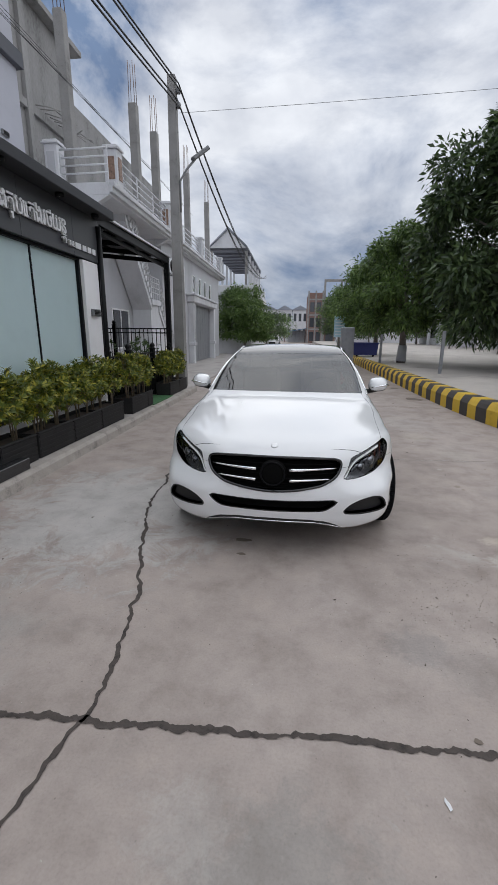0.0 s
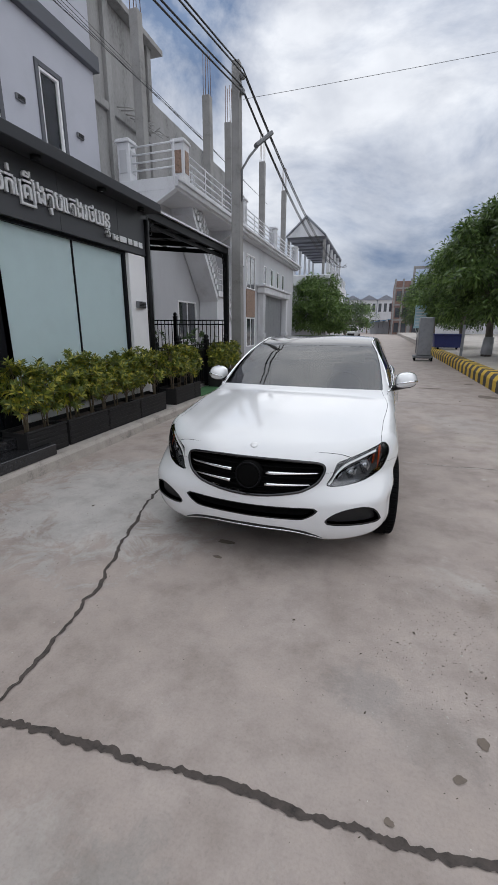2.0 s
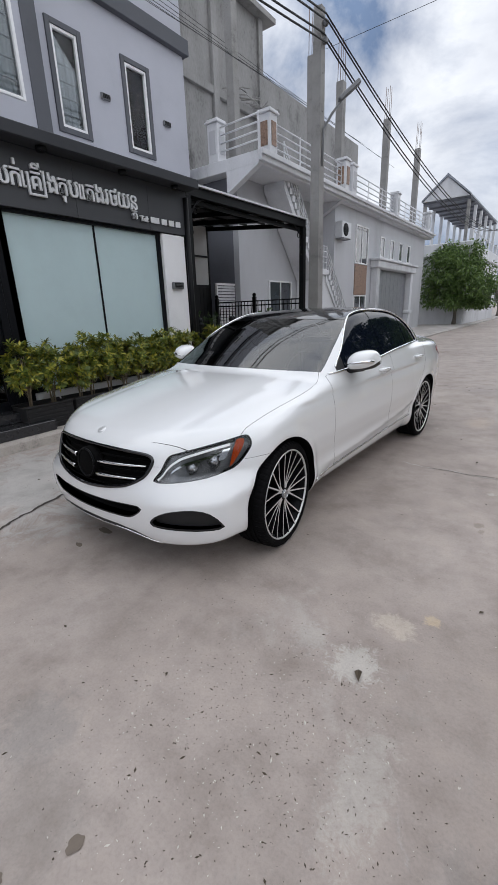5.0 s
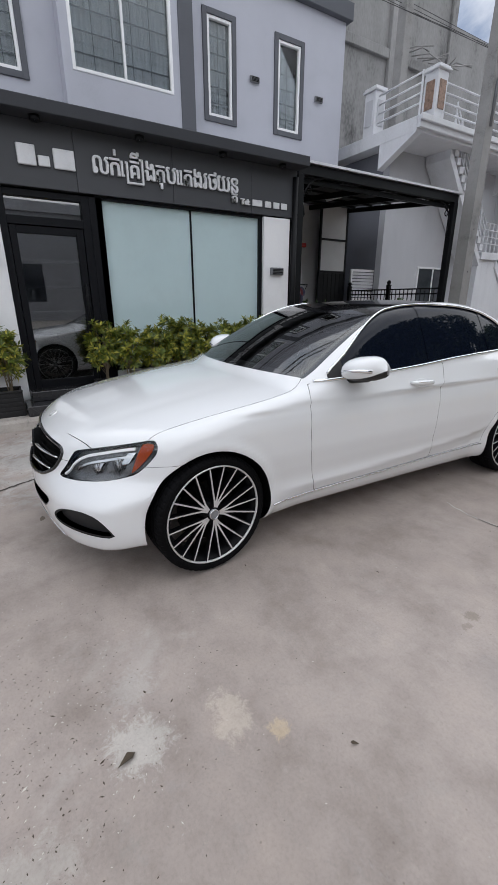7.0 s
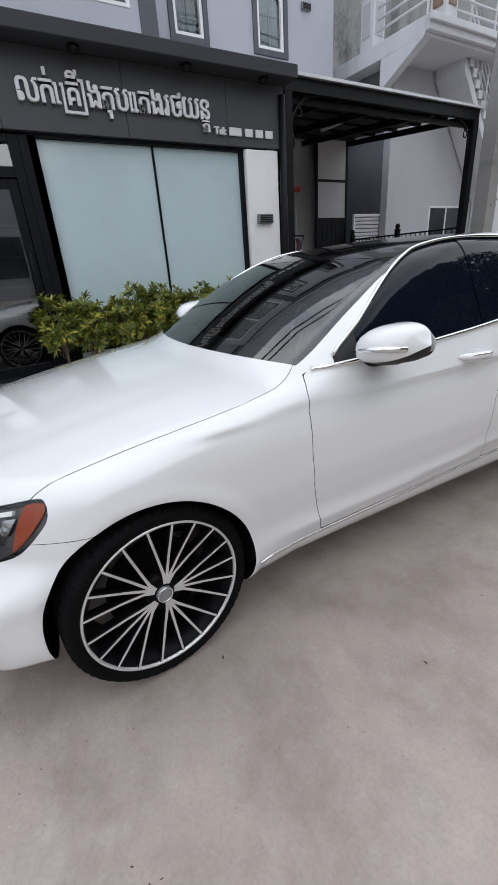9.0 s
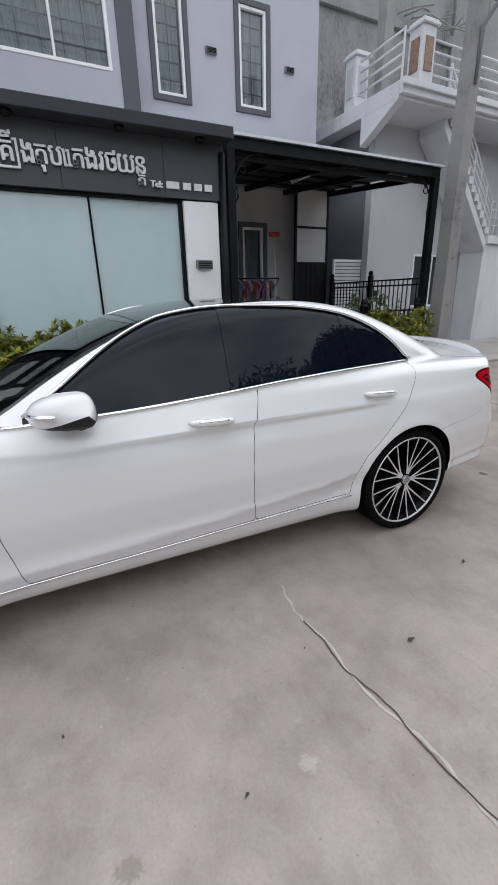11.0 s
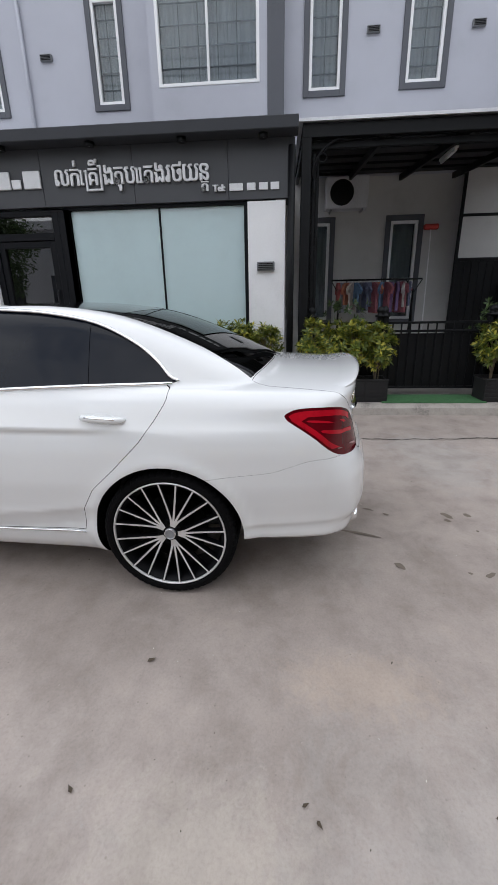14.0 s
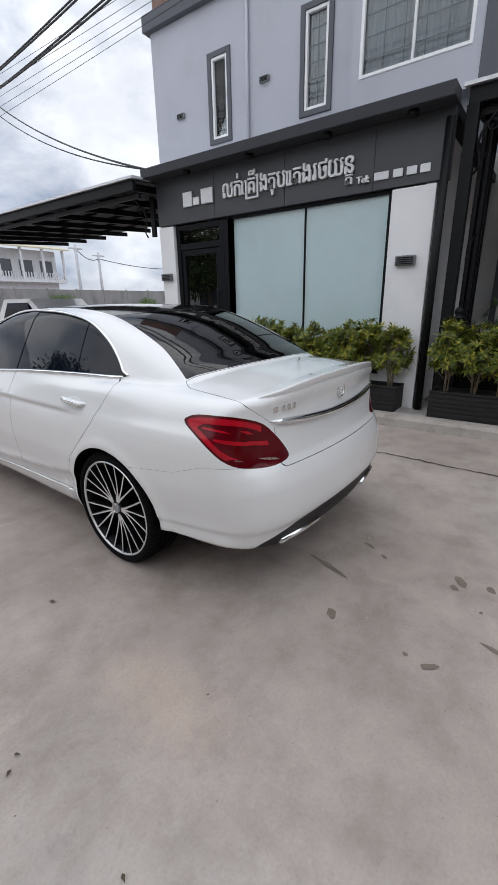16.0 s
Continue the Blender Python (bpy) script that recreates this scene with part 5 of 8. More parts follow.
for k in range(5):
    part("window", Mesh().box(0.6 + 2.6 * k, 2.2 + 2.6 * k, 0.0, 0.06, 5.1, 7.0), "glassdark", ob_)
    part("window", Mesh().box(0.6 + 2.6 * k, 2.2 + 2.6 * k, 0.0, 0.06, 1.2, 3.4), "glassdark", ob_)
    part("post", Mesh().box(-0.4 + 2.7 * k, -0.15 + 2.7 * k, 1.15, 1.4, 4.75, 8.5), "offwhite", ob_)
for k in range(40):
    part("baluster", Mesh().box(-0.3 + 0.34 * k, -0.18 + 0.34 * k, 1.25, 1.35, 4.75, 5.55), "offwhite", ob_)


# ---- street pole, lamp and wires ----
sp = thing("street_pole", (-3.14, 11.32, 0.0), "weathered square concrete power pole with a street lamp", "pole")
pm = Mesh()
vs = []
for z, w in ((-0.05, 0.14), (4.0, 0.115), (7.45, 0.09)):
    vs += [(-w, -w, z), (w, -w, z), (w, w, z), (-w, w, z)]
pm.add(vs, [[4 * i + k, 4 * i + (k + 1) % 4, 4 * i + 4 + (k + 1) % 4, 4 * i + 4 + k] for i in range(2) for k in range(4)] + [[8, 9, 10, 11]])
part("shaft", pm, "rawcol", sp, "tapered grey concrete shaft")
for z in (1.2, 2.0, 2.8, 5.6, 6.3):
    part("hole", Mesh().lathe([(0.0, 0.0), (0.014, 0.0)], 10, (0.142 - 0.0065 * z, 0.0, z), "x"), "black", sp)
am = Mesh()
am.tube([(0.12, 0.0, 4.55), (0.13, 0.0, 5.25), (0.28, 0.12, 5.55), (0.46, 0.25, 5.80)], 0.028, 8)
arm = part("lamp_arm", am, "lampgrey", sp, "grey tubular lamp arm")
hd = Mesh()
hd.box(-0.09, 0.09, -0.28, 0.28, -0.05, 0.05, 0.03)
part("lamp_head", hd, "lampgrey", sp, "grey street lamp head", m=Matrix.Translation((0.58, 0.34, 5.96)) @ Matrix.Rotation(radians(-52), 4, "Z") @ Matrix.Rotation(radians(38), 4, "X"))
for z in (7.15, 6.85):
    part("insulator", Mesh().box(0.10, 0.20, -0.05, 0.05, z - 0.06, z + 0.06, 0.02), "lampgrey", sp)
    part("insulator", Mesh().box(-0.05, 0.05, 0.10, 0.20, z - 0.02, z + 0.09, 0.02), "lampgrey", sp)


def wire(a, b, sag, r=0.013, name="power_cable", label="black overhead power cable sagging between poles"):
    pts = []
    for k in range(25):
        t = k / 24
        pts.append((a[0] + (b[0] - a[0]) * t, a[1] + (b[1] - a[1]) * t, a[2] + (b[2] - a[2]) * t - 4 * sag * t * (1 - t)))
    ob = new(name, Mesh().tube(pts, r, 5).data(name, "cable"))
    return tagged(ob, label, "cable", "overhead cables")


P = (-2.98, 11.32)
for k, (z, o) in enumerate(((7.30, 0.0), (7.15, 0.05), (6.98, -0.04), (6.80, 0.03))):
    wire((P[0] + o, P[1], z), (-3.2 + o, 44.0, 7.0 + 0.12 * k), 1.15 + 0.15 * k, 0.017)
    wire((P[0] + o, P[1], z), (-6.1 + o * 3, -20.0, 8.0 + 0.15 * k), 0.75 + 0.12 * k, 0.019)
for k in range(5):
    wire((-6.0, 17.0 + 2 * k, 8.0), (-7.0 - 0.3 * k, -30.0, 7.4 + 0.7 * k), 0.25, 0.006, "telephone_wire", "thin dark overhead telephone wire")
wire((P[0], P[1], 6.7), (40, 16, 11.5), 0.5, 0.0045)
wire((-2.98, 2.62, 3.41), (-5.6, -6.9, 7.5), 0.25, 0.016)
wire((-2.98, 2.66, 3.40), (-5.5, -6.9, 7.3), 0.32, 0.012)
for x, y in ((-29.8, -39.5), (-36.2, -44.0)):
    q = thing("far_pole", (x, y, 0), "distant grey concrete power pole", "pole", "far power poles")
    part("shaft", Mesh().tube([(0, 0, 0), (0, 0, 8.4)], [0.22, 0.15], 8), "grey", q)
    part("crossarm", Mesh().box(-0.9, 0.9, -0.06, 0.06, 7.9, 8.05), "grey", q)
wire((-29.8, -39.5, 8.0), (-36.2, -44.0, 7.6), 0.6, 0.05)
wire((-36.2, -44.0, 7.6), (-60, -50.0, 8), 0.6, 0.05)


# ---- kerb blocks, yellow and black ----
def kerb_blocks():
    kb = thing("striped_kerb", (0, 0, 0), "high kerb painted in yellow and black stripes", "kerb")
    kb["kind"] = "structure"
    pts, d = [], 0.0
    y = 3.0
    prof = [(0.0, -0.05), (0.0, 0.26), (0.045, 0.34), (0.09, KERB_TOP + 0.012), (0.36, KERB_TOP + 0.012), (0.36, -0.05)]
    i = 0
    while y < 31:
        w = 0.345
        xa, xb = kerb_x(y), kerb_x(y + w)
        dx, dy = xb - xa, w
        L = math.hypot(dx, dy)
        nx, ny = dy / L, -dx / L
        lean = 0.10
        m = Mesh()
        vs = [(xa + nx * a + dx * lean * b, y + ny * a + 0.002 + dy * lean * b * 3, b) for a, b in prof] + [(xb + nx * a + dx * lean * b, y + ny * a + dy - 0.002 + dy * lean * b * 3, b) for a, b in prof]
        n = len(prof)
        m.add(vs, [[k, n + k, n + (k + 1) % n, (k + 1) % n] for k in range(n)] + [list(range(n)), list(range(n, 2 * n))[::-1]])
        part("block", m, "yellow" if i % 2 else "kblack", kb)
        y += w
        i += 1


kerb_blocks()


# ---- the white saloon car ----
def pchip(xs, ys):
    """A smooth curve through the points that does not overshoot."""
    xs, ys = np.array(xs, float), np.array(ys, float)
    h = np.diff(xs)
    d = np.diff(ys) / h
    m = np.zeros_like(ys)
    m[0], m[-1] = d[0], d[-1]
    for i in range(1, len(xs) - 1):
        if d[i - 1] * d[i] > 0:
            w1, w2 = 2 * h[i] + h[i - 1], h[i] + 2 * h[i - 1]
            m[i] = (w1 + w2) / (w1 / d[i - 1] + w2 / d[i])

    def f(x):
        x = np.clip(np.asarray(x, float), xs[0], xs[-1])
        i = np.clip(np.searchsorted(xs, x) - 1, 0, len(xs) - 2)
        t = (x - xs[i]) / h[i]
        return (1 + 2 * t) * (1 - t) ** 2 * ys[i] + t * (1 - t) ** 2 * h[i] * m[i] + t * t * (3 - 2 * t) * ys[i + 1] + t * t * (t - 1) * h[i] * m[i + 1]
    return f


# u runs back from about the front axle, v across, z up
A0, A1 = 0.033, 2.872
plan_w = pchip([-0.85, -0.5, -0.25, 0.1, 0.5, 1.0, 1.7, 2.4, 2.85, 3.2, 3.5, 3.8, 4.0], [0.82, 0.875, 0.897, 0.902, 0.897, 0.893, 0.895, 0.903, 0.905, 0.890, 0.855, 0.79, 0.72])
side_in = pchip([0.10, 0.20, 0.26, 0.33, 0.42, 0.52, 0.62, 0.74, 0.82, 0.86, 0.90, 0.97, 1.04, 1.12, 1.25], [0.16, 0.07, 0.036, 0.022, 0.024, 0.012, 0.001, 0.0, 0.008, 0.018, 0.036, 0.062, 0.095, 0.15, 0.28])
hood_z = pchip([-0.9, -0.78, -0.70, -0.62, -0.5, -0.3, 0.0, 0.3, 0.6, 1.0, 2.4, 3.0, 3.25, 3.45, 3.6, 3.72, 3.80, 3.95], [0.55, 0.66, 0.735, 0.785, 0.830, 0.878, 0.932, 0.972, 1.000, 1.03, 1.075, 1.095, 1.098, 1.092, 1.084, 1.080, 1.084, 1.07])
hood_c = pchip([-0.8, -0.4, 0.0, 0.6, 1.2, 2.8, 3.3, 3.8], [0.07, 0.085, 0.085, 0.060, 0.04, 0.05, 0.075, 0.085])
nose_u = pchip([0.10, 0.17, 0.22, 0.30, 0.40, 0.50, 0.60, 0.70, 0.76, 0.82, 0.92], [-0.60, -0.69, -0.745, -0.775, -0.787, -0.780, -0.760, -0.725, -0.69, -0.63, -0.45])
tail_u = pchip([0.10, 0.20, 0.28, 0.36, 0.48, 0.60, 0.68, 0.74, 0.85, 0.95, 1.03, 1.10], [3.60, 3.74, 3.85, 3.88, 3.897, 3.89, 3.865, 3.835, 3.815, 3.805, 3.825, 3.83])
roof_z = pchip([0.20, 0.40, 0.50, 0.60, 0.80, 1.0, 1.2, 1.4, 1.6, 1.8, 2.0, 2.2, 2.4, 2.6, 2.8, 3.0, 3.2, 3.35, 3.6], [0.70, 0.945, 1.000, 1.053, 1.155, 1.247, 1.325, 1.385, 1.421, 1.438, 1.444, 1.440, 1.424, 1.392, 1.338, 1.264, 1.176, 1.104, 0.70])
glass_w = pchip([0.2, 0.5, 0.8, 1.2, 1.7, 2.2, 2.6, 2.9, 3.2, 3.5], [0.70, 0.765, 0.805, 0.828, 0.835, 0.826, 0.80, 0.765, 0.70, 0.62])


def smax(a, b, k):
    h = np.maximum(k - np.abs(a - b), 0) / k
    return np.maximum(a, b) + h * h * k * 0.25


crease_z = pchip([-0.6, -0.2, -0.04, 0.23, 0.53, 0.67, 1.0, 1.6, 2.3, 2.8, 3.4], [0.79, 0.825, 0.839, 0.854, 0.871, 0.874, 0.871, 0.862, 0.862, 0.852, 0.84])
swage_z = pchip([0.2, 0.4, 0.7, 1.08, 1.44, 1.85, 2.15, 2.44, 2.8], [0.35, 0.36, 0.369, 0.378, 0.392, 0.418, 0.437, 0.477, 0.52])
chin_z = pchip([0.0, 0.30, 0.42, 0.50, 0.58, 0.75, 0.90], [0.262, 0.256, 0.230, 0.204, 0.198, 0.213, 0.260])


def car_field(p):
    """Below nought inside the body, above it outside."""
    u, v, z = p[..., 0], np.abs(p[..., 1]), p[..., 2]
    arch = sum(0.011 * np.exp(-((np.hypot(u - c, z - 0.335) - 0.385) / 0.035) ** 2) for c in (A0, A1))
    # shoulder crease: sharp above, the door skin falls in below it and comes back out lower down
    zs = crease_z(u) - z
    fade = np.clip((u + 0.60) / 0.80, 0, 1) * np.clip((3.0 - u) / 0.6, 0, 1)
    waist = -0.016 * fade / (1 + np.exp(-zs / 0.0045)) * np.exp(-np.maximum(zs, 0) / 0.13)
    zl = swage_z(u)
    low = 0.30 * np.clip(zl - z, 0, 0.09) * np.clip((u - 0.40) / 0.25, 0, 1) * np.clip((2.62 - u) / 0.25, 0, 1)
    low = low - 0.004 * np.exp(-((z - zl) / 0.03) ** 2) * np.clip((u - 0.40) / 0.25, 0, 1) * np.clip((2.62 - u) / 0.25, 0, 1)
    tuck_z = 0.388 + 0.03 * (u - 3.25)
    step = 0.013 / (1 + np.exp((z - tuck_z) / 0.007)) * np.clip((u - 3.05) / 0.15, 0, 1)
    side = v + step - (plan_w(u) - side_in(z) + arch + waist - low)
    top = z - (hood_z(u) - hood_c(u) * (v / 0.8) ** 2.4 - 0.012 * np.exp(-((v - 0.50) / 0.05) ** 2) * np.clip((0.4 - u) / 0.5, 0, 1) * np.clip((u + 0.75) / 0.2, 0, 1) * 0.2)
    low_w = np.clip((0.615 - z) / 0.17, 0, 1)
    low_w = low_w * low_w * (3 - 2 * low_w)
    front = nose_u(z) + (0.45 * v ** 2 + 0.75 * np.maximum(v - 0.4, 0) ** 2) * (1 - low_w) + (0.28 * v ** 2 + 0.9 * np.maximum(v - 0.5, 0) ** 2) * low_w - u
    rear = u + step - (tail_u(z) - 0.16 * v ** 2 - 0.85 * np.maximum(v - 0.52, 0) ** 2)
    lower = smax(smax(side, top, 0.055), smax(front, rear, 0.05), 0.07)
    lower = smax(lower, np.maximum(0.185 + np.clip((u - 3.0) / 0.25, 0, 1) * (0.085 + 0.040 * np.clip((v - 0.55) / 0.2, 0, 1)), 0.185 + (chin_z(v) - 0.185) * np.clip((-0.15 - u) / 0.2, 0, 1)) - z, 0.03)
    ue = u - 0.26 * v ** 2 * np.clip((1.7 - u) / 0.9, 0, 1) + 0.22 * v ** 2 * np.clip((u - 1.9) / 0.9, 0, 1)
    cab_t = (z - (roof_z(ue) - 0.055 * v ** 2)) * 0.92
    cab_s = (v - (glass_w(u) - 0.47 * (z - 1.0) - 0.22 * np.maximum(z - 1.15, 0) ** 2)) * 0.9
    cab = np.maximum(smax(cab_t, cab_s, 0.075), 0.88 - z)
    k = 0.022
    h = np.maximum(k - np.abs(lower - cab), 0) / k
    return np.minimum(lower, cab) - h * h * k * 0.25


AX0, AX1, AXZ = -0.15, 3.15, 0.60


def car_rays(s, th):
    """Axis point and direction for s in 0..3 (nose cap, barrel, tail cap) and the angle th from below."""
    ph = np.where(s < 1, s * math.pi / 2, np.where(s > 2, (3 - s) * math.pi / 2, math.pi / 2))
    sg = np.where(s < 1, -1.0, 1.0)
    u0 = AX0 + (AX1 - AX0) * np.clip(s - 1, 0, 1)
    d = np.stack([sg * np.cos(ph), np.sin(ph) * np.sin(th), -np.sin(ph) * np.cos(th)], -1)
    o = np.stack([u0, 0 * u0, 0 * u0 + AXZ], -1)
    return o, d


def car_solve(s, th):
    o, d = car_rays(s, th)
    lo, hi = np.full(len(s), 0.05), np.full(len(s), 1.6)
    for _ in range(26):
        mid = (lo + hi) / 2
        inside = car_field(o + d * mid[:, None]) < 0
        lo, hi = np.where(inside, mid, lo), np.where(inside, hi, mid)
    return o + d * lo[:, None]


def car_normal(p):
    g = np.stack([car_field(p + e) - car_field(p - e) for e in np.eye(3) * 0.004], -1)
    return g / np.linalg.norm(g, axis=1)[:, None]


class Skin:
    """The body's skin on its right-hand half as polygons that can be cut along lines."""

    def __init__(self):
        ss = np.concatenate([np.linspace(0, 1, 46)[:-1], np.linspace(1, 2, 171)[:-1], np.linspace(2, 3, 46)])
        tt = np.linspace(0, math.pi, 131)
        S, T = np.meshgrid(ss, tt, indexing="ij")
        self.s, self.t = list(S.ravel()), list(T.ravel())
        self.p = car_solve(S.ravel(), T.ravel())
        self.p[np.isin(T.ravel(), (tt[0], tt[-1])), 1] = 0.0
        n = len(tt)
        self.polys = [[i * n + j, (i + 1) * n + j, (i + 1) * n + j + 1, i * n + j + 1] for i in range(len(ss) - 1) for j in range(n - 1)]

    def cut(self, polys, field):
        """Splits polygons along field = 0: those below and those above."""
        f = field(self.p[:, 0], self.p[:, 1], self.p[:, 2])
        below, above, made, ns, nt = [], [], {}, [], []
        base = len(self.s)
        for poly in polys:
            vals = [f[i] for i in poly]
            if max(vals) <= 0:
                below.append(poly)
                continue
            if min(vals) >= 0:
                above.append(poly)
                continue
            lo, hi = [], []
            for k, i in enumerate(poly):
                j = poly[(k + 1) % len(poly)]
                (lo if f[i] < 0 else hi).append(i)
                if (f[i] < 0) != (f[j] < 0):
                    key = (min(i, j), max(i, j))
                    if key not in made:
                        a, b = key
                        w = f[a] / (f[a] - f[b])
                        made[key] = base + len(ns)
                        ns.append(self.s[a] + (self.s[b] - self.s[a]) * w)
                        nt.append(self.t[a] + (self.t[b] - self.t[a]) * w)
                    lo.append(made[key])
                    hi.append(made[key])
            if len(lo) > 2:
                below.append(lo)
            if len(hi) > 2:
                above.append(hi)
        if ns:
            q = car_solve(np.array(ns), np.array(nt))
            q[np.array(nt) > math.pi - 1e-6, 1] = 0.0
            q[np.array(nt) < 1e-6, 1] = 0.0
            self.s += ns
            self.t += nt
            self.p = np.vstack([self.p, q])
        return below, above


def smooth_loop(pts, n=5):
    """A rounded closed line through corner points."""
    out = []
    k = len(pts)
    for i in range(k):
        p0, p1, p2, p3 = (np.array(pts[(i + j - 1) % k], float) for j in range(4))
        for a in range(n):
            t = a / n
            out.append(0.5 * ((2 * p1) + (p2 - p0) * t + (2 * p0 - 5 * p1 + 4 * p2 - p3) * t * t + (3 * p1 - p0 - 3 * p2 + p3) * t ** 3))
    return [tuple(p) for p in out]


def inside_loop(loop, grow=0.0):
    """Signed distance to a closed line: below nought inside."""
    L = np.array(loop, float)

    def f(x, y):
        best = np.full(len(x), 1e9)
        odd = np.zeros(len(x), bool)
        for a, b in zip(L, np.roll(L, -1, 0)):
            d = b - a
            t = np.clip(((x - a[0]) * d[0] + (y - a[1]) * d[1]) / max(1e-12, d @ d), 0, 1)
            best = np.minimum(best, np.hypot(x - a[0] - t * d[0], y - a[1] - t * d[1]))
            hit = ((a[1] > y) != (b[1] > y)) & (x < (b[0] - a[0]) * (y - a[1]) / (b[1] - a[1] + 1e-12) + a[0])
            odd ^= hit
        return np.where(odd, -best, best) - grow
    return f


def paint_mat(name, col, rough=0.18, coat=1.0, metal=0.0):
    m = surf(name, col, rough, var=0.015, scale=1.2, fine=900, bump=0.0, coat=coat, metal=metal)
    return m


MAT["paint"] = paint_mat("white_car_paint", (0.77, 0.775, 0.78), 0.20)
MAT["gloss"] = paint_mat("gloss_black", (0.004, 0.004, 0.005), 0.10, coat=0.4)
# tinted glass whose navy base paints in the blue of mirrored sky
MAT["carglass"] = surf("tinted_glass_painted_sky", (0.004, 0.006, 0.012), 0.02, var=0.05, scale=1, bump=0.0, spec=0.23)
MAT["screen"] = pane("windscreen_glass", (0.66, 0.78, 0.84), 0.36, coat_ior=2.25)
MAT["rearscreen"] = pane("tinted_rear_glass", (0.6, 0.62, 0.65), 0.18, coat_ior=1.6)
MAT["matt"] = surf("black_trim_plastic", (0.011, 0.011, 0.012), 0.6, var=0.15, scale=20, bump=0.05)
MAT["under"] = surf("dark_underbody", (0.0025, 0.0025, 0.0025), 0.9, spec=0.1, var=0.2, scale=6, bump=0.1)
MAT["chrome"] = surf("polished_chrome", (0.82, 0.83, 0.84), 0.07, metal=1.0, var=0.03, scale=4, bump=0.0)
MAT["alloy"] = surf("machined_alloy", (0.72, 0.72, 0.72), 0.32, metal=0.55, var=0.05, scale=8, bump=0.02)
MAT["rimblack"] = surf("rim_black_lacquer", (0.004, 0.004, 0.005), 0.45, spec=0.12, var=0.1, scale=8, bump=0.0)
MAT["rubber"] = surf("tyre_rubber", (0.0045, 0.0045, 0.005), 0.75, var=0.25, scale=12, fine=160, bump=0.12, spec=0.07)
MAT["clear"] = pane("clear_lamp_cover", (0.93, 0.94, 0.95), 0.95, coat_ior=1.45)
MAT["reflector"] = surf("lamp_reflector", (0.55, 0.56, 0.58), 0.16, metal=0.9, var=0.2, scale=14, bump=0.0)
MAT["lamphouse"] = surf("lamp_housing_lacquer", (0.19, 0.193, 0.20), 0.22, metal=0.6, var=0.45, scale=16, fine=70, bump=0.5, coat=0.3)
MAT["drl"] = surf("frosted_light_guide", (0.88, 0.89, 0.90), 0.25, var=0.03, scale=8, bump=0.0, coat=0.5)
MAT["ledguide"] = surf("light_guide_added_glow", (0.88, 0.89, 0.90), 0.25, var=0.03, scale=8, bump=0.0, coat=0.3)
# faint glow added to make the white guide read bright behind its cover
led = MAT["ledguide"].node_tree.nodes["Principled BSDF"]
led.inputs["Emission Color"].default_value, led.inputs["Emission Strength"].default_value = (1.0, 1.0, 1.0, 1), 0.22
MAT["amber"] = surf("amber_reflector", (0.62, 0.085, 0.014), 0.2, var=0.15, scale=40, fine=300, bump=0.05, coat=0.7)
MAT["redlens"] = surf("red_tail_lens", (0.085, 0.0015, 0.005), 0.05, var=0.25, scale=7, fine=200, bump=0.0, coat=0.0, spec=0.25)
MAT["redbright"] = surf("bright_red_light_guide", (0.40, 0.006, 0.016), 0.08, var=0.2, scale=14, bump=0.0, spec=0.3)
MAT["backlens"] = surf("ribbed_clear_red_lens", (0.42, 0.27, 0.27), 0.15, metal=0.4, var=0.5, scale=60, bump=0.2)
MAT["seat"] = surf("dark_seat_leather", (0.03, 0.03, 0.032), 0.6, var=0.2, scale=6, bump=0.1)
MAT["dash"] = surf("dark_dashboard", (0.025, 0.026, 0.028), 0.7, var=0.2, scale=8, bump=0.1)
MAT["paper"] = surf("pale_paper", (0.55, 0.55, 0.53), 0.8, var=0.1, scale=8, bump=0.0)

CAR = thing("saloon_car", (-0.105, 3.44, 0.0), "white four-door saloon car with black roof and multi-spoke rims, parked", "car", turn=-1.8)
# local car space: x across (to the kerb side of the street), y back, z up
skin = Skin()


def to_local(q, side=1):
    return [(side * a[1], a[0], a[2]) for a in q]


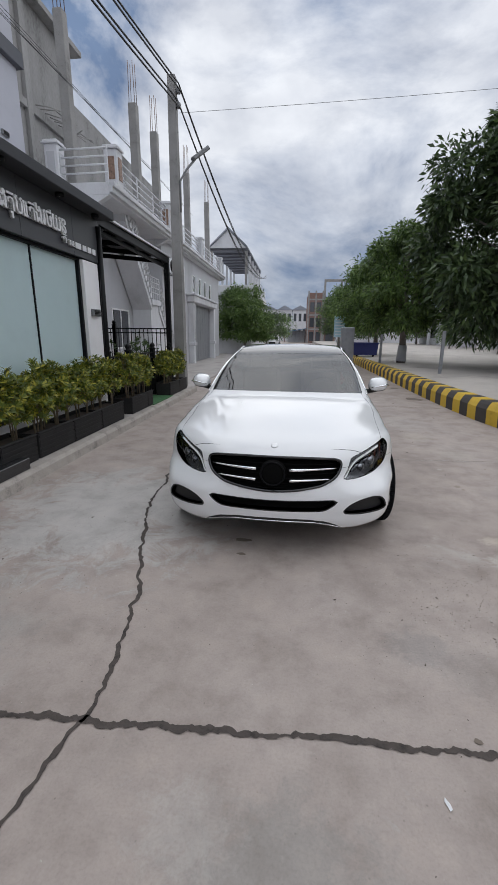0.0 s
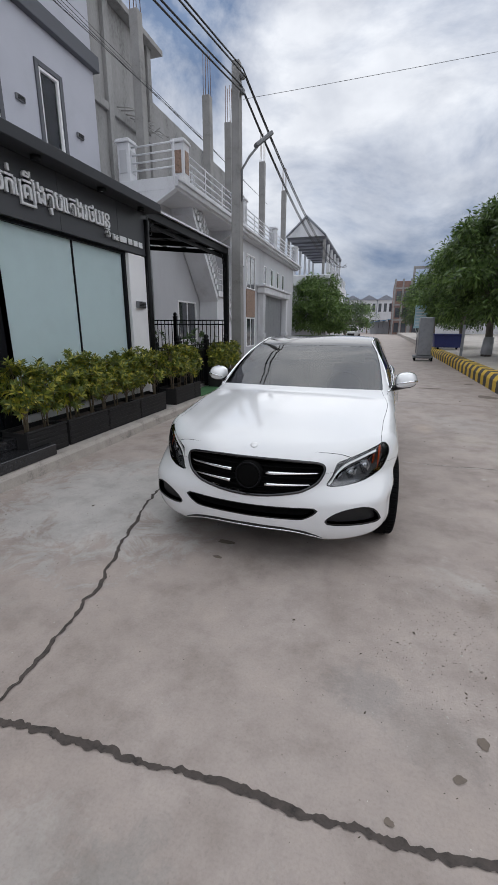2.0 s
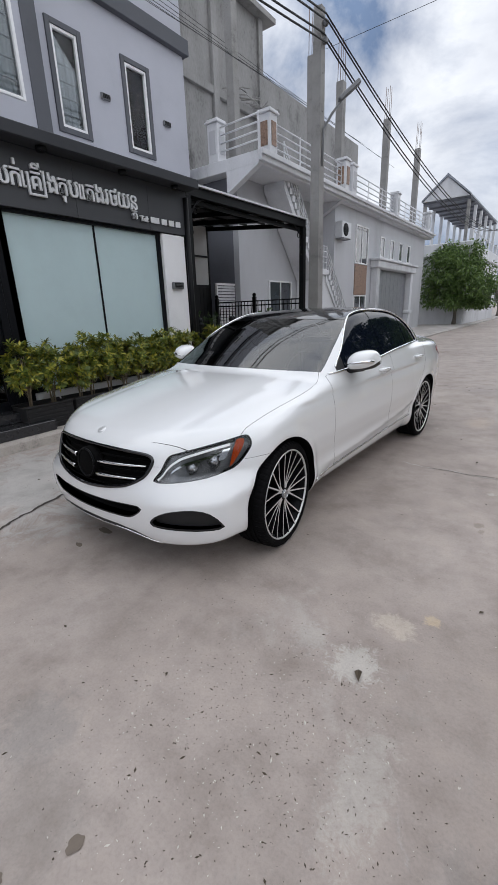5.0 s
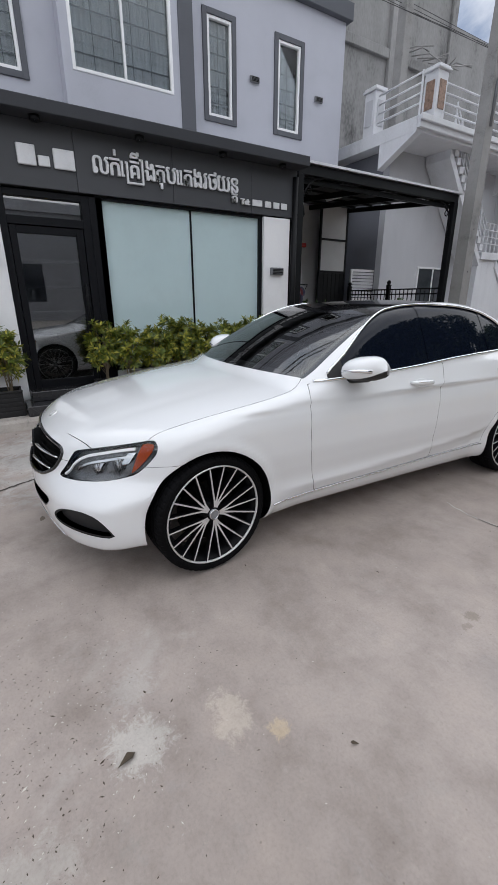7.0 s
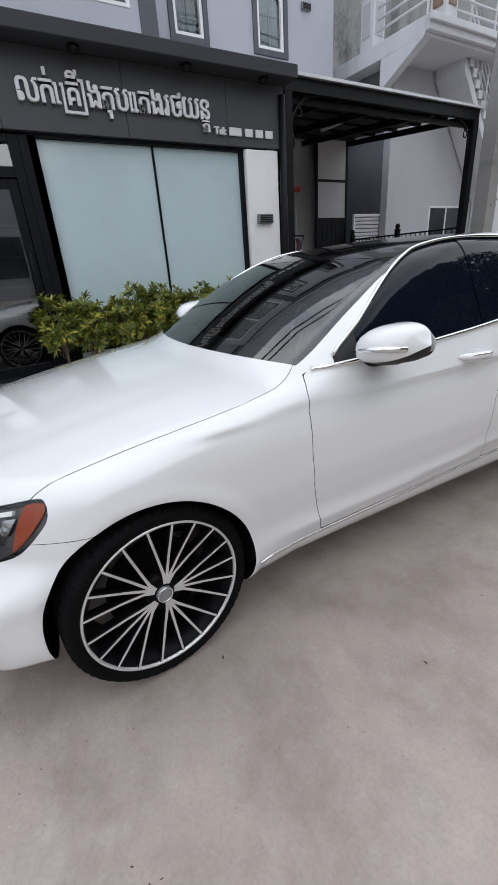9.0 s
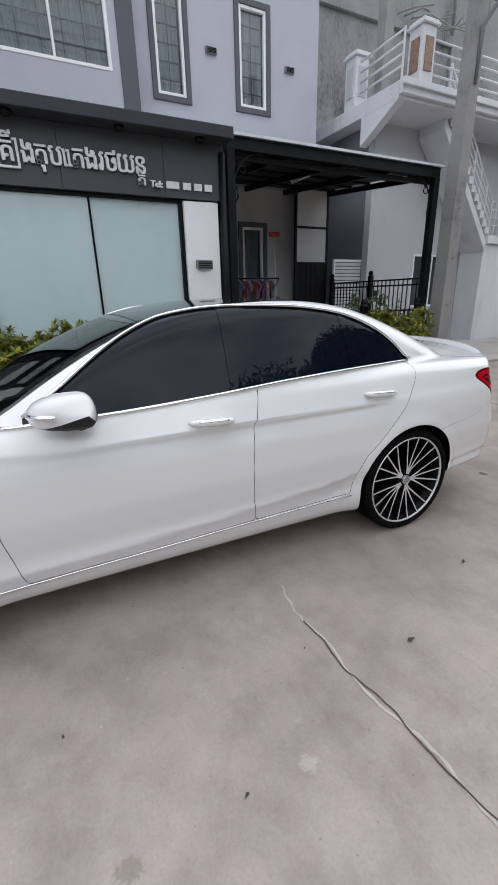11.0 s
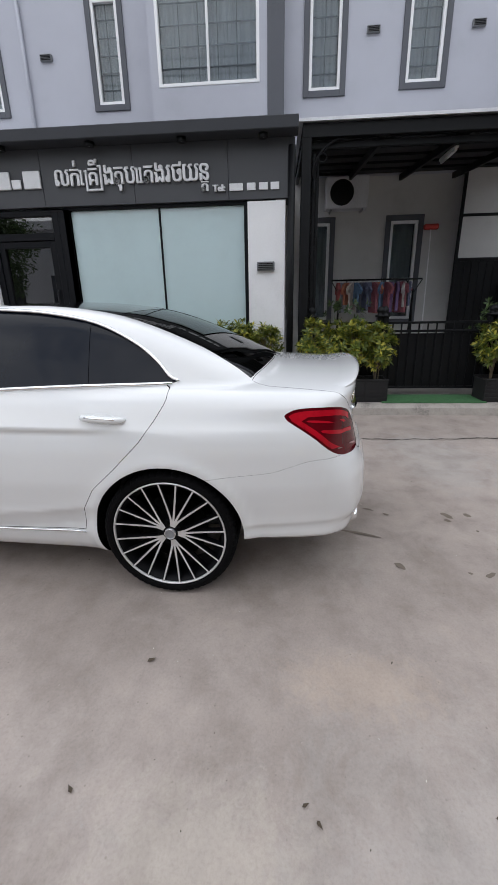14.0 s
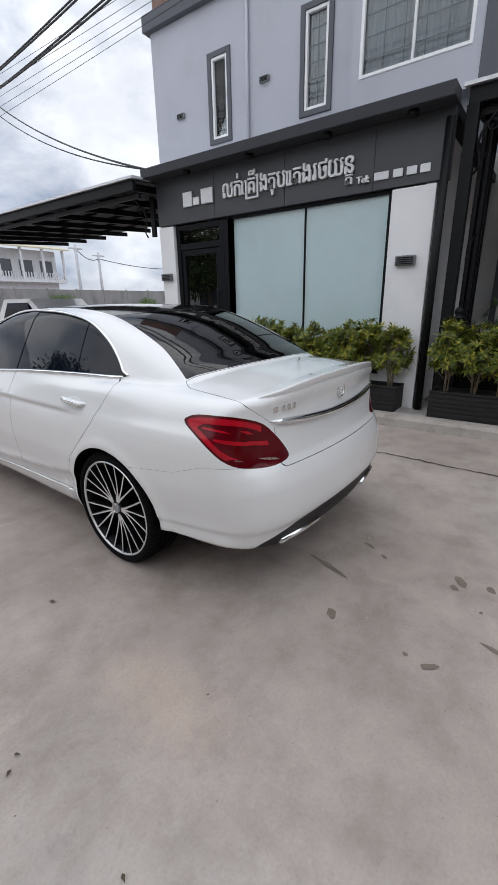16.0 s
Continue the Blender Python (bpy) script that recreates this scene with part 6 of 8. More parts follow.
def panel(name, polys, mat, sides=(1, -1), inset=0.0, lip=0.012, label="", parent=None):
    """Makes one mesh of skin polygons, on one or both halves, with turned-in edges."""
    used = sorted({i for p in polys for i in p})
    if not used:
        return None
    ix = {g: k for k, g in enumerate(used)}
    pos = skin.p[used]
    nrm = car_normal(pos)
    nrm[np.abs(pos[:, 1]) < 1e-6, 1] = 0.0
    nrm /= np.linalg.norm(nrm, axis=1)[:, None]
    pos = pos - nrm * inset
    V, F, N, SM = [], [], [], []
    for side in sides:
        o = len(V)
        V += to_local(pos, side)
        N += to_local(nrm, side)
        count = {}
        for p in polys:
            q = [ix[i] for i in p]
            q = [a for k, a in enumerate(q) if a != q[k - 1]]
            if len(q) < 3:
                continue
            for a, b in zip(q, q[1:] + q[:1]):
                count[(a, b)] = count.get((a, b), 0) + 1
            F.append([o + a for a in (q if side > 0 else q[::-1])])
        if lip:
            edges = [(a, b) for (a, b) in count if (b, a) not in count and not (abs(pos[a][1]) < 1e-5 and abs(pos[b][1]) < 1e-5)]
            for a, b in edges:
                k = len(V)
                quad = [pos[a], pos[b], pos[b] - nrm[b] * lip, pos[a] - nrm[a] * lip]
                e = pos[b] - pos[a]
                fn = np.cross(e, -nrm[a])
                fn = -fn / (np.linalg.norm(fn) + 1e-12)
                V += to_local(quad, side)
                N += to_local([fn] * 4, side)
                F.append([k + 3, k + 2, k + 1, k] if side > 0 else [k, k + 1, k + 2, k + 3])
    me = bpy.data.meshes.new(name)
    me.from_pydata([tuple(map(float, v)) for v in V], [], F)
    me.materials.append(MAT[mat])
    me.polygons.foreach_set("use_smooth", [True] * len(F))
    me.update()
    me.normals_split_custom_set_from_vertices([tuple(map(float, v)) for v in N])
    ob = part(name, me, mat, parent or CAR, label)
    return ob


GAP = 0.0014
WZ, AR = 0.335, 0.371

rest = skin.polys
# wheel openings
for c in (A0, A1):
    hole, rest = skin.cut(rest, lambda u, v, z, c=c: np.where(v > 0.30, np.hypot(u - c, z - WZ) - AR, np.where(v > 0.28, 0.5, 0.5)))
# glass along the side
DLO = [(0.838, 0.998), (1.00, 1.124), (1.21, 1.265), (1.40, 1.353), (1.57, 1.392), (1.78, 1.408), (2.05, 1.402), (2.28, 1.384), (2.52, 1.337), (2.71, 1.252), (2.82, 1.172), (2.885, 1.100), (2.908, 1.066), (2.50, 1.060), (2.05, 1.045), (1.60, 1.018), (1.20, 0.999)]
DLOS = smooth_loop(DLO, 4)
dlo = inside_loop(DLOS)
glass, rest = skin.cut(rest, lambda u, v, z: np.where((v > 0.45) & (z > 0.93), dlo(u, z), 0.3))
# windscreen, black roof and rear window
edge_v = pchip([0.2, 0.7, 1.0, 1.35, 1.8, 2.3, 2.6, 3.0, 3.3, 3.6], [0.758, 0.748, 0.705, 0.634, 0.586, 0.548, 0.522, 0.550, 0.632, 0.66])
cowl = lambda v: 0.535 + 0.30 * v ** 2
rear_base = lambda v: 3.345 - 0.20 * v ** 2
cap, rest = skin.cut(rest, lambda u, v, z: np.where(z > 0.93, np.maximum(np.maximum(v - edge_v(u), cowl(v) - u), u - rear_base(v)), 0.3))
front_scr, cap = skin.cut(cap, lambda u, v, z: u - 0.20 * v ** 2 - 1.285)
rear_scr, roof = skin.cut(cap, lambda u, v, z: 2.60 - 0.10 * v ** 2 - u)
# lamps and grilles at the nose; q runs round the corner
qf = lambda u, v: v + 0.55 * np.maximum(u + 0.62, 0)
HEAD = smooth_loop([(0.490, 0.577), (0.515, 0.630), (0.560, 0.702), (0.585, 0.714), (0.66, 0.728), (0.80, 0.752), (0.92, 0.772), (1.0, 0.785), (1.035, 0.780), (1.055, 0.748), (1.045, 0.710), (0.975, 0.635), (0.90, 0.605), (0.79, 0.582), (0.66, 0.571), (0.55, 0.568)], 4)
headf = inside_loop(HEAD)
guide_z = pchip([0.49, 0.515, 0.56, 0.64, 0.75, 0.90, 1.0], [0.570, 0.592, 0.645, 0.690, 0.716, 0.745, 0.758])
front_only = lambda u, f: np.where(u < 0.2, f, 0.3)
head, rest = skin.cut(rest, lambda u, v, z: front_only(u, headf(qf(u, v), z) + 0.0))
GRILLE = [(0.0, 0.724), (0.20, 0.723), (0.36, 0.716), (0.43, 0.709), (0.462, 0.695), (0.470, 0.668), (0.455, 0.625), (0.425, 0.588), (0.36, 0.552), (0.30, 0.535), (0.15, 0.512), (0.0, 0.503), (-0.2, 0.504), (-0.2, 0.724)]
grf = inside_loop(smooth_loop(GRILLE, 4))
grille, rest = skin.cut(rest, lambda u, v, z: front_only(u, grf(v, z)))
LOWIN = [(0.0, 0.440), (0.22, 0.442), (0.40, 0.446), (0.455, 0.438), (0.435, 0.405), (0.375, 0.368), (0.32, 0.360), (0.18, 0.358), (0.0, 0.356), (-0.2, 0.356), (-0.2, 0.440)]
lof = inside_loop(smooth_loop(LOWIN, 3))
lowin, rest = skin.cut(rest, lambda u, v, z: front_only(u, lof(v, z)))
SIDEIN = smooth_loop([(0.492, 0.352), (0.53, 0.395), (0.60, 0.430), (0.70, 0.444), (0.80, 0.430), (0.86, 0.395), (0.908, 0.335), (0.90, 0.319), (0.80, 0.314), (0.68, 0.318), (0.57, 0.327), (0.505, 0.337)], 4)
sif = inside_loop(SIDEIN)
sidein, rest = skin.cut(rest, lambda u, v, z: front_only(u, sif(qf(u, v) - 0.0, z)))
LIP = [(0.0, 0.303), (0.25, 0.298), (0.38, 0.280), (0.46, 0.246), (0.52, 0.205), (0.53, 0.05), (-0.2, 0.05), (-0.2, 0.303)]
lpf = inside_loop(LIP)
lipp, rest = skin.cut(rest, lambda u, v, z: front_only(u, lpf(v, z)))
# tail lamps
qt = lambda u, v: v + 0.85 * np.maximum(3.80 - u, 0)
TAIL = smooth_loop([(0.505, 0.745), (0.56, 0.815), (0.64, 0.885), (0.70, 0.922), (0.80, 0.950), (0.90, 0.963), (1.04, 0.963), (1.11, 0.948), (1.135, 0.925), (1.10, 0.890), (1.035, 0.836), (0.955, 0.775), (0.86, 0.738), (0.74, 0.722), (0.62, 0.718), (0.53, 0.727)], 4)
taf = inside_loop(TAIL)
tail, rest = skin.cut(rest, lambda u, v, z: np.where(u > 3.0, taf(qt(u, v), z), 0.3))
DIFF = [(0.0, 0.425), (0.30, 0.420), (0.50, 0.392), (0.60, 0.366), (0.70, 0.335), (0.75, 0.28), (0.75, 0.1), (-0.2, 0.1), (-0.2, 0.425)]
dif = inside_loop(DIFF)
diff, rest = skin.cut(rest, lambda u, v, z: np.where(u > 3.4, dif(v, z), 0.3))

# panels: bonnet, boot lid, doors, bumpers
bon_edge = pchip([-0.8, -0.6, -0.45, -0.31, -0.2, 0.0, 0.40, 0.55, 0.64, 0.70, 0.74, 0.9], [0.46, 0.60, 0.73, 0.790, 0.785, 0.785, 0.802, 0.790, 0.765, 0.735, 0.70, 0.60])
bonf = lambda u, v, z: np.where(z > 0.66, np.maximum(np.maximum(v - bon_edge(u), u - (0.56 + 0.30 * v ** 2 + 0.0)), (-0.655 + 0.40 * v ** 2) - u + np.where(z < 0.70, 0.02, 0)), 0.3)
nose_gap = lambda u, v: np.where(u < -0.35, GAP * np.clip((v - 0.40) / 0.06, 0, 1), GAP)
bonnet, rest = skin.cut(rest, lambda u, v, z: bonf(u, v, z) + nose_gap(u, v))
_, rest = skin.cut(rest, lambda u, v, z: bonf(u, v, z) - nose_gap(u, v))
lid_edge = pchip([3.2, 3.27, 3.36, 3.55, 3.68, 3.95], [0.57, 0.635, 0.685, 0.694, 0.70, 0.68])
lidf = lambda u, v, z: np.where((z > 0.60) & (u > 3.1), np.maximum(np.maximum(v - np.where(u < 3.68, lid_edge(u), 0.57 + 0.13 * np.clip((z - 0.90) / 0.10, 0, 1) - 0.05 * np.maximum(0.85 - z, 0)), (rear_base(v) + 0.005) - u), 0.70 - z), 0.3)
lid, rest = skin.cut(rest, lambda u, v, z: lidf(u, v, z) + GAP)
_, rest = skin.cut(rest, lambda u, v, z: lidf(u, v, z) - GAP)
FD = [(0.712, 0.985), (0.684, 0.925), (0.675, 0.85), (0.672, 0.70), (0.684, 0.55), (0.715, 0.40), (0.738, 0.309), (1.2, 0.315), (1.826, 0.326), (1.806, 0.46), (1.800, 0.64), (1.815, 0.85), (1.855, 0.99), (1.865, 1.1), (1.6, 1.1), (1.0, 1.1), (0.80, 1.0)]
fdf = inside_loop(FD)
RD = [(1.826, 0.326), (2.20, 0.336), (2.435, 0.342), (2.455, 0.47), (2.52, 0.58), (2.65, 0.70), (2.77, 0.82), (2.845, 0.92), (2.895, 1.0), (2.90, 1.1), (1.865, 1.1), (1.855, 0.99), (1.815, 0.85), (1.800, 0.64), (1.806, 0.46)]
rdf = inside_loop(RD)
belt = pchip([0.6, 0.86, 1.2, 1.6, 2.05, 2.5, 2.9], [0.972, 0.983, 0.992, 1.011, 1.038, 1.053, 1.058])
fd, rest = skin.cut(rest, lambda u, v, z: np.where((v > 0.6), np.maximum(fdf(u, z) + GAP, z - belt(u)), 0.3))
rd, rest = skin.cut(rest, lambda u, v, z: np.where((v > 0.6), np.maximum(rdf(u, z) + GAP, z - belt(u)), 0.3))
for f in (fdf, rdf):
    _, rest = skin.cut(rest, lambda u, v, z, f=f: np.where((v > 0.6), np.maximum(f(u, z) - GAP, z - belt(u)), 0.3))
FB = lambda u, v, z: np.where(u < 0.1, np.maximum(u + 0.10, z - (0.662 + 0.03 * (u + 0.3))), 0.3)
fb, rest = skin.cut(rest, lambda u, v, z: np.where((z < 0.72) | (v < 0.55), FB(u, v, z) + GAP * 0.6, 0.3))
_, rest = skin.cut(rest, lambda u, v, z: np.where((z < 0.72) | (v < 0.55), FB(u, v, z) - GAP * 0.6, 0.3))
RB = lambda u, v, z: np.where(u > 3.0, np.maximum(2.98 - u, z - np.minimum(0.662 + 0.10 * (u - 3.2) + 0.22 * np.maximum(u - 3.38, 0), 0.735)), 0.3)
rbp, rest = skin.cut(rest, lambda u, v, z: RB(u, v, z) + GAP * 0.35)
_, rest = skin.cut(rest, lambda u, v, z: RB(u, v, z) - GAP * 0.35)
fen, body = skin.cut(rest, lambda u, v, z: np.where(v > 0.3, np.maximum(u - 0.71, z - 0.99), 0.3))
sill, body = skin.cut(body, lambda u, v, z: np.where(v > 0.5, np.maximum(z - 0.307 - 0.016 * (u - 0.5), np.maximum(0.2 - u, u - 2.6)), 0.3))
floor_, body = skin.cut(body, lambda u, v, z: z - 0.24)

panel("body", body, "paint", label="white painted body shell")
panel("underbody", floor_, "under", label="dark underbody", lip=0)
panel("bonnet", bonnet, "paint", label="white bonnet")
panel("boot_lid", lid, "paint", label="white boot lid")
panel("front_bumper", fb, "paint", label="white front bumper")
panel("rear_bumper", rbp, "paint", label="white rear bumper")
for s in (1, -1):
    panel("front_wing", fen, "paint", (s,))
    panel("front_door", fd, "paint", (s,))
    panel("rear_door", rd, "paint", (s,))
    panel("sill", sill, "paint", (s,))
panel("roof_panel", roof, "gloss", inset=0.003, lip=0.006, label="gloss black glass roof")
windscreen = panel("windscreen", front_scr, "screen", inset=0.004, lip=0, label="clear windscreen with sky reflections")
rearwin = panel("rear_window", rear_scr, "rearscreen", inset=0.004, lip=0, label="dark tinted rear window")
for g in (windscreen, rearwin):
    g.visible_shadow = False
fglass, rglass = skin.cut(glass, lambda u, v, z: u - (1.79 + 0.10 * (z - 1.2)))
fglass, bp1 = skin.cut(fglass, lambda u, v, z: u - (1.735 + 0.05 * (z - 1.2)))
bp2, rglass = skin.cut(rglass, lambda u, v, z: u - (1.865 + 0.12 * (z - 1.2)))
rglass, qglass = skin.cut(rglass, lambda u, v, z: u - (2.46 - 0.05 * (z - 1.2)))
cp1, qglass = skin.cut(qglass, lambda u, v, z: u - (2.50 - 0.05 * (z - 1.2)))
mt, fglass = skin.cut(fglass, lambda u, v, z: u - 0.965)
for s in (1, -1):
    panel("front_side_window", fglass, "carglass", (s,), 0.009, 0, "dark tinted side window")
    panel("rear_side_window", rglass, "carglass", (s,), 0.009, 0, "dark tinted side window")
    panel("quarter_window", qglass, "carglass", (s,), 0.009, 0, "dark tinted quarter window")
    panel("pillar_cover", bp1 + bp2, "carglass", (s,), 0.006, 0.004, "gloss black pillar cover")
    panel("pillar_cover", cp1, "carglass", (s,), 0.006, 0.003, "black window divider")
    panel("mirror_triangle", mt, "matt", (s,), 0.004, 0.003, "black mirror triangle")
# dark shell that closes the joints
shell = [p for p in fb + rbp + bonnet + lid + fd + rd + fen + body + sill]
panel("inner_shell", shell, "under", inset=0.014, lip=0, label="dark inner shell behind the joints")


def side_v(u, z, inset=0.0):
    """Half width of the skin at u, z."""
    lo, hi = 0.3, 1.1
    for _ in range(17):
        m = (lo + hi) / 2
        if car_field(np.array([[u, m, z]]))[0] < 0:
            lo = m
        else:
            hi = m
    return lo - inset


def nose_at(v, z):
    lo, hi = -0.9, 0.3
    for _ in range(17):
        m = (lo + hi) / 2
        if car_field(np.array([[m, v, z]]))[0] < 0:
            hi = m
        else:
            lo = m
    return hi


def tail_at(v, z):
    lo, hi = 3.0, 4.1
    for _ in range(17):
        m = (lo + hi) / 2
        if car_field(np.array([[m, v, z]]))[0] < 0:
            lo = m
        else:
            hi = m
    return lo


def top_at(u, v):
    lo, hi = 0.5, 1.6
    for _ in range(17):
        m = (lo + hi) / 2
        if car_field(np.array([[u, v, m]]))[0] < 0:
            lo = m
        else:
            hi = m
    return lo


# bright trim round the side windows and along the sill
for s in (1, -1):
    m = Mesh()
    upper = [(s * (side_v(u, z) + 0.001), u, z) for u, z in DLOS if not (z < 1.07 and z < belt(u) + 0.03)]
    i0 = min(range(len(upper)), key=lambda k: upper[k][1])
    upper = upper[i0:] + upper[:i0]
    m.tube(upper, 0.0085, 8)
    part("window_trim", m, "chrome", CAR, "bright window surround")
    m = Mesh()
    lower = [(s * (side_v(u, float(belt(u)) + 0.006) + 0.001), u, float(belt(u)) + 0.006) for u in np.linspace(0.74, 2.905, 46)]
    m.tube(lower, 0.0105, 8)
    part("belt_trim", m, "chrome", CAR, "bright belt-line strip")
    m = Mesh()
    m.tube([(s * (side_v(u, 0.300 + 0.016 * (u - 0.5)) + 0.006), u, 0.300 + 0.016 * (u - 0.5)) for u in np.linspace(0.42, 2.44, 30)], 0.0050, 6)
    part("sill_trim", m, "chrome", CAR, "bright sill strip")
    arc = lambda c, r: [(s * (side_v(c + r * math.cos(a), WZ + r * math.sin(a)) - 0.004), c + r * math.cos(a), WZ + r * math.sin(a)) for a in np.linspace(-0.18, math.pi + 0.18, 40)]
    for c in (A0, A1):
        lin = Mesh()
        ring = arc(c, AR + 0.002)
        inner = [(s * 0.50, y, z) for _, y, z in ring]
        k = len(ring)
        lin.add(ring + inner, [[i, i + 1, k + i + 1, k + i] for i in range(k - 1)], 0, True)
        ctr = [(s * 0.50, c, WZ)]
        lin.add(inner + ctr, [[i, i + 1, k] for i in range(k - 1)])
        part("arch_liner", lin, "under", CAR, "black wheel-arch liner")
    # door handles
    for u0, z0 in ((1.60, 0.915), (2.60, 0.925)):
        m = Mesh()
        pts, rs = [], []
        for k in range(13):
            t = -1 + 2 * k / 12
            u = u0 + 0.108 * t
            pts.append((s * (side_v(u, z0) + 0.030 * math.sqrt(max(0.0, 1 - abs(t) ** 3)) - 0.002), u, z0 - 0.006 * t))
            rs.append(0.007 + 0.010 * math.sqrt(max(0.0, 1 - abs(t) ** 4)))
        m.tube(pts, rs, 10)
        hnd = part("door_handle", m, "paint", CAR, "white pull handle with a bright strip")
        part("handle_strip", Mesh().tube([(s * (abs(p[0]) + 0.012), p[1], p[2] + 0.007) for p in pts[2:11]], 0.005, 6), "chrome", hnd)
        cup = Mesh()
        ring = [(s * (side_v(u0 + 0.062 * math.cos(a), z0 - 0.004 + 0.030 * math.sin(a)) + 0.0012), u0 + 0.062 * math.cos(a), z0 - 0.004 + 0.030 * math.sin(a)) for a in [math.tau * k / 20 for k in range(20)]]
        cup.add(ring + [(s * (side_v(u0, z0) - 0.006), u0, z0)], [[k, (k + 1) % 20, 20] if s > 0 else [(k + 1) % 20, k, 20] for k in range(20)], 0, True)
        part("handle_cup", cup, "drl", hnd)

    # door mirror
    mr = Mesh()
    rows, cols = 12, 20
    grid = []
    for i in range(rows + 1):
        t = i / rows
        c = (0.845 + 0.200 * t, 1.022 + 0.05 * t, 1.040 + 0.016 * t)
        k = (max(0.0, 1 - abs(2 * (0.06 + 0.94 * t) - 1) ** 2.6)) ** 0.5
        if i in (0, rows):
            k *= 0.35
        for j in range(cols):
            a = math.tau * j / cols
            ca, sa = math.cos(a), math.sin(a)
            dy = (0.178 if ca < 0 else 0.050) * k * math.copysign(abs(ca) ** 0.8, ca)
            dz = (0.084 if sa > 0 else 0.062) * k * math.copysign(abs(sa) ** 0.85, sa)
            grid.append((s * c[0], c[1] + dy, c[2] + dz))
    fs = [[i * cols + j, i * cols + (j + 1) % cols, (i + 1) * cols + (j + 1) % cols, (i + 1) * cols + j] for i in range(rows) for j in range(cols)] + [list(range(cols))[::-1], [rows * cols + j for j in range(cols)]]
    if s < 0:
        fs = [f[::-1] for f in fs]
    under = lambda f: len(f) == 4 and all(11.5 < i % cols < 18.5 for i in f)
    dark = [f for f in fs if under(f)]
    light = [f for f in fs if not under(f)]
    mr.add(grid, light, 0, True)
    mirror = part("door_mirror", mr, "paint", CAR, "white door mirror housing")
    mb = Mesh().add(grid, dark, 0, True)
    part("mirror_base", mb, "matt", mirror, "black mirror base")
    part("mirror_arm", Mesh().tube([(s * 0.80, 1.0, 0.975), (s * 0.86, 1.03, 0.985), (s * 0.93, 1.05, 0.995)], [0.042, 0.034, 0.030], 10, flat=0.7), "matt", mirror)
    ind = [grid[i * cols + 9][:] for i in range(1, rows)]
    part("indicator", Mesh().tube([(x + s * 0.004, y - 0.002, z - 0.030 + 0.016 * k / rows) for k, (x, y, z) in enumerate(ind)], [0.007 + 0.006 * k / rows for k in range(len(ind))], 6), "chrome", mirror, "bright indicator strip")
    gl = Mesh().lathe([(0.0, 0.0), (1.0, 0.0)], 24)
    gl.v = [(s * (0.965 + 0.075 * x), 1.104, 1.052 + 0.055 * y) for x, y, _ in gl.v]
    part("mirror_glass", gl, "chrome", mirror)

    # head lamps
    panel("headlamp_cover", head, "clear", (s,), 0.002, 0, "clear headlamp cover").visible_shadow = False
    lamp = panel("headlamp", head, "lamphouse", (s,), 0.050, 0, "smoky grey headlamp housing")
    panel("lamp_bezel", skin.cut(head, lambda u, v, z: -(headf(qf(u, v), z) + 0.005))[0], "gloss", (s,), 0.010, 0.03, "black lamp bezel", lamp)
    trimmed = skin.cut(head, lambda u, v, z: headf(qf(u, v), z) + 0.011)[0]
    amb = skin.cut(trimmed, lambda u, v, z: 0.934 + 0.24 * (z - 0.634) - qf(u, v))[0]
    refl = panel("side_reflector", amb, "amber", (s,), 0.012, 0.004, "amber side reflector", lamp)
    for vt in refl.data.vertices:
        vt.co.x = s * (0.772 + 0.30 * (abs(vt.co.x) - 0.772))
    arcz = lambda u, v: guide_z(qf(u, v))
    drl1 = skin.cut(trimmed, lambda u, v, z: qf(u, v) - 0.930)[0]
    drl1 = skin.cut(drl1, lambda u, v, z: z - arcz(u, v) - 0.006)[0]
    drl1 = skin.cut(drl1, lambda u, v, z: arcz(u, v) - 0.008 - z)[0]
    panel("light_guide", drl1, "ledguide", (s,), 0.012, 0.012, "curved white light guide", lamp)
    for lo, hi, qa, qb in ((0.034, 0.046, 0.60, 0.885), (0.020, 0.075, 0.858, 0.900), (0.052, 0.090, 0.735, 0.752)):
        facet = skin.cut(trimmed, lambda u, v, z: z - (arcz(u, v) - lo))[0]
        facet = skin.cut(facet, lambda u, v, z: (arcz(u, v) - hi) - z)[0]
        facet = skin.cut(facet, lambda u, v, z: qf(u, v) - (qb + 0.5 * (z - 0.66)))[0]
        facet = skin.cut(facet, lambda u, v, z: (qa + 0.5 * (z - 0.66)) - qf(u, v))[0]
        panel("facet", facet, "chrome", (s,), 0.026, 0.02, "bright reflector facet", lamp)
    for q0, z0, r0 in ((0.68, 0.622, 0.034), (0.80, 0.660, 0.038)):
        cand = min(range(len(skin.p)), key=lambda i: abs(qf(skin.p[i, 0], skin.p[i, 1]) - q0) + abs(skin.p[i, 2] - z0) if skin.p[i, 0] < 0 else 9)
        c = skin.p[cand]
        nn = car_normal(c[None])[0] * 0.35 + np.array([-0.65, 0.0, 0.0])
        nn /= np.linalg.norm(nn)
        pr_ = Mesh().lathe([(0.0, 0.016), (r0 * 0.5, 0.013), (r0 * 0.8, 0.006), (r0 * 0.86, 0.0), (r0, 0.004), (r0 * 1.08, 0.0), (r0 * 1.08, -0.03)][::-1], 22)
        mat_ = Matrix.Translation((s * c[1] - s * nn[1] * 0.05, c[0] - nn[0] * 0.05, c[2])) @ Vector((s * nn[1], nn[0], nn[2])).to_track_quat("Z", "Y").to_matrix().to_4x4()
        part("projector", pr_, "reflector", lamp, "bright projector lens", m=mat_)

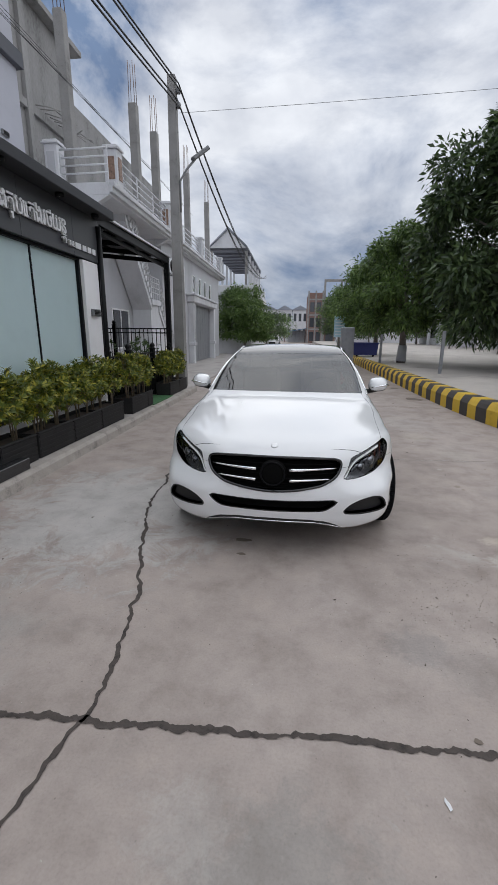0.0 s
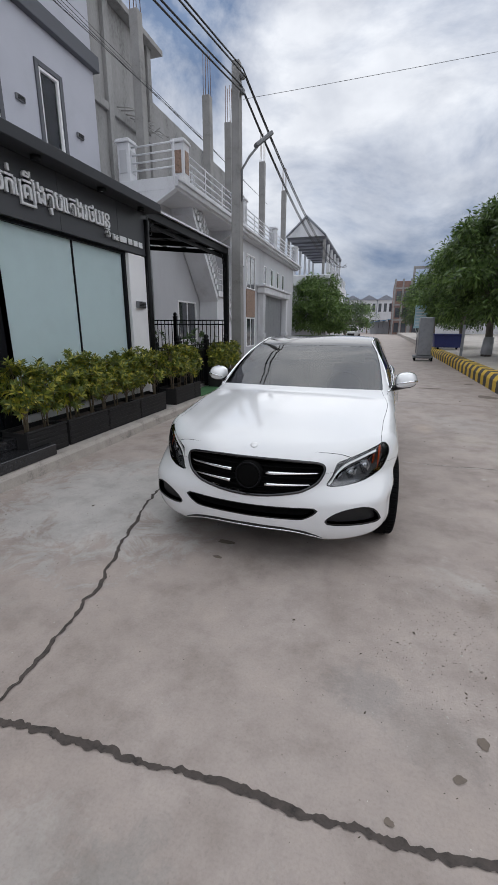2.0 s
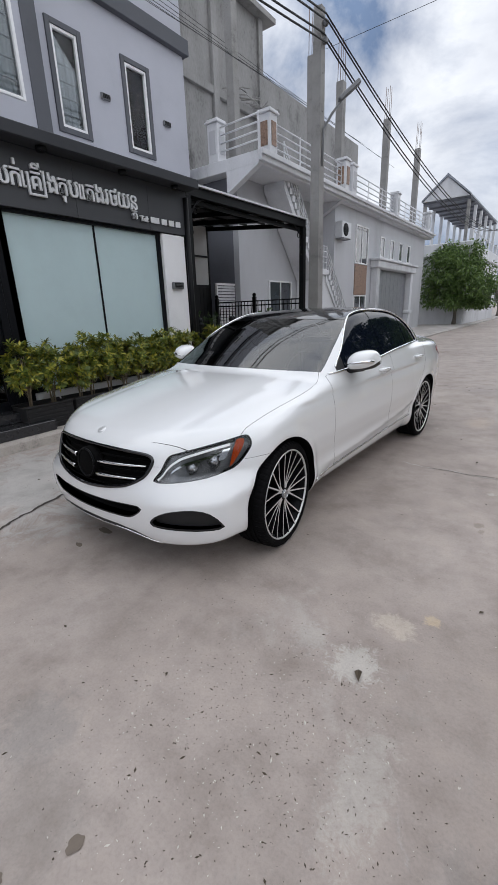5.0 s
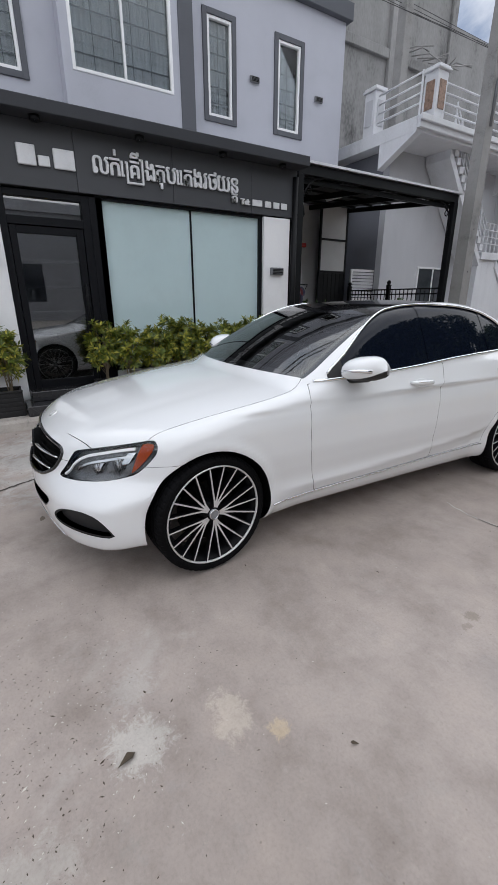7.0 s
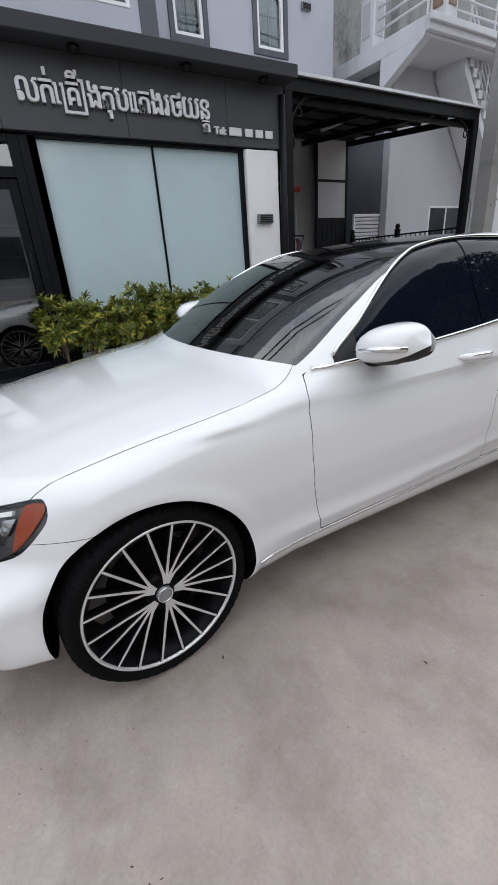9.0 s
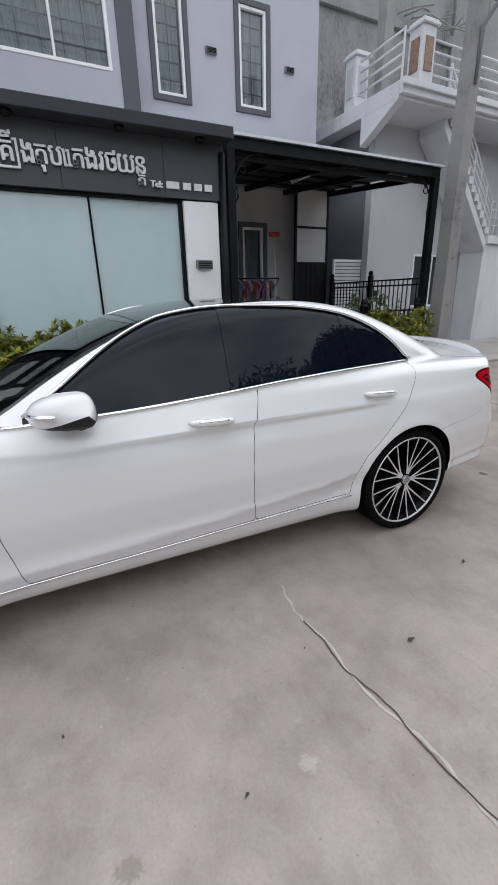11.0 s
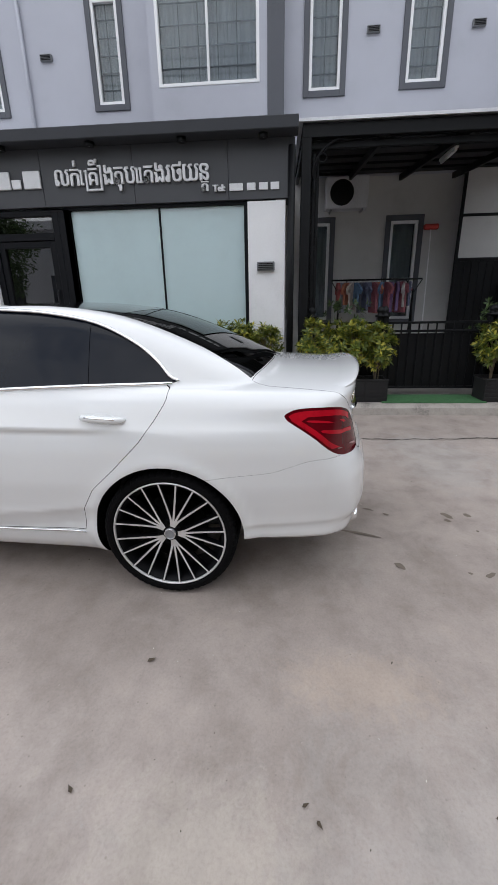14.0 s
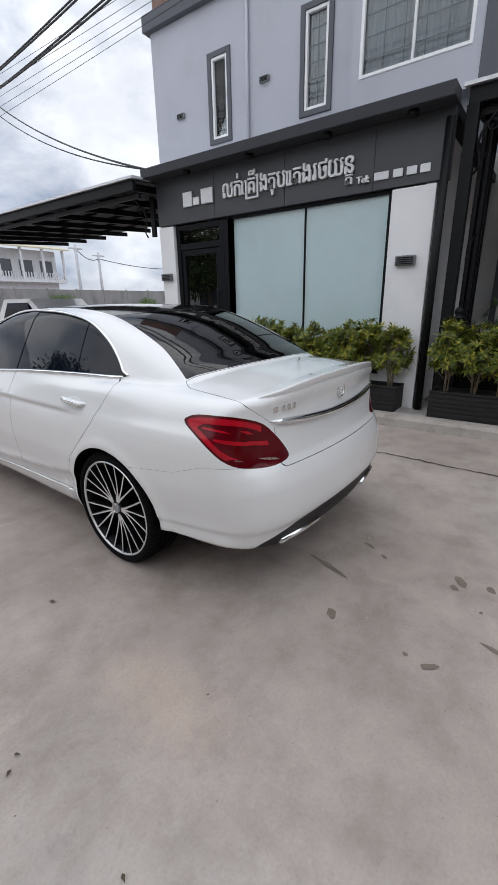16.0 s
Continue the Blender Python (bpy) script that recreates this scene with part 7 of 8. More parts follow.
    # tail lamps
    tl = panel("tail_lamp", tail, "redlens", (s,), 0.001, 0.006, "red tail lamp cluster")
    # a bright guide bends round the top and the fore edge, with two dim bars inside it
    guide, _h = skin.cut(tail, lambda u, v, z: taf(qt(u, v), z) + 0.012)
    guide, _h = skin.cut(guide, lambda u, v, z: -(taf(qt(u, v), z) + 0.038))
    guide, _h = skin.cut(guide, lambda u, v, z: np.maximum(0.70 - qt(u, v), 0.775 - z))
    panel("light_guide", guide, "redbright", (s,), -0.0015, 0, "bright red light guide", tl)
    for zc, dz in ((0.893, 0.007), (0.845, 0.010)):
        bar_, _h = skin.cut(tail, lambda u, v, z: np.maximum(np.abs(z - zc - 0.10 * (qt(u, v) - 0.85)) - dz, taf(qt(u, v), z) + 0.046))
        panel("light_bar", bar_, "redbright", (s,), -0.0015, 0, "bright red light bar", tl)
    bar_, _h = skin.cut(tail, lambda u, v, z: np.maximum(np.abs(z - 0.757 - 0.10 * (qt(u, v) - 0.7)) - 0.006, np.maximum(taf(qt(u, v), z) + 0.014, qt(u, v) - 0.90)))
    panel("reverse_lamp", bar_, "backlens", (s,), -0.0015, 0, "paler strip at the lamp's foot", tl)

    # air intakes beside the grille
    panel("side_intake", sidein, "matt", (s,), 0.035, 0, "black side air intake")
    rim_, _h = skin.cut(sidein, lambda u, v, z: -(sif(qf(u, v), z) + 0.010))
    panel("intake_frame", rim_, "matt", (s,), 0.004, 0.035)

    # exhaust tip
    ex = Mesh()
    yv = [tail_at(vv, 0.315) + 0.002 for vv in (0.28, 0.43, 0.58)]
    ex.tube([(s * 0.28, yv[0], 0.318), (s * 0.43, yv[1], 0.316), (s * 0.58, yv[2], 0.316)], 0.018, 10, flat=0.9)
    part("exhaust_trim", ex, "chrome", CAR, "chrome exhaust trim")

# grille
panel("grille_back", grille, "under", inset=0.06, lip=0, label="dark grille opening")
gr = Mesh()
gl_ = smooth_loop(GRILLE, 4)
half = [p for p in gl_ if p[0] >= 0.0]
half.sort(key=lambda p: math.atan2(p[1] - 0.59, p[0]))
rim = [(v, nose_at(v, z) + 0.001, z) for v, z in half]
rim = rim + [(-v, y, z) for v, y, z in rim[::-1]]
gr.tube(rim + [rim[0]], 0.010, 8)
grl = part("grille", gr, "gloss", CAR, "gloss black grille surround")
for k in range(7):
    z = 0.515 + 0.032 * k
    w = max((v for v, zz in gl_ if abs(zz - z) < 0.025), default=0.3) - 0.01
    part("grille_slat", Mesh().tube([(v, nose_at(abs(v), z) + 0.035, z) for v in np.linspace(-w, w, 15)], 0.0055, 5), "under", grl)
for z, w in ((0.652, 0.45), (0.582, 0.405)):
    for s in (1, -1):
        m = Mesh()
        pts = [(s * v, nose_at(v, z) + 0.004, z - 0.010 * (1 - (v / w))) for v in np.linspace(0.115, w - 0.012, 12)]
        m.tube(pts, [0.013 - 0.008 * (k / 11) for k in range(12)], 8, flat=1.0)
        part("grille_bar", m, "chrome", grl, "polished grille bar")
em = Mesh().lathe([(0.0, 0.030), (0.055, 0.030), (0.085, 0.022), (0.094, 0.010), (0.094, -0.03)][::-1], 32)
part("emblem_disc", em, "under", grl, "plain black round badge", m=Matrix.Translation((0, -0.722, 0.616)) @ Matrix.Rotation(radians(90 - 6), 4, "X"))
part("badge_ring", Mesh().tube([(0.082 * math.cos(a), 0.082 * math.sin(a), 0) for a in [math.tau * k / 32 for k in range(33)]], 0.006, 6), "rimblack", grl, m=Matrix.Translation((0, -0.748, 0.618)) @ Matrix.Rotation(radians(90 - 6), 4, "X"))
hz = top_at(-0.615, 0.0)
part("bonnet_badge", Mesh().lathe([(0.0, 0.005), (0.020, 0.005), (0.026, 0.002), (0.026, -0.005)][::-1], 24), "alloy", CAR, "small round metal badge", m=Matrix.Translation((0, -0.615, hz)) @ Matrix.Rotation(radians(27), 4, "X"))
panel("lower_intake", lowin, "under", inset=0.05, lip=0, label="black lower air intake")
lo_rim, _h = skin.cut(lowin, lambda u, v, z: -(lof(v, z) + 0.007))
panel("intake_frame", lo_rim, "matt", inset=0.003, lip=0.045)
panel("front_lip", lipp, "matt", inset=0.0, lip=0.01, label="black front lip")
lip_z = pchip([0, 0.25, 0.40, 0.47, 0.52], [0.279, 0.275, 0.250, 0.226, 0.212])
lpt = [(v, nose_at(abs(v), float(lip_z(abs(v)))) - 0.002, float(lip_z(abs(v)))) for v in np.linspace(-0.52, 0.52, 25)]
part("lip_strip", Mesh().tube(lpt, 0.0045, 6), "chrome", CAR, "bright lip strip")
panel("diffuser", diff, "matt", inset=0.004, lip=0.01, label="black rear diffuser")

# boot: strip, spoiler lip, badges
stp = [(v, tail_at(abs(v), 0.878 + 0.11 * v * v) + 0.004, 0.878 + 0.11 * v * v) for v in np.linspace(-0.585, 0.585, 25)]
sm_ = Mesh()
q = len(stp)
sm_.tube(stp, [0.007 + 0.012 * math.sqrt(max(0.0, 1 - abs(2 * k / (q - 1) - 1) ** 6)) for k in range(q)], 8)
part("boot_strip", sm_, "chrome", CAR, "chrome strip across the boot lid")
spv = np.linspace(-0.63, 0.63, 41)
sl = Mesh()
vs = []
for v in spv:
    av = abs(v)
    e = max(0.0, 1 - (av / 0.63) ** 6)
    ur = min(tail_at(av, 1.03), 3.825 - 0.16 * av ** 2) + 0.004
    zt = lambda d: top_at(ur - d, av)
    vs += [(v, ur - 0.13, zt(0.13) - 0.003), (v, ur - 0.09, zt(0.09) + 0.002 * e - 0.001), (v, ur - 0.045, zt(0.045) + 0.009 * e - 0.001), (v, ur - 0.010, zt(0.035) + 0.017 * e - 0.002), (v, ur + 0.005 * e, zt(0.035) + 0.019 * e - 0.003), (v, ur + 0.006 * e, zt(0.035) + 0.012 * e - 0.004), (v, ur - 0.006, zt(0.035) - 0.022)]
sl.add(vs, [[7 * i + k, 7 * i + k + 1, 7 * i + 8 + k, 7 * i + 7 + k][::-1] for i in range(len(spv) - 1) for k in range(6)], 0, True)
part("spoiler", sl, "paint", CAR, "white boot spoiler lip")
by = tail_at(0.0, 0.975)
part("boot_badge", Mesh().tube([(0.036 * math.cos(a), 0.036 * math.sin(a), 0) for a in [math.tau * k / 28 for k in range(29)]], 0.005, 6).lathe([(0.0, 0.004), (0.006, 0.004), (0.008, 0.0)][::-1], 12), "chrome", CAR, "small round chrome badge", m=Matrix.Translation((0, by + 0.004, 0.975)) @ Matrix.Rotation(radians(-86), 4, "X"))
for k, w in enumerate((0.030, 0.026, 0.026, 0.026)):
    v = 0.56 - 0.036 * k - (0.012 if k else 0)
    part("badge_bar", Mesh().box(v - w / 2, v + w / 2, tail_at(v, 0.968) - 0.004, tail_at(v, 0.968) + 0.006, 0.954, 0.982, 0.004), "chrome", CAR)

# wheels
def wheel_meshes():
    tyre = Mesh()
    R, B = 0.336, 0.284
    prof = [(B - 0.012, -0.100), (0.293, -0.110), (0.314, -0.111), (0.324, -0.1055), (R - 0.003, -0.094), (R, -0.060), (R - 0.007, -0.0595), (R - 0.007, -0.052)]
    for x in (-0.035, 0.0, 0.035):
        prof += [(R - 0.007, x - 0.016), (R, x - 0.0155), (R, x + 0.0095), (R - 0.007, x + 0.010)]
    prof += [(R - 0.007, 0.0595), (R, 0.060), (R - 0.003, 0.094), (0.324, 0.1055), (0.314, 0.111), (0.300, 0.1115), (0.299, 0.110), (0.293, 0.1085), (B, 0.101)]
    n = 232
    vs = []
    for r, x in prof:
        cut = 0.0045 if abs(x) > 0.058 and r > 0.32 else 0.0
        for k in range(n):
            a = math.tau * (k + 10 * abs(x)) / n
            q = r - (cut if k % 4 == 0 else 0.0)
            vs.append((x, q * math.cos(a), q * math.sin(a)))
    tyre.add(vs, [[i * n + k, i * n + (k + 1) % n, (i + 1) * n + (k + 1) % n, (i + 1) * n + k] for i in range(len(prof) - 1) for k in range(n)], 0, False)
    rim = Mesh()
    rim.lathe([(B - 0.010, -0.10), (0.250, -0.09), (0.240, 0.0), (0.258, 0.085), (B - 0.010, 0.096), (B - 0.001, 0.102)], 80, axis="x")
    lip = Mesh()
    lip.lathe([(B - 0.0095, 0.096), (B - 0.0085, 0.1035), (B - 0.0055, 0.1065), (B - 0.001, 0.1065), (B + 0.001, 0.103)], 80, axis="x")
    back = Mesh()
    back.lathe([(0.0, -0.02), (0.17, -0.02), (0.175, 0.0), (0.175, 0.012), (0.0, 0.012)], 40, axis="x")
    # long tapered bar, machined face (slot 0) on black flanks (slot 1); the outer two of four lean apart
    def bar(lean):
        spoke = Mesh()
        rows = []
        for r, f, w, x in ((0.038, 0.30, 0.0062, 0.082), (0.075, 0.52, 0.0056, 0.080), (0.15, 0.84, 0.0046, 0.086), (B - 0.007, 1.0, 0.0040, 0.1035)):
            a = radians(lean * f)
            c, d = Vector((0, -math.sin(a) * r, math.cos(a) * r)), Vector((0, math.cos(a), math.sin(a)))
            rows.append([c + d * w + Vector((x, 0, 0)), c - d * w + Vector((x, 0, 0)), c - d * (w + 0.0025) + Vector((x - 0.004, 0, 0)), c - d * w * 1.3 + Vector((x - 0.035, 0, 0)), c + d * w * 1.3 + Vector((x - 0.035, 0, 0)), c + d * (w + 0.0025) + Vector((x - 0.004, 0, 0))])
        vs = [p for r in rows for p in r]
        for i in range(len(rows) - 1):
            spoke.add(vs[6 * i:6 * i + 12], [[0, 1, 7, 6]], 0)
            spoke.add(vs[6 * i:6 * i + 12], [[1, 2, 8, 7], [2, 3, 9, 8], [3, 4, 10, 9], [4, 5, 11, 10], [5, 0, 6, 11]], 1)
        return spoke.data("spoke", ["alloy", "rimblack"])
    hub = Mesh()
    hub.lathe([(0.0, 0.080), (0.040, 0.080), (0.046, 0.077), (0.058, 0.066), (0.070, 0.055), (0.074, 0.0)][::-1], 36, axis="x")
    cap = Mesh()
    cap.lathe([(0.0, 0.0925), (0.022, 0.0920), (0.0285, 0.0905), (0.0290, 0.080)][::-1], 28, axis="x")
    ring = Mesh()
    ring.tube([(0.0925, 0.0265 * math.cos(a), 0.0265 * math.sin(a)) for a in [math.tau * k / 28 for k in range(29)]], 0.0028, 6)
    bolt = Mesh()
    bolt.lathe([(0.0, 0.0765), (0.0095, 0.0765), (0.0105, 0.069)][::-1], 10, (0, 0, 0.052), "x")
    well = Mesh()
    well.lathe([(0.0, 0.0815), (0.0125, 0.0815), (0.013, 0.075)][::-1], 14, (0, 0, 0.054), "x")
    return {"tyre": tyre.data("tyre", "rubber"), "rim": rim.data("rim", "rimblack"), "rim_lip": lip.data("rim_lip", "alloy"), "brake": back.data("brake", "under"), "spokes": {a: bar(a) for a in (-27, -9, 9, 27)}, "hub": hub.data("hub", "rimblack"), "hub_cap": cap.data("hub_cap", "steel"), "cap_ring": ring.data("cap_ring", "chrome"), "bolt": bolt.data("bolt", "steel"), "bolt_well": well.data("bolt_well", "under")}


WM = wheel_meshes()
# front wheels steered a little towards the kerb with the trees
for s in (1, -1):
    for c, off, spin, steer in ((A0, 0.790, 50.0, 6.0), (A1, 0.776, 52.0, 0.0)):
        m = Matrix.Translation((s * off, c, 0.336)) @ Matrix.Rotation(radians(steer) + (0 if s > 0 else math.pi), 4, "Z") @ Matrix.Rotation(radians(spin), 4, "X")
        w = part("wheel", WM["tyre"], "rubber", CAR, "low-profile tyre on a black and silver multi-spoke rim", m=m)
        for nm in ("rim", "rim_lip", "brake", "hub", "hub_cap", "cap_ring"):
            part(nm, WM[nm], "alloy", w)
        for k in range(20):
            part("spoke", WM["spokes"][(-27, -9, 9, 27)[k % 4]], "alloy", w, m=Matrix.Rotation(radians(72 * (k // 4)), 4, "X"))
        for k in range(5):
            turned = Matrix.Rotation(radians(36 + 72 * k), 4, "X")
            part("bolt_well", WM["bolt_well"], "under", w, m=turned)
            part("bolt", WM["bolt"], "steel", w, m=turned @ Matrix.Translation((0.004, 0, 0)))

# cabin, dimly seen through the glass
cab = Mesh()
cab.box(-0.66, 0.66, 0.62, 0.95, 0.86, 0.955, 0.03).box(-0.70, 0.70, 0.55, 3.2, 0.30, 0.36, 0.01)
part("dashboard", cab, "dash", CAR, "dark dashboard")
for v in (-0.37, 0.37):
    st_ = Mesh()
    st_.box(v - 0.25, v + 0.25, 1.30, 1.78, 0.42, 0.60, 0.06).box(v - 0.24, v + 0.24, 1.74, 1.92, 0.55, 1.14, 0.07).box(v - 0.13, v + 0.13, 1.80, 1.92, 1.13, 1.30, 0.05)
    part("front_seat", st_, "seat", CAR, "dark leather front seat")
rs_ = Mesh()
rs_.box(-0.62, 0.62, 2.20, 2.65, 0.42, 0.60, 0.06).box(-0.60, 0.60, 2.62, 2.85, 0.55, 1.10, 0.08).box(-0.56, 0.56, 2.85, 3.25, 0.98, 1.02, 0.02)
part("rear_seat", rs_, "seat", CAR, "dark rear bench")
sw = Mesh()
sw.tube([(0.37 + 0.18 * math.cos(a), 1.10 + 0.05 * math.sin(a), 0.93 + 0.17 * math.sin(a)) for a in [math.tau * k / 24 for k in range(25)]], 0.014, 6)
part("steering_wheel", sw, "dash", CAR)
mirr = Mesh().box(-0.12, 0.12, 1.13, 1.16, 1.235, 1.295, 0.02)
part("inside_mirror", mirr, "matt", CAR)


# ---- planters with shrubs ----
def leaf_rosette(vs, fs, c, axis, n, length, width, rnd, droop=0.25):
    """A whorl of pointed leaves round a shoot."""
    axis = Vector(axis).normalized()
    a = axis.orthogonal().normalized()
    b = axis.cross(a)
    off = rnd.uniform(0, 6.28)
    for k in range(n):
        t = off + k * 2.4
        lift = rnd.uniform(0.15, 1.1)
        d = ((a * math.cos(t) + b * math.sin(t)) + axis * lift).normalized()
        L = length * rnd.uniform(0.7, 1.15)
        w = width * rnd.uniform(0.8, 1.2)
        side = d.cross(axis).normalized()
        up = side.cross(d)
        p0 = Vector(c) + axis * rnd.uniform(-0.03, 0.03)
        p1 = p0 + d * L * 0.5 + up * (-0.02 * L)
        p2 = p0 + d * L - axis * droop * L * 0.4
        o = len(vs)
        vs += [tuple(p0), tuple(p1 + side * w + up * 0.25 * w), tuple(p2), tuple(p1 - side * w + up * 0.25 * w), tuple(p1 - up * 0.1 * w)]
        fs += [[o, o + 1, o + 4], [o + 1, o + 2, o + 4], [o + 2, o + 3, o + 4], [o + 3, o, o + 4]]


def planter(x, y, L, label, shrubs, seed, width=0.34, height=0.29, top=1.22, turn=0.0, z=0.128):
    """A ribbed trough on the apron; the shrubs in it are things of their own."""
    p = thing("planter_box", (x, y, z), label, "planter", "black planters before the shop")
    hw = L / 2
    m = Mesh()
    m.box(-width / 2, width / 2, -hw, -hw + 0.02, 0, height, 0.004).box(-width / 2, width / 2, hw - 0.02, hw, 0, height, 0.004)
    m.box(-width / 2, -width / 2 + 0.02, -hw + 0.02, hw - 0.02, 0, height, 0.004).box(width / 2 - 0.02, width / 2, -hw + 0.02, hw - 0.02, 0, height, 0.004)
    part("box", m, "planter", p)
    for k in range(5):
        zz = 0.03 + 0.052 * k
        part("rib", Mesh().box(width / 2 + 0.0005, width / 2 + 0.008, -hw + 0.01, hw - 0.01, zz, zz + 0.036, 0.003), "planter", p)
    part("rim", Mesh().box(width / 2 - 0.03, width / 2 + 0.014, -hw - 0.005, hw + 0.005, height, height + 0.018, 0.004), "planter", p)
    part("rim", Mesh().box(-width / 2 - 0.014, -width / 2 + 0.03, -hw - 0.005, hw + 0.005, height, height + 0.018, 0.004), "planter", p)
    part("soil", Mesh().box(-width / 2 + 0.02, width / 2 - 0.02, -hw + 0.02, hw - 0.02, 0.02, height - 0.03, 0.01), "soil", p)
    rnd = random.Random(seed)
    for k in range(shrubs):
        yy = y - hw + L * (k + 0.5) / shrubs + rnd.uniform(-0.03, 0.03)
        shrub(x + rnd.uniform(-0.03, 0.05), yy, z + height - 0.04, top + rnd.uniform(-0.10, 0.08), rnd.randrange(10 ** 6))


def shrub(x, y, z, top, seed, spread=0.20):
    rnd = random.Random(seed)
    t = thing("shrub", (x, y, z), "yellow-green bushy potted shrub in a black planter", "shrub", "shrubs before the shop")
    h = top - z
    vs, fs = [], []
    st = Mesh()
    for k in range(5):
        a = rnd.uniform(0, 6.28)
        tip = (rnd.uniform(0.02, 0.10) * math.cos(a), rnd.uniform(0.02, 0.12) * math.sin(a), h * rnd.uniform(0.45, 0.8))
        st.tube([(0.02 * math.cos(a), 0.02 * math.sin(a), 0), (tip[0] * 0.4, tip[1] * 0.4, tip[2] * 0.5), tip], [0.009, 0.007, 0.004], 5)
    for k in range(88):
        # a rounded head of whorls, bare about the foot
        az, up = rnd.uniform(0, 6.28), rnd.uniform(-0.85, 1.0)
        r = rnd.uniform(0.62, 1.0)
        flat = math.sqrt(1 - up * up)
        c = (spread * r * flat * math.cos(az), spread * 1.04 * r * flat * math.sin(az), h * (0.60 + 0.38 * r * up))
        if k % 3 == 0:
            st.tube([(c[0] * 0.2, c[1] * 0.2, c[2] * 0.55), c], [0.004, 0.002], 4, caps=False)
        leaf_rosette(vs, fs, c, (c[0] * 2.2, c[1] * 2.2, 0.25 + 0.35 * up), 15, 0.092, 0.0125, rnd)
    part("stem", st, "stem", t, "thin forked brown stem")
    part("foliage", Mesh().add(vs, fs, 0, False), "hedge", t, "whorled yellow-green leaves")


for y, L, n, tp, sd in ((2.55, 0.46, 2, 1.24, 11), (3.97, 0.60, 2, 1.18, 1), (4.70, 0.78, 3, 1.20, 2), (5.50, 0.80, 3, 1.17, 3), (6.32, 0.82, 3, 1.22, 4), (7.52, 0.82, 3, 1.20, 5), (8.08, 0.30, 1, 1.16, 6), (9.86, 0.80, 3, 1.15, 7), (10.62, 0.70, 2, 1.14, 8)):
    planter(-3.08, y, L, "ribbed black plastic planter trough standing on the apron", n, sd, top=tp)
# darker pot plants behind the gate
for x, y, tp, sd in ((-3.75, 7.75, 1.42, 31), (-3.9, 9.9, 1.38, 32), (-3.8, 10.5, 1.46, 33)):
    pot = thing("flower_pot", (x, y, 0.127), "dark round flower pot behind the fence", "pot")
    part("pot", Mesh().lathe([(0.0, 0.0), (0.13, 0.0), (0.17, 0.34), (0.18, 0.36), (0.155, 0.36), (0.145, 0.30), (0.0, 0.30)], 20), "planter", pot)
    rnd = random.Random(sd)
    vs, fs = [], []
    for k in range(46):
        a, r, zz = rnd.uniform(0, 6.28), 0.30 * math.sqrt(rnd.random()), 0.36 + (tp - 0.5) * rnd.random() ** 0.8
        leaf_rosette(vs, fs, (r * math.cos(a), r * math.sin(a), zz), (math.cos(a), math.sin(a), 0.6), 9, 0.10, 0.016, rnd)
    bush = thing("potted_bush", (x, y, 0.43), "dark green bush in a pot behind the fence", "bush")
    part("foliage", Mesh().add([(a, b, c - 0.30) for a, b, c in vs], fs), "mango", bush)
    part("stem", Mesh().tube([(0, 0, -0.02), (0.02, 0.01, tp * 0.5)], [0.02, 0.008], 6), "stem", bush)


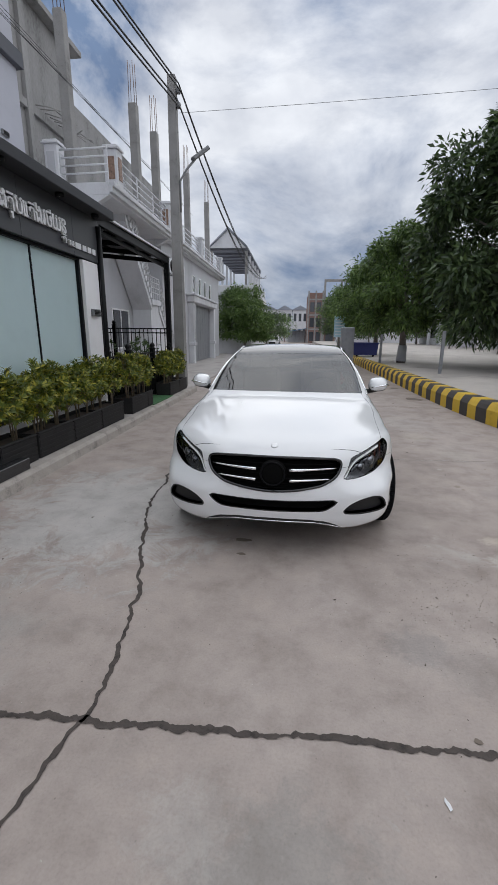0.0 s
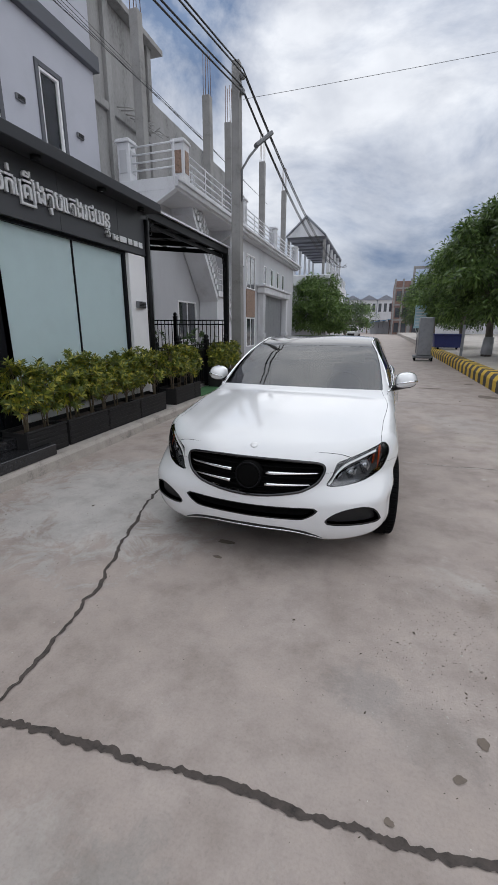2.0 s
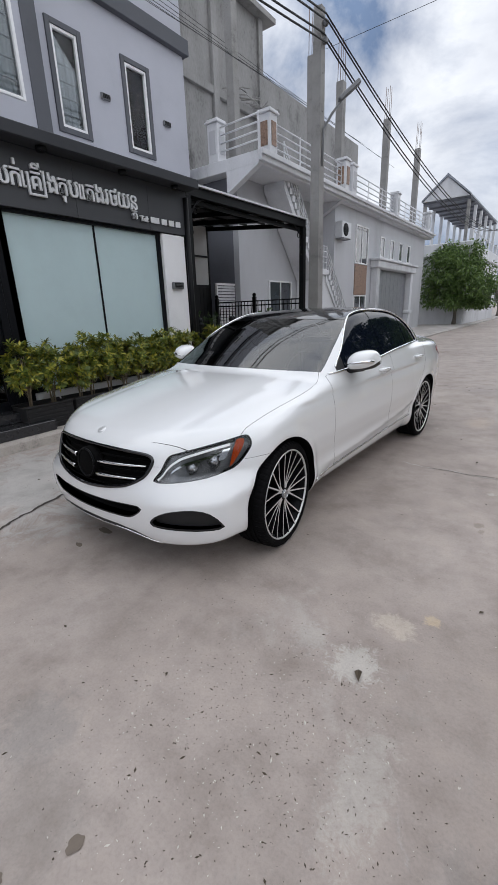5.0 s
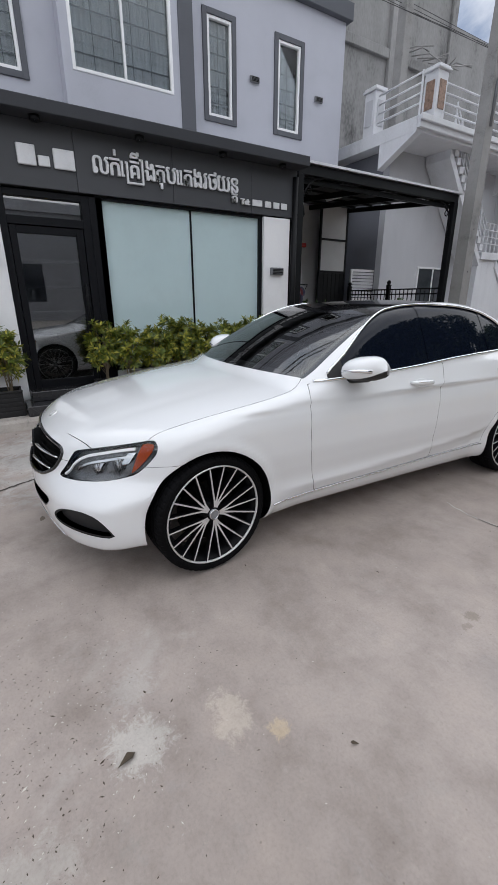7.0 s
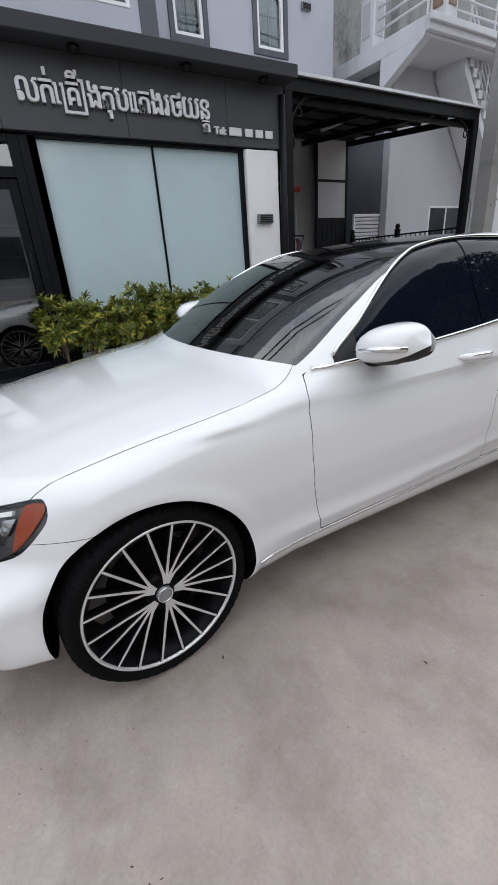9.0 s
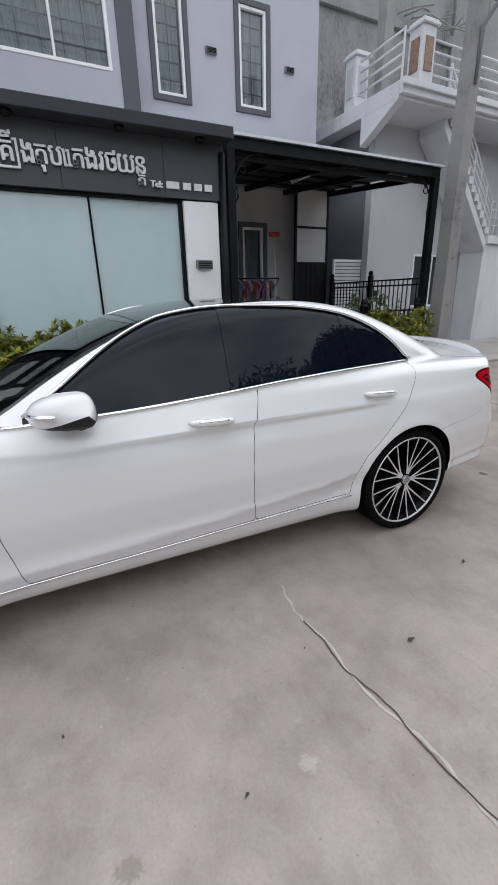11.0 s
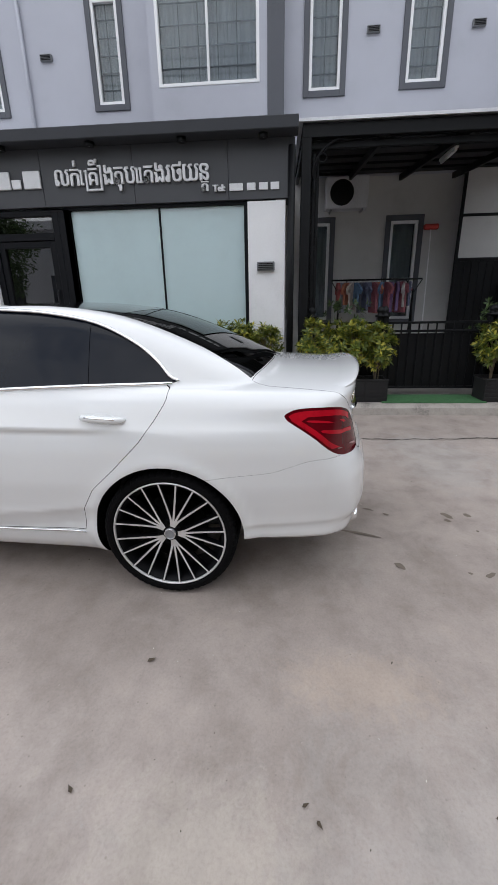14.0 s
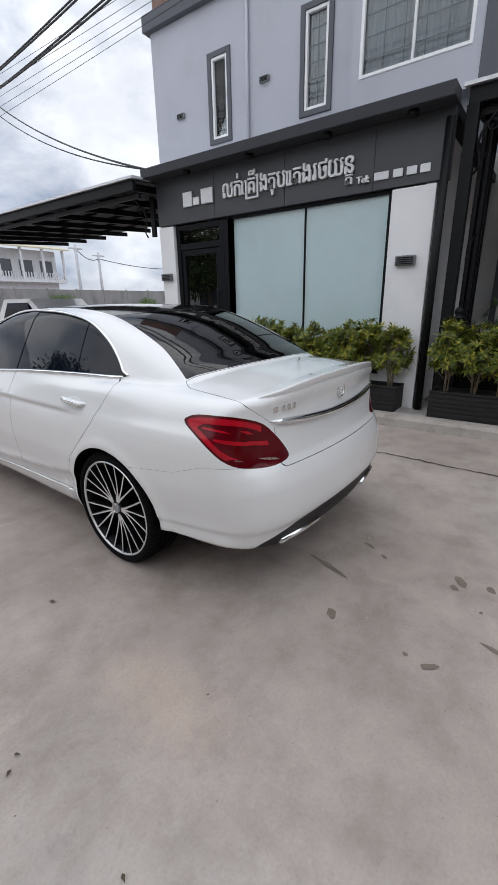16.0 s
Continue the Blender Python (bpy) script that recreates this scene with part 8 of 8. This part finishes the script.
# ---- trees ----
def tree(x, y, z0, height, crown_r, crown_h, mat, label, seed, leaves=5200, leaf=0.17, trunk=0.16, squash=1.0, painted=False, fork=0.35):
    """Tapered trunk, forked limbs and a broken crown of clustered leaves."""
    rnd = random.Random(seed)
    t = thing("street_tree", (x, y, z0), label, "tree", "street trees")
    base = height - crown_h
    wood = Mesh()
    wood.tube([(0, 0, -0.05), (0.03, 0.02, base * 0.3), (0.0, 0.05, base * 0.8), (0.05, 0.0, base + crown_h * 0.25)], [trunk * 1.35, trunk, trunk * 0.85, trunk * 0.6], 10)
    clumps = []
    for k in range(66):
        a = rnd.uniform(0, 6.28)
        f = rnd.random()
        zz = base + crown_h * (0.04 + 0.92 * f)
        rad = crown_r * math.sqrt(max(0.05, 1 - (2 * f - 0.85) ** 2 * 0.72)) * (0.25 + 0.75 * math.sqrt(rnd.random()))
        c = Vector((rad * math.cos(a), rad * math.sin(a) * squash, zz))
        clumps.append((c, crown_r * rnd.uniform(0.20, 0.36)))
        if k % 2 == 0:
            s = Vector((0.05, 0, base * rnd.uniform(0.75, 1.0) + crown_h * 0.2 * rnd.random()))
            mid = s.lerp(c, 0.5) + Vector((0, 0, 0.12 * crown_h))
            wood.tube([s, mid, c], [trunk * 0.42, trunk * 0.25, trunk * 0.08], 6, caps=False)
    part("trunk", wood, "bark", t, "grey-brown bark")
    n_each = leaves // len(clumps)
    arr = np.random.RandomState(seed)
    V = []
    for c, r in clumps:
        d = arr.normal(size=(n_each, 3))
        d /= np.linalg.norm(d, axis=1)[:, None]
        p = np.array(c) + d * (r * arr.uniform(0.35, 1.08, size=(n_each, 1))) * np.array([1, 1, 0.78])
        out = d * 0.7 + arr.normal(size=(n_each, 3)) * 0.5 + np.array([0, 0, -0.35])
        out /= np.linalg.norm(out, axis=1)[:, None]
        sd = np.cross(out, d + arr.normal(size=(n_each, 3)) * 0.4)
        sd /= np.linalg.norm(sd, axis=1)[:, None] + 1e-9
        L = leaf * arr.uniform(0.6, 1.25, size=(n_each, 1))
        w = L * 0.17
        bend = np.array([0, 0, -1]) * L * 0.12
        V.append(np.stack([p, p + out * L * 0.45 + sd * w, p + out * L + bend, p + out * L * 0.45 - sd * w], 1))
    V = np.concatenate(V).reshape(-1, 3)
    me = bpy.data.meshes.new("crown")
    n = len(V) // 4
    me.from_pydata(V.tolist(), [], (np.arange(n)[:, None] * 4 + np.arange(4)).tolist())
    me.materials.append(MAT[mat])
    me.update()
    part("crown", me, mat, t, "dense crown of drooping leaves")
    if painted:
        part("trunk_wrap", Mesh().tube([(0.0, 0.0, 0.05), (0.03, 0.02, 0.75)], [trunk * 1.5, trunk * 1.25], 12), "grey", t, "pale sacking round the foot")
    return t


tree(8.5, 16.2, 0.4, 9.0, 3.7, 7.8, "mango", "large dark green mango tree on the pavement", 21, 68000, 0.30, 0.17)
tree(4.75, 19.6, 0.4, 5.6, 2.1, 4.1, "bright", "leafy green street tree with sacking round its trunk", 22, 24000, 0.21, 0.15, painted=True)
tree(5.0, 27.5, 0.4, 5.6, 2.5, 4.0, "bright", "leafy green street tree on the pavement", 23, 20000, 0.22, 0.14)
tree(4.6, 38.0, 0.4, 5.2, 2.4, 3.8, "bright", "round green street tree further along", 24, 14000, 0.24, 0.14)
tree(4.9, 50.0, 0.4, 5.5, 2.6, 4.0, "mango", "dark green street tree further along", 25, 10000, 0.25, 0.14)
tree(-4.0, 33.0, 0.1, 4.9, 2.1, 3.7, "bright", "round dense green tree at the roadside", 26, 22000, 0.22, 0.12)
tree(-3.6, 52.0, 0.1, 4.6, 2.2, 3.4, "mango", "round green tree further down the street", 27, 4000, 0.25, 0.12)
tree(-2.8, 66.0, 0.1, 4.6, 2.4, 3.4, "bright", "green tree near the street's end", 28, 3500, 0.28, 0.12)
tree(10.4, 10.6, 0.4, 7.2, 3.3, 5.4, "mango", "dark mango tree opposite the shop", 29, 22000, 0.25, 0.16)
tree(12.2, 13.4, 0.4, 6.8, 3.0, 5.4, "mango", "dark mango tree opposite the shop", 35, 20000, 0.25, 0.16)
tree(9.6, -7.5, 0.4, 6.6, 3.0, 4.9, "mango", "dark mango tree opposite the shop", 30, 20000, 0.25, 0.16)
for k, (x, y, h_) in enumerate(((12.0, 72.0, 5.0), (18.0, 66.0, 5.6), (25.0, 70.0, 5.2), (33.0, 62.0, 5.8), (41.0, 55.0, 5.4), (22.0, 34.0, 4.6))):
    tree(x, y, 0.4, h_, 3.2, h_ * 0.8, "bright" if k % 2 else "mango", "green garden tree in the distance", 70 + k, 5000, 0.4, 0.12)
tree(12.5, 22.0, 0.4, 5.5, 2.6, 4.4, "mango", "dark garden tree before the low house", 34, 12000, 0.24, 0.13)
for k, (x, y) in enumerate(((-31, -29.0), (-21, -29.3), (-36, -29.2))):
    tree(x, y, 0.0, 2.0 + 0.3 * (k % 2), 1.5, 1.6, "bright", "bushy growth before the yard wall", 40 + k, 2400, 0.26, 0.07)
for k, (x, y) in enumerate(((15.2, 44.0), (16.5, 36.0), (14.0, 31.0), (17.5, 27.0))):
    tree(x, y, 0.4, 2.6, 1.5, 2.0, "bright", "garden bush before the low house", 50 + k, 2200, 0.2, 0.06)


# ---- right-hand pavement things ----
for x, y, h in ((4.66, 14.05, 1.35), (3.75, 19.2, 1.25)):
    q = thing("marker_post", (x, y, 0.37), "thin grey steel post on the pavement", "post")
    part("shaft", Mesh().box(-0.05, 0.05, -0.035, 0.035, 0, h, 0.008), "steel", q)
sg_ = thing("street_sign", (2.72, 27.5, 0.0), "pale blue notice board on a steel frame beside the kerb", "sign")
for v in (-0.22, 0.22):
    part("leg", Mesh().tube([(v * 0.3, 0, 0), (v * 0.4, 0, 1.1), (v * 1.2, 0, 1.5)], 0.03, 8), "steel", sg_)
part("board", Mesh().box(-0.34, 0.34, -0.03, 0.03, 1.45, 2.75, 0.02), "signblue", sg_)
for k in range(6):
    part("bar", Mesh().box(-0.27, 0.27 - 0.07 * (k % 3), -0.036, -0.031, 1.6 + 0.18 * k, 1.66 + 0.18 * k, 0.002), "white", sg_)
ut = thing("utility_cart", (2.55, 21.6, 0.0), "grey steel cabinet cart on small wheels beside the kerb", "cart")
part("cabinet", Mesh().box(-0.30, 0.30, -0.35, 0.35, 0.25, 1.95, 0.03), "steel", ut)
part("base", Mesh().box(-0.45, 0.40, -0.45, 0.45, 0.12, 0.24, 0.02), "lampgrey", ut)
for a in (-0.38, 0.34):
    for b in (-0.38, 0.38):
        part("wheel", Mesh().lathe([(0.0, -0.03), (0.09, -0.03), (0.1, 0.0), (0.09, 0.03), (0.0, 0.03)], 14, (a, b, 0.1), "x"), "rubber", ut)
bn = thing("rubbish_bin", (3.95, 25.0, 0.39), "navy blue plastic rubbish container on the pavement", "bin")
part("body", Mesh().prism([(-0.62, 0.1), (0.62, 0.1), (0.70, 0.72), (-0.70, 0.72)], "y", -0.5, 0.5), "blue", bn)
part("lid", Mesh().box(-0.74, 0.74, -0.54, 0.54, 0.722, 0.79, 0.03), "blue", bn)
for a in (-0.45, 0.45):
    part("wheel", Mesh().lathe([(0.0, -0.04), (0.09, -0.04), (0.1, 0.0), (0.09, 0.04), (0.0, 0.04)], 12, (a, -0.4, 0.1), "x"), "rubber", bn)
sd_ = Mesh()
rr = np.random.RandomState(4)
nx_, ny_ = 26, 40
vs = []
for i in range(nx_):
    for j in range(ny_):
        a, b = i / (nx_ - 1), j / (ny_ - 1)
        hgt = 0.16 * math.sin(math.pi * a) ** 0.8 * math.sin(math.pi * b) ** 0.6 * (0.6 + 0.8 * abs(noise.noise(Vector((a * 5, b * 9, 3)))))
        vs.append((3.75 + 2.6 * a, 6.4 + 7.0 * b, KERB_TOP - 0.004 + hgt))
sd_.add(vs, [[i * ny_ + j, (i + 1) * ny_ + j, (i + 1) * ny_ + j + 1, i * ny_ + j + 1] for i in range(nx_ - 1) for j in range(ny_ - 1)], 0, True)
tagged(new("sand_heap", sd_.data("sand_heap", "sand")), "low heap of pale sand and rubble on the pavement", "sand", "", "stuff")


# ---- parked vehicles far off ----
def far_vehicle(name, x, y, turn, body, label, covered=False, tall=1.5, L=4.4):
    v = thing(name, (x, y, 0.0), label, "car", turn=turn)
    hl = L / 2
    prof = [(-hl, 0.30), (-hl, 0.75), (-hl + 0.9, 0.95), (-hl + 1.6, tall), (hl - 1.5, tall), (hl - 0.6, 1.0), (hl, 0.92), (hl, 0.30)]
    m = Mesh()
    ring = [(-0.84, 0.86), (-0.72, 0.80)]
    m.prism([(a, b) for a, b in prof], "x", -0.82, 0.82)
    part("body", m, body, v)
    if not covered:
        part("windscreen", Mesh().prism([(-hl + 0.98, 1.0), (-hl + 1.6, tall - 0.05), (-hl + 1.63, tall - 0.05), (-hl + 1.03, 1.0)], "x", -0.72, 0.72), "carglass", v, m=Matrix.Translation((0, -0.04, 0)))
        for s in (-1, 1):
            part("side_window", Mesh().prism([(-hl + 1.3, 1.02), (-hl + 1.75, tall - 0.1), (hl - 1.6, tall - 0.1), (hl - 1.0, 1.02)], "x", s * 0.822, s * 0.828), "carglass", v)
            part("headlamp", Mesh().box(s * 0.5, s * 0.78, -hl - 0.02, -hl + 0.05, 0.6, 0.76, 0.02), "drl", v)
        part("grille", Mesh().box(-0.4, 0.4, -hl - 0.02, -hl + 0.02, 0.45, 0.72, 0.02), "matt", v)
    for a in (-0.80, 0.80):
        for b in (-hl + 0.8, hl - 0.8):
            part("wheel", Mesh().lathe([(0.0, -0.1), (0.28, -0.1), (0.32, -0.06), (0.32, 0.06), (0.28, 0.1), (0.0, 0.1)], 18, (a, b, 0.32), "x"), "rubber", v)


MAT["cover"] = surf("silver_car_cover", (0.42, 0.43, 0.45), 0.5, var=0.15, scale=4, bump=0.4)
far_vehicle("covered_car", -6.1, 42.0, 0, "cover", "parked car under a silver fabric cover", True, 1.45)
far_vehicle("parked_van", -3.0, 56.0, 0, "paint", "white pick-up parked down the street", False, 1.75, 5.0)
far_vehicle("parked_car", -4.9, -4.3, 2, "paint", "white car parked under the side canopy", False, 1.66)
tp_ = thing("tarpaulin_stall", (0.2, 96.0, 0.0), "blue tarpaulin shelter at the end of the street", "shelter")
part("sheet", Mesh().prism([(-3, 2.2), (-3, 2.3), (2, 3.1), (2, 3.0)], "y", 0, 5), "tarp", tp_)
for a in (-2.8, 1.8):
    part("post", Mesh().box(a - 0.08, a + 0.08, 0, 0.16, 0, 2.9 if a > 0 else 2.2), "rust", tp_)
wl_ = Mesh()
for k in range(12):
    wl_.box(-2.0 + 0.9 * k, -1.15 + 0.9 * k, 100.0, 100.15, 0, 2.6, 0.02)
setting("wall_street_end", wl_, "offwhite", "panelled white wall closing the street", "wall")


# ---- ground litter and stains ----
DROPS = [(-0.09, 7.45, 0.026, 1.8, 0.6, 60), (-0.02, 7.56, 0.02, 1.4, 0.8, 40), (0.05, 7.95, 0.024, 1.4, 0.8, 40), (-0.03, 8.11, 0.028, 1.4, 0.8, 40), (0.63, 7.86, 0.014, 1, 1, 0), (0.18, 8.09, 0.012, 1, 1, 0), (0.40, 8.17, 0.03, 2.2, 0.5, 70), (1.01, 1.57, 0.024, 1.1, 0.9, 30), (1.12, 1.74, 0.028, 1.3, 0.9, 70), (0.77, 1.36, 0.018, 1.1, 0.9, 0), (1.95, 11.85, 0.30, 1.25, 0.5, 0), (3.02, 10.75, 0.30, 1.2, 0.7, 110), (3.03, 12.98, 0.16, 1.2, 0.8, 0)]
def blot(name, x, y, r, mat, label, seed, z=0.0035, sx=1.0, sy=1.0, turn=0.0, cat="stain", rough=0.35):
    rnd = random.Random(seed)
    n = 40
    ph = [rnd.uniform(0, 6.28) for _ in range(6)]
    ring = []
    for k in range(n):
        a = math.tau * k / n
        rad = r * (1 + rough * sum(math.sin((j + 2) * a + ph[j]) / (j + 1.6) for j in range(6)) * 0.55)
        px, py = rad * math.cos(a) * sx, rad * math.sin(a) * sy
        c, s = math.cos(radians(turn)), math.sin(radians(turn))
        ring.append((x + px * c - py * s, y + px * s + py * c, z))
    m = Mesh().add(ring + [(x, y, z)], [[k, (k + 1) % n, n] for k in range(n)])
    return setting(name, m, mat, label, cat)


STAINS = [(0.24, 7.33, 0.036, 4.2, 0.6, 72), (-0.02, 7.97, 0.036, 1.7, 0.8, 40), (0.58, 7.50, 0.032, 1.4, 0.8, 20), (-0.35, 2.88, 0.05, 1.6, 0.7, 5), (-0.34, 2.67, 0.028, 1.5, 0.8, 0), (0.64, 7.96, 0.028, 1.6, 0.7, 130)]
for k, (x, y, r, sx, sy, tn) in enumerate(STAINS + DROPS):
    blot("wet_stain", x, y, r * 0.78, "wet", "small dark damp stain on the street", 60 + k, sx=sx, sy=sy, turn=tn)
rnd = random.Random(77)
leafm = Mesh()
leafm.add([(0, 0, 0.002), (0.018, 0.016, 0.012), (0.07, 0.004, 0.006), (0.022, -0.016, 0.010), (0.030, 0.0, 0.003)], [[0, 4, 1], [1, 4, 2], [2, 4, 3], [3, 4, 0]])
LEAF = leafm.data("dry_leaf", "dryleaf")
spots = [(1.55, 2.76, 1.35), (1.35 * 0.968, 6.28, 0.8), (1.56, 5.58, 0.9), (0.9, 2.3, 0.5), (1.9, 3.4, 0.6), (0.3, 2.2, 0.5), (2.2, 6.9, 0.6), (1.8, 6.2, 0.6), (1.5, 8.9, 0.9), (0.9, 9.3, 0.8), (0.45, 8.7, 0.6), (2.6, 3.1, 0.8), (2.3, 9.9, 1.0), (2.7, 8.2, 1.0), (-1.7, 3.1, 0.7), (-2.0, 2.4, 0.6), (1.3, 4.2, 0.4), (1.75, 4.7, 0.5), (1.78, 7.45, 0.5), (1.79, 6.90, 0.5), (1.82, 6.94, 0.55)]
for k, (x, y, s) in enumerate(spots):
    o = new("fallen_leaf", LEAF)
    o.matrix_basis = pose(x, y, 0.004, 0, 0, rnd.uniform(0, 360)) @ Matrix.Diagonal((s * 0.72, s * 0.72, s * 0.72, 1))
    tagged(o, "dry brown fallen leaf on the street", "leaf", "fallen leaves")
# grit and chips
gm = Mesh()
for k in range(2300):
    q = rnd.random()
    if q < 0.62:
        x, y = rnd.gauss(1.35, 0.40), rnd.gauss(2.25, 0.34)
    elif q < 0.8:
        x, y = rnd.uniform(-2.6, 3.2), rnd.uniform(0.5, 10)
    else:
        x, y = rnd.gauss(-1.8, 0.6), rnd.gauss(2.7, 0.8)
    s = rnd.uniform(0.0008, 0.0023) * (1.9 if rnd.random() < 0.05 else 1)
    ln = rnd.uniform(1.0, 3.2)
    a = rnd.uniform(0, 6.28)
    ca, sa = math.cos(a), math.sin(a)
    loc = [(ln * s, 0), (0, s), (-ln * s, 0), (0, -s)]
    gm.add([(x + p_ * ca - q_ * sa, y + p_ * sa + q_ * ca, 0.001) for p_, q_ in loc] + [(x, y, 0.001 + s * 0.8)], [[0, 1, 4], [1, 2, 4], [2, 3, 4], [3, 0, 4]], 0 if rnd.random() < 0.72 else 1)
tagged(new("grit", gm.data("grit", ["dryleaf", "stone"])), "scattered dark grit and pale chips on the street", "grit", "", "stuff")
chip = thing("paper_scrap", (0.57, 1.11, 0.004), "torn white paper scrap on the street", "litter")
part("scrap", Mesh().add([(0.001, -0.021, 0), (0.010, -0.016, 0.004), (0.008, 0.002, 0.002), (-0.005, 0.020, 0.005), (-0.009, 0.010, 0.001), (-0.003, -0.006, 0)], [[0, 1, 2, 3, 4, 5]]), "white", chip)
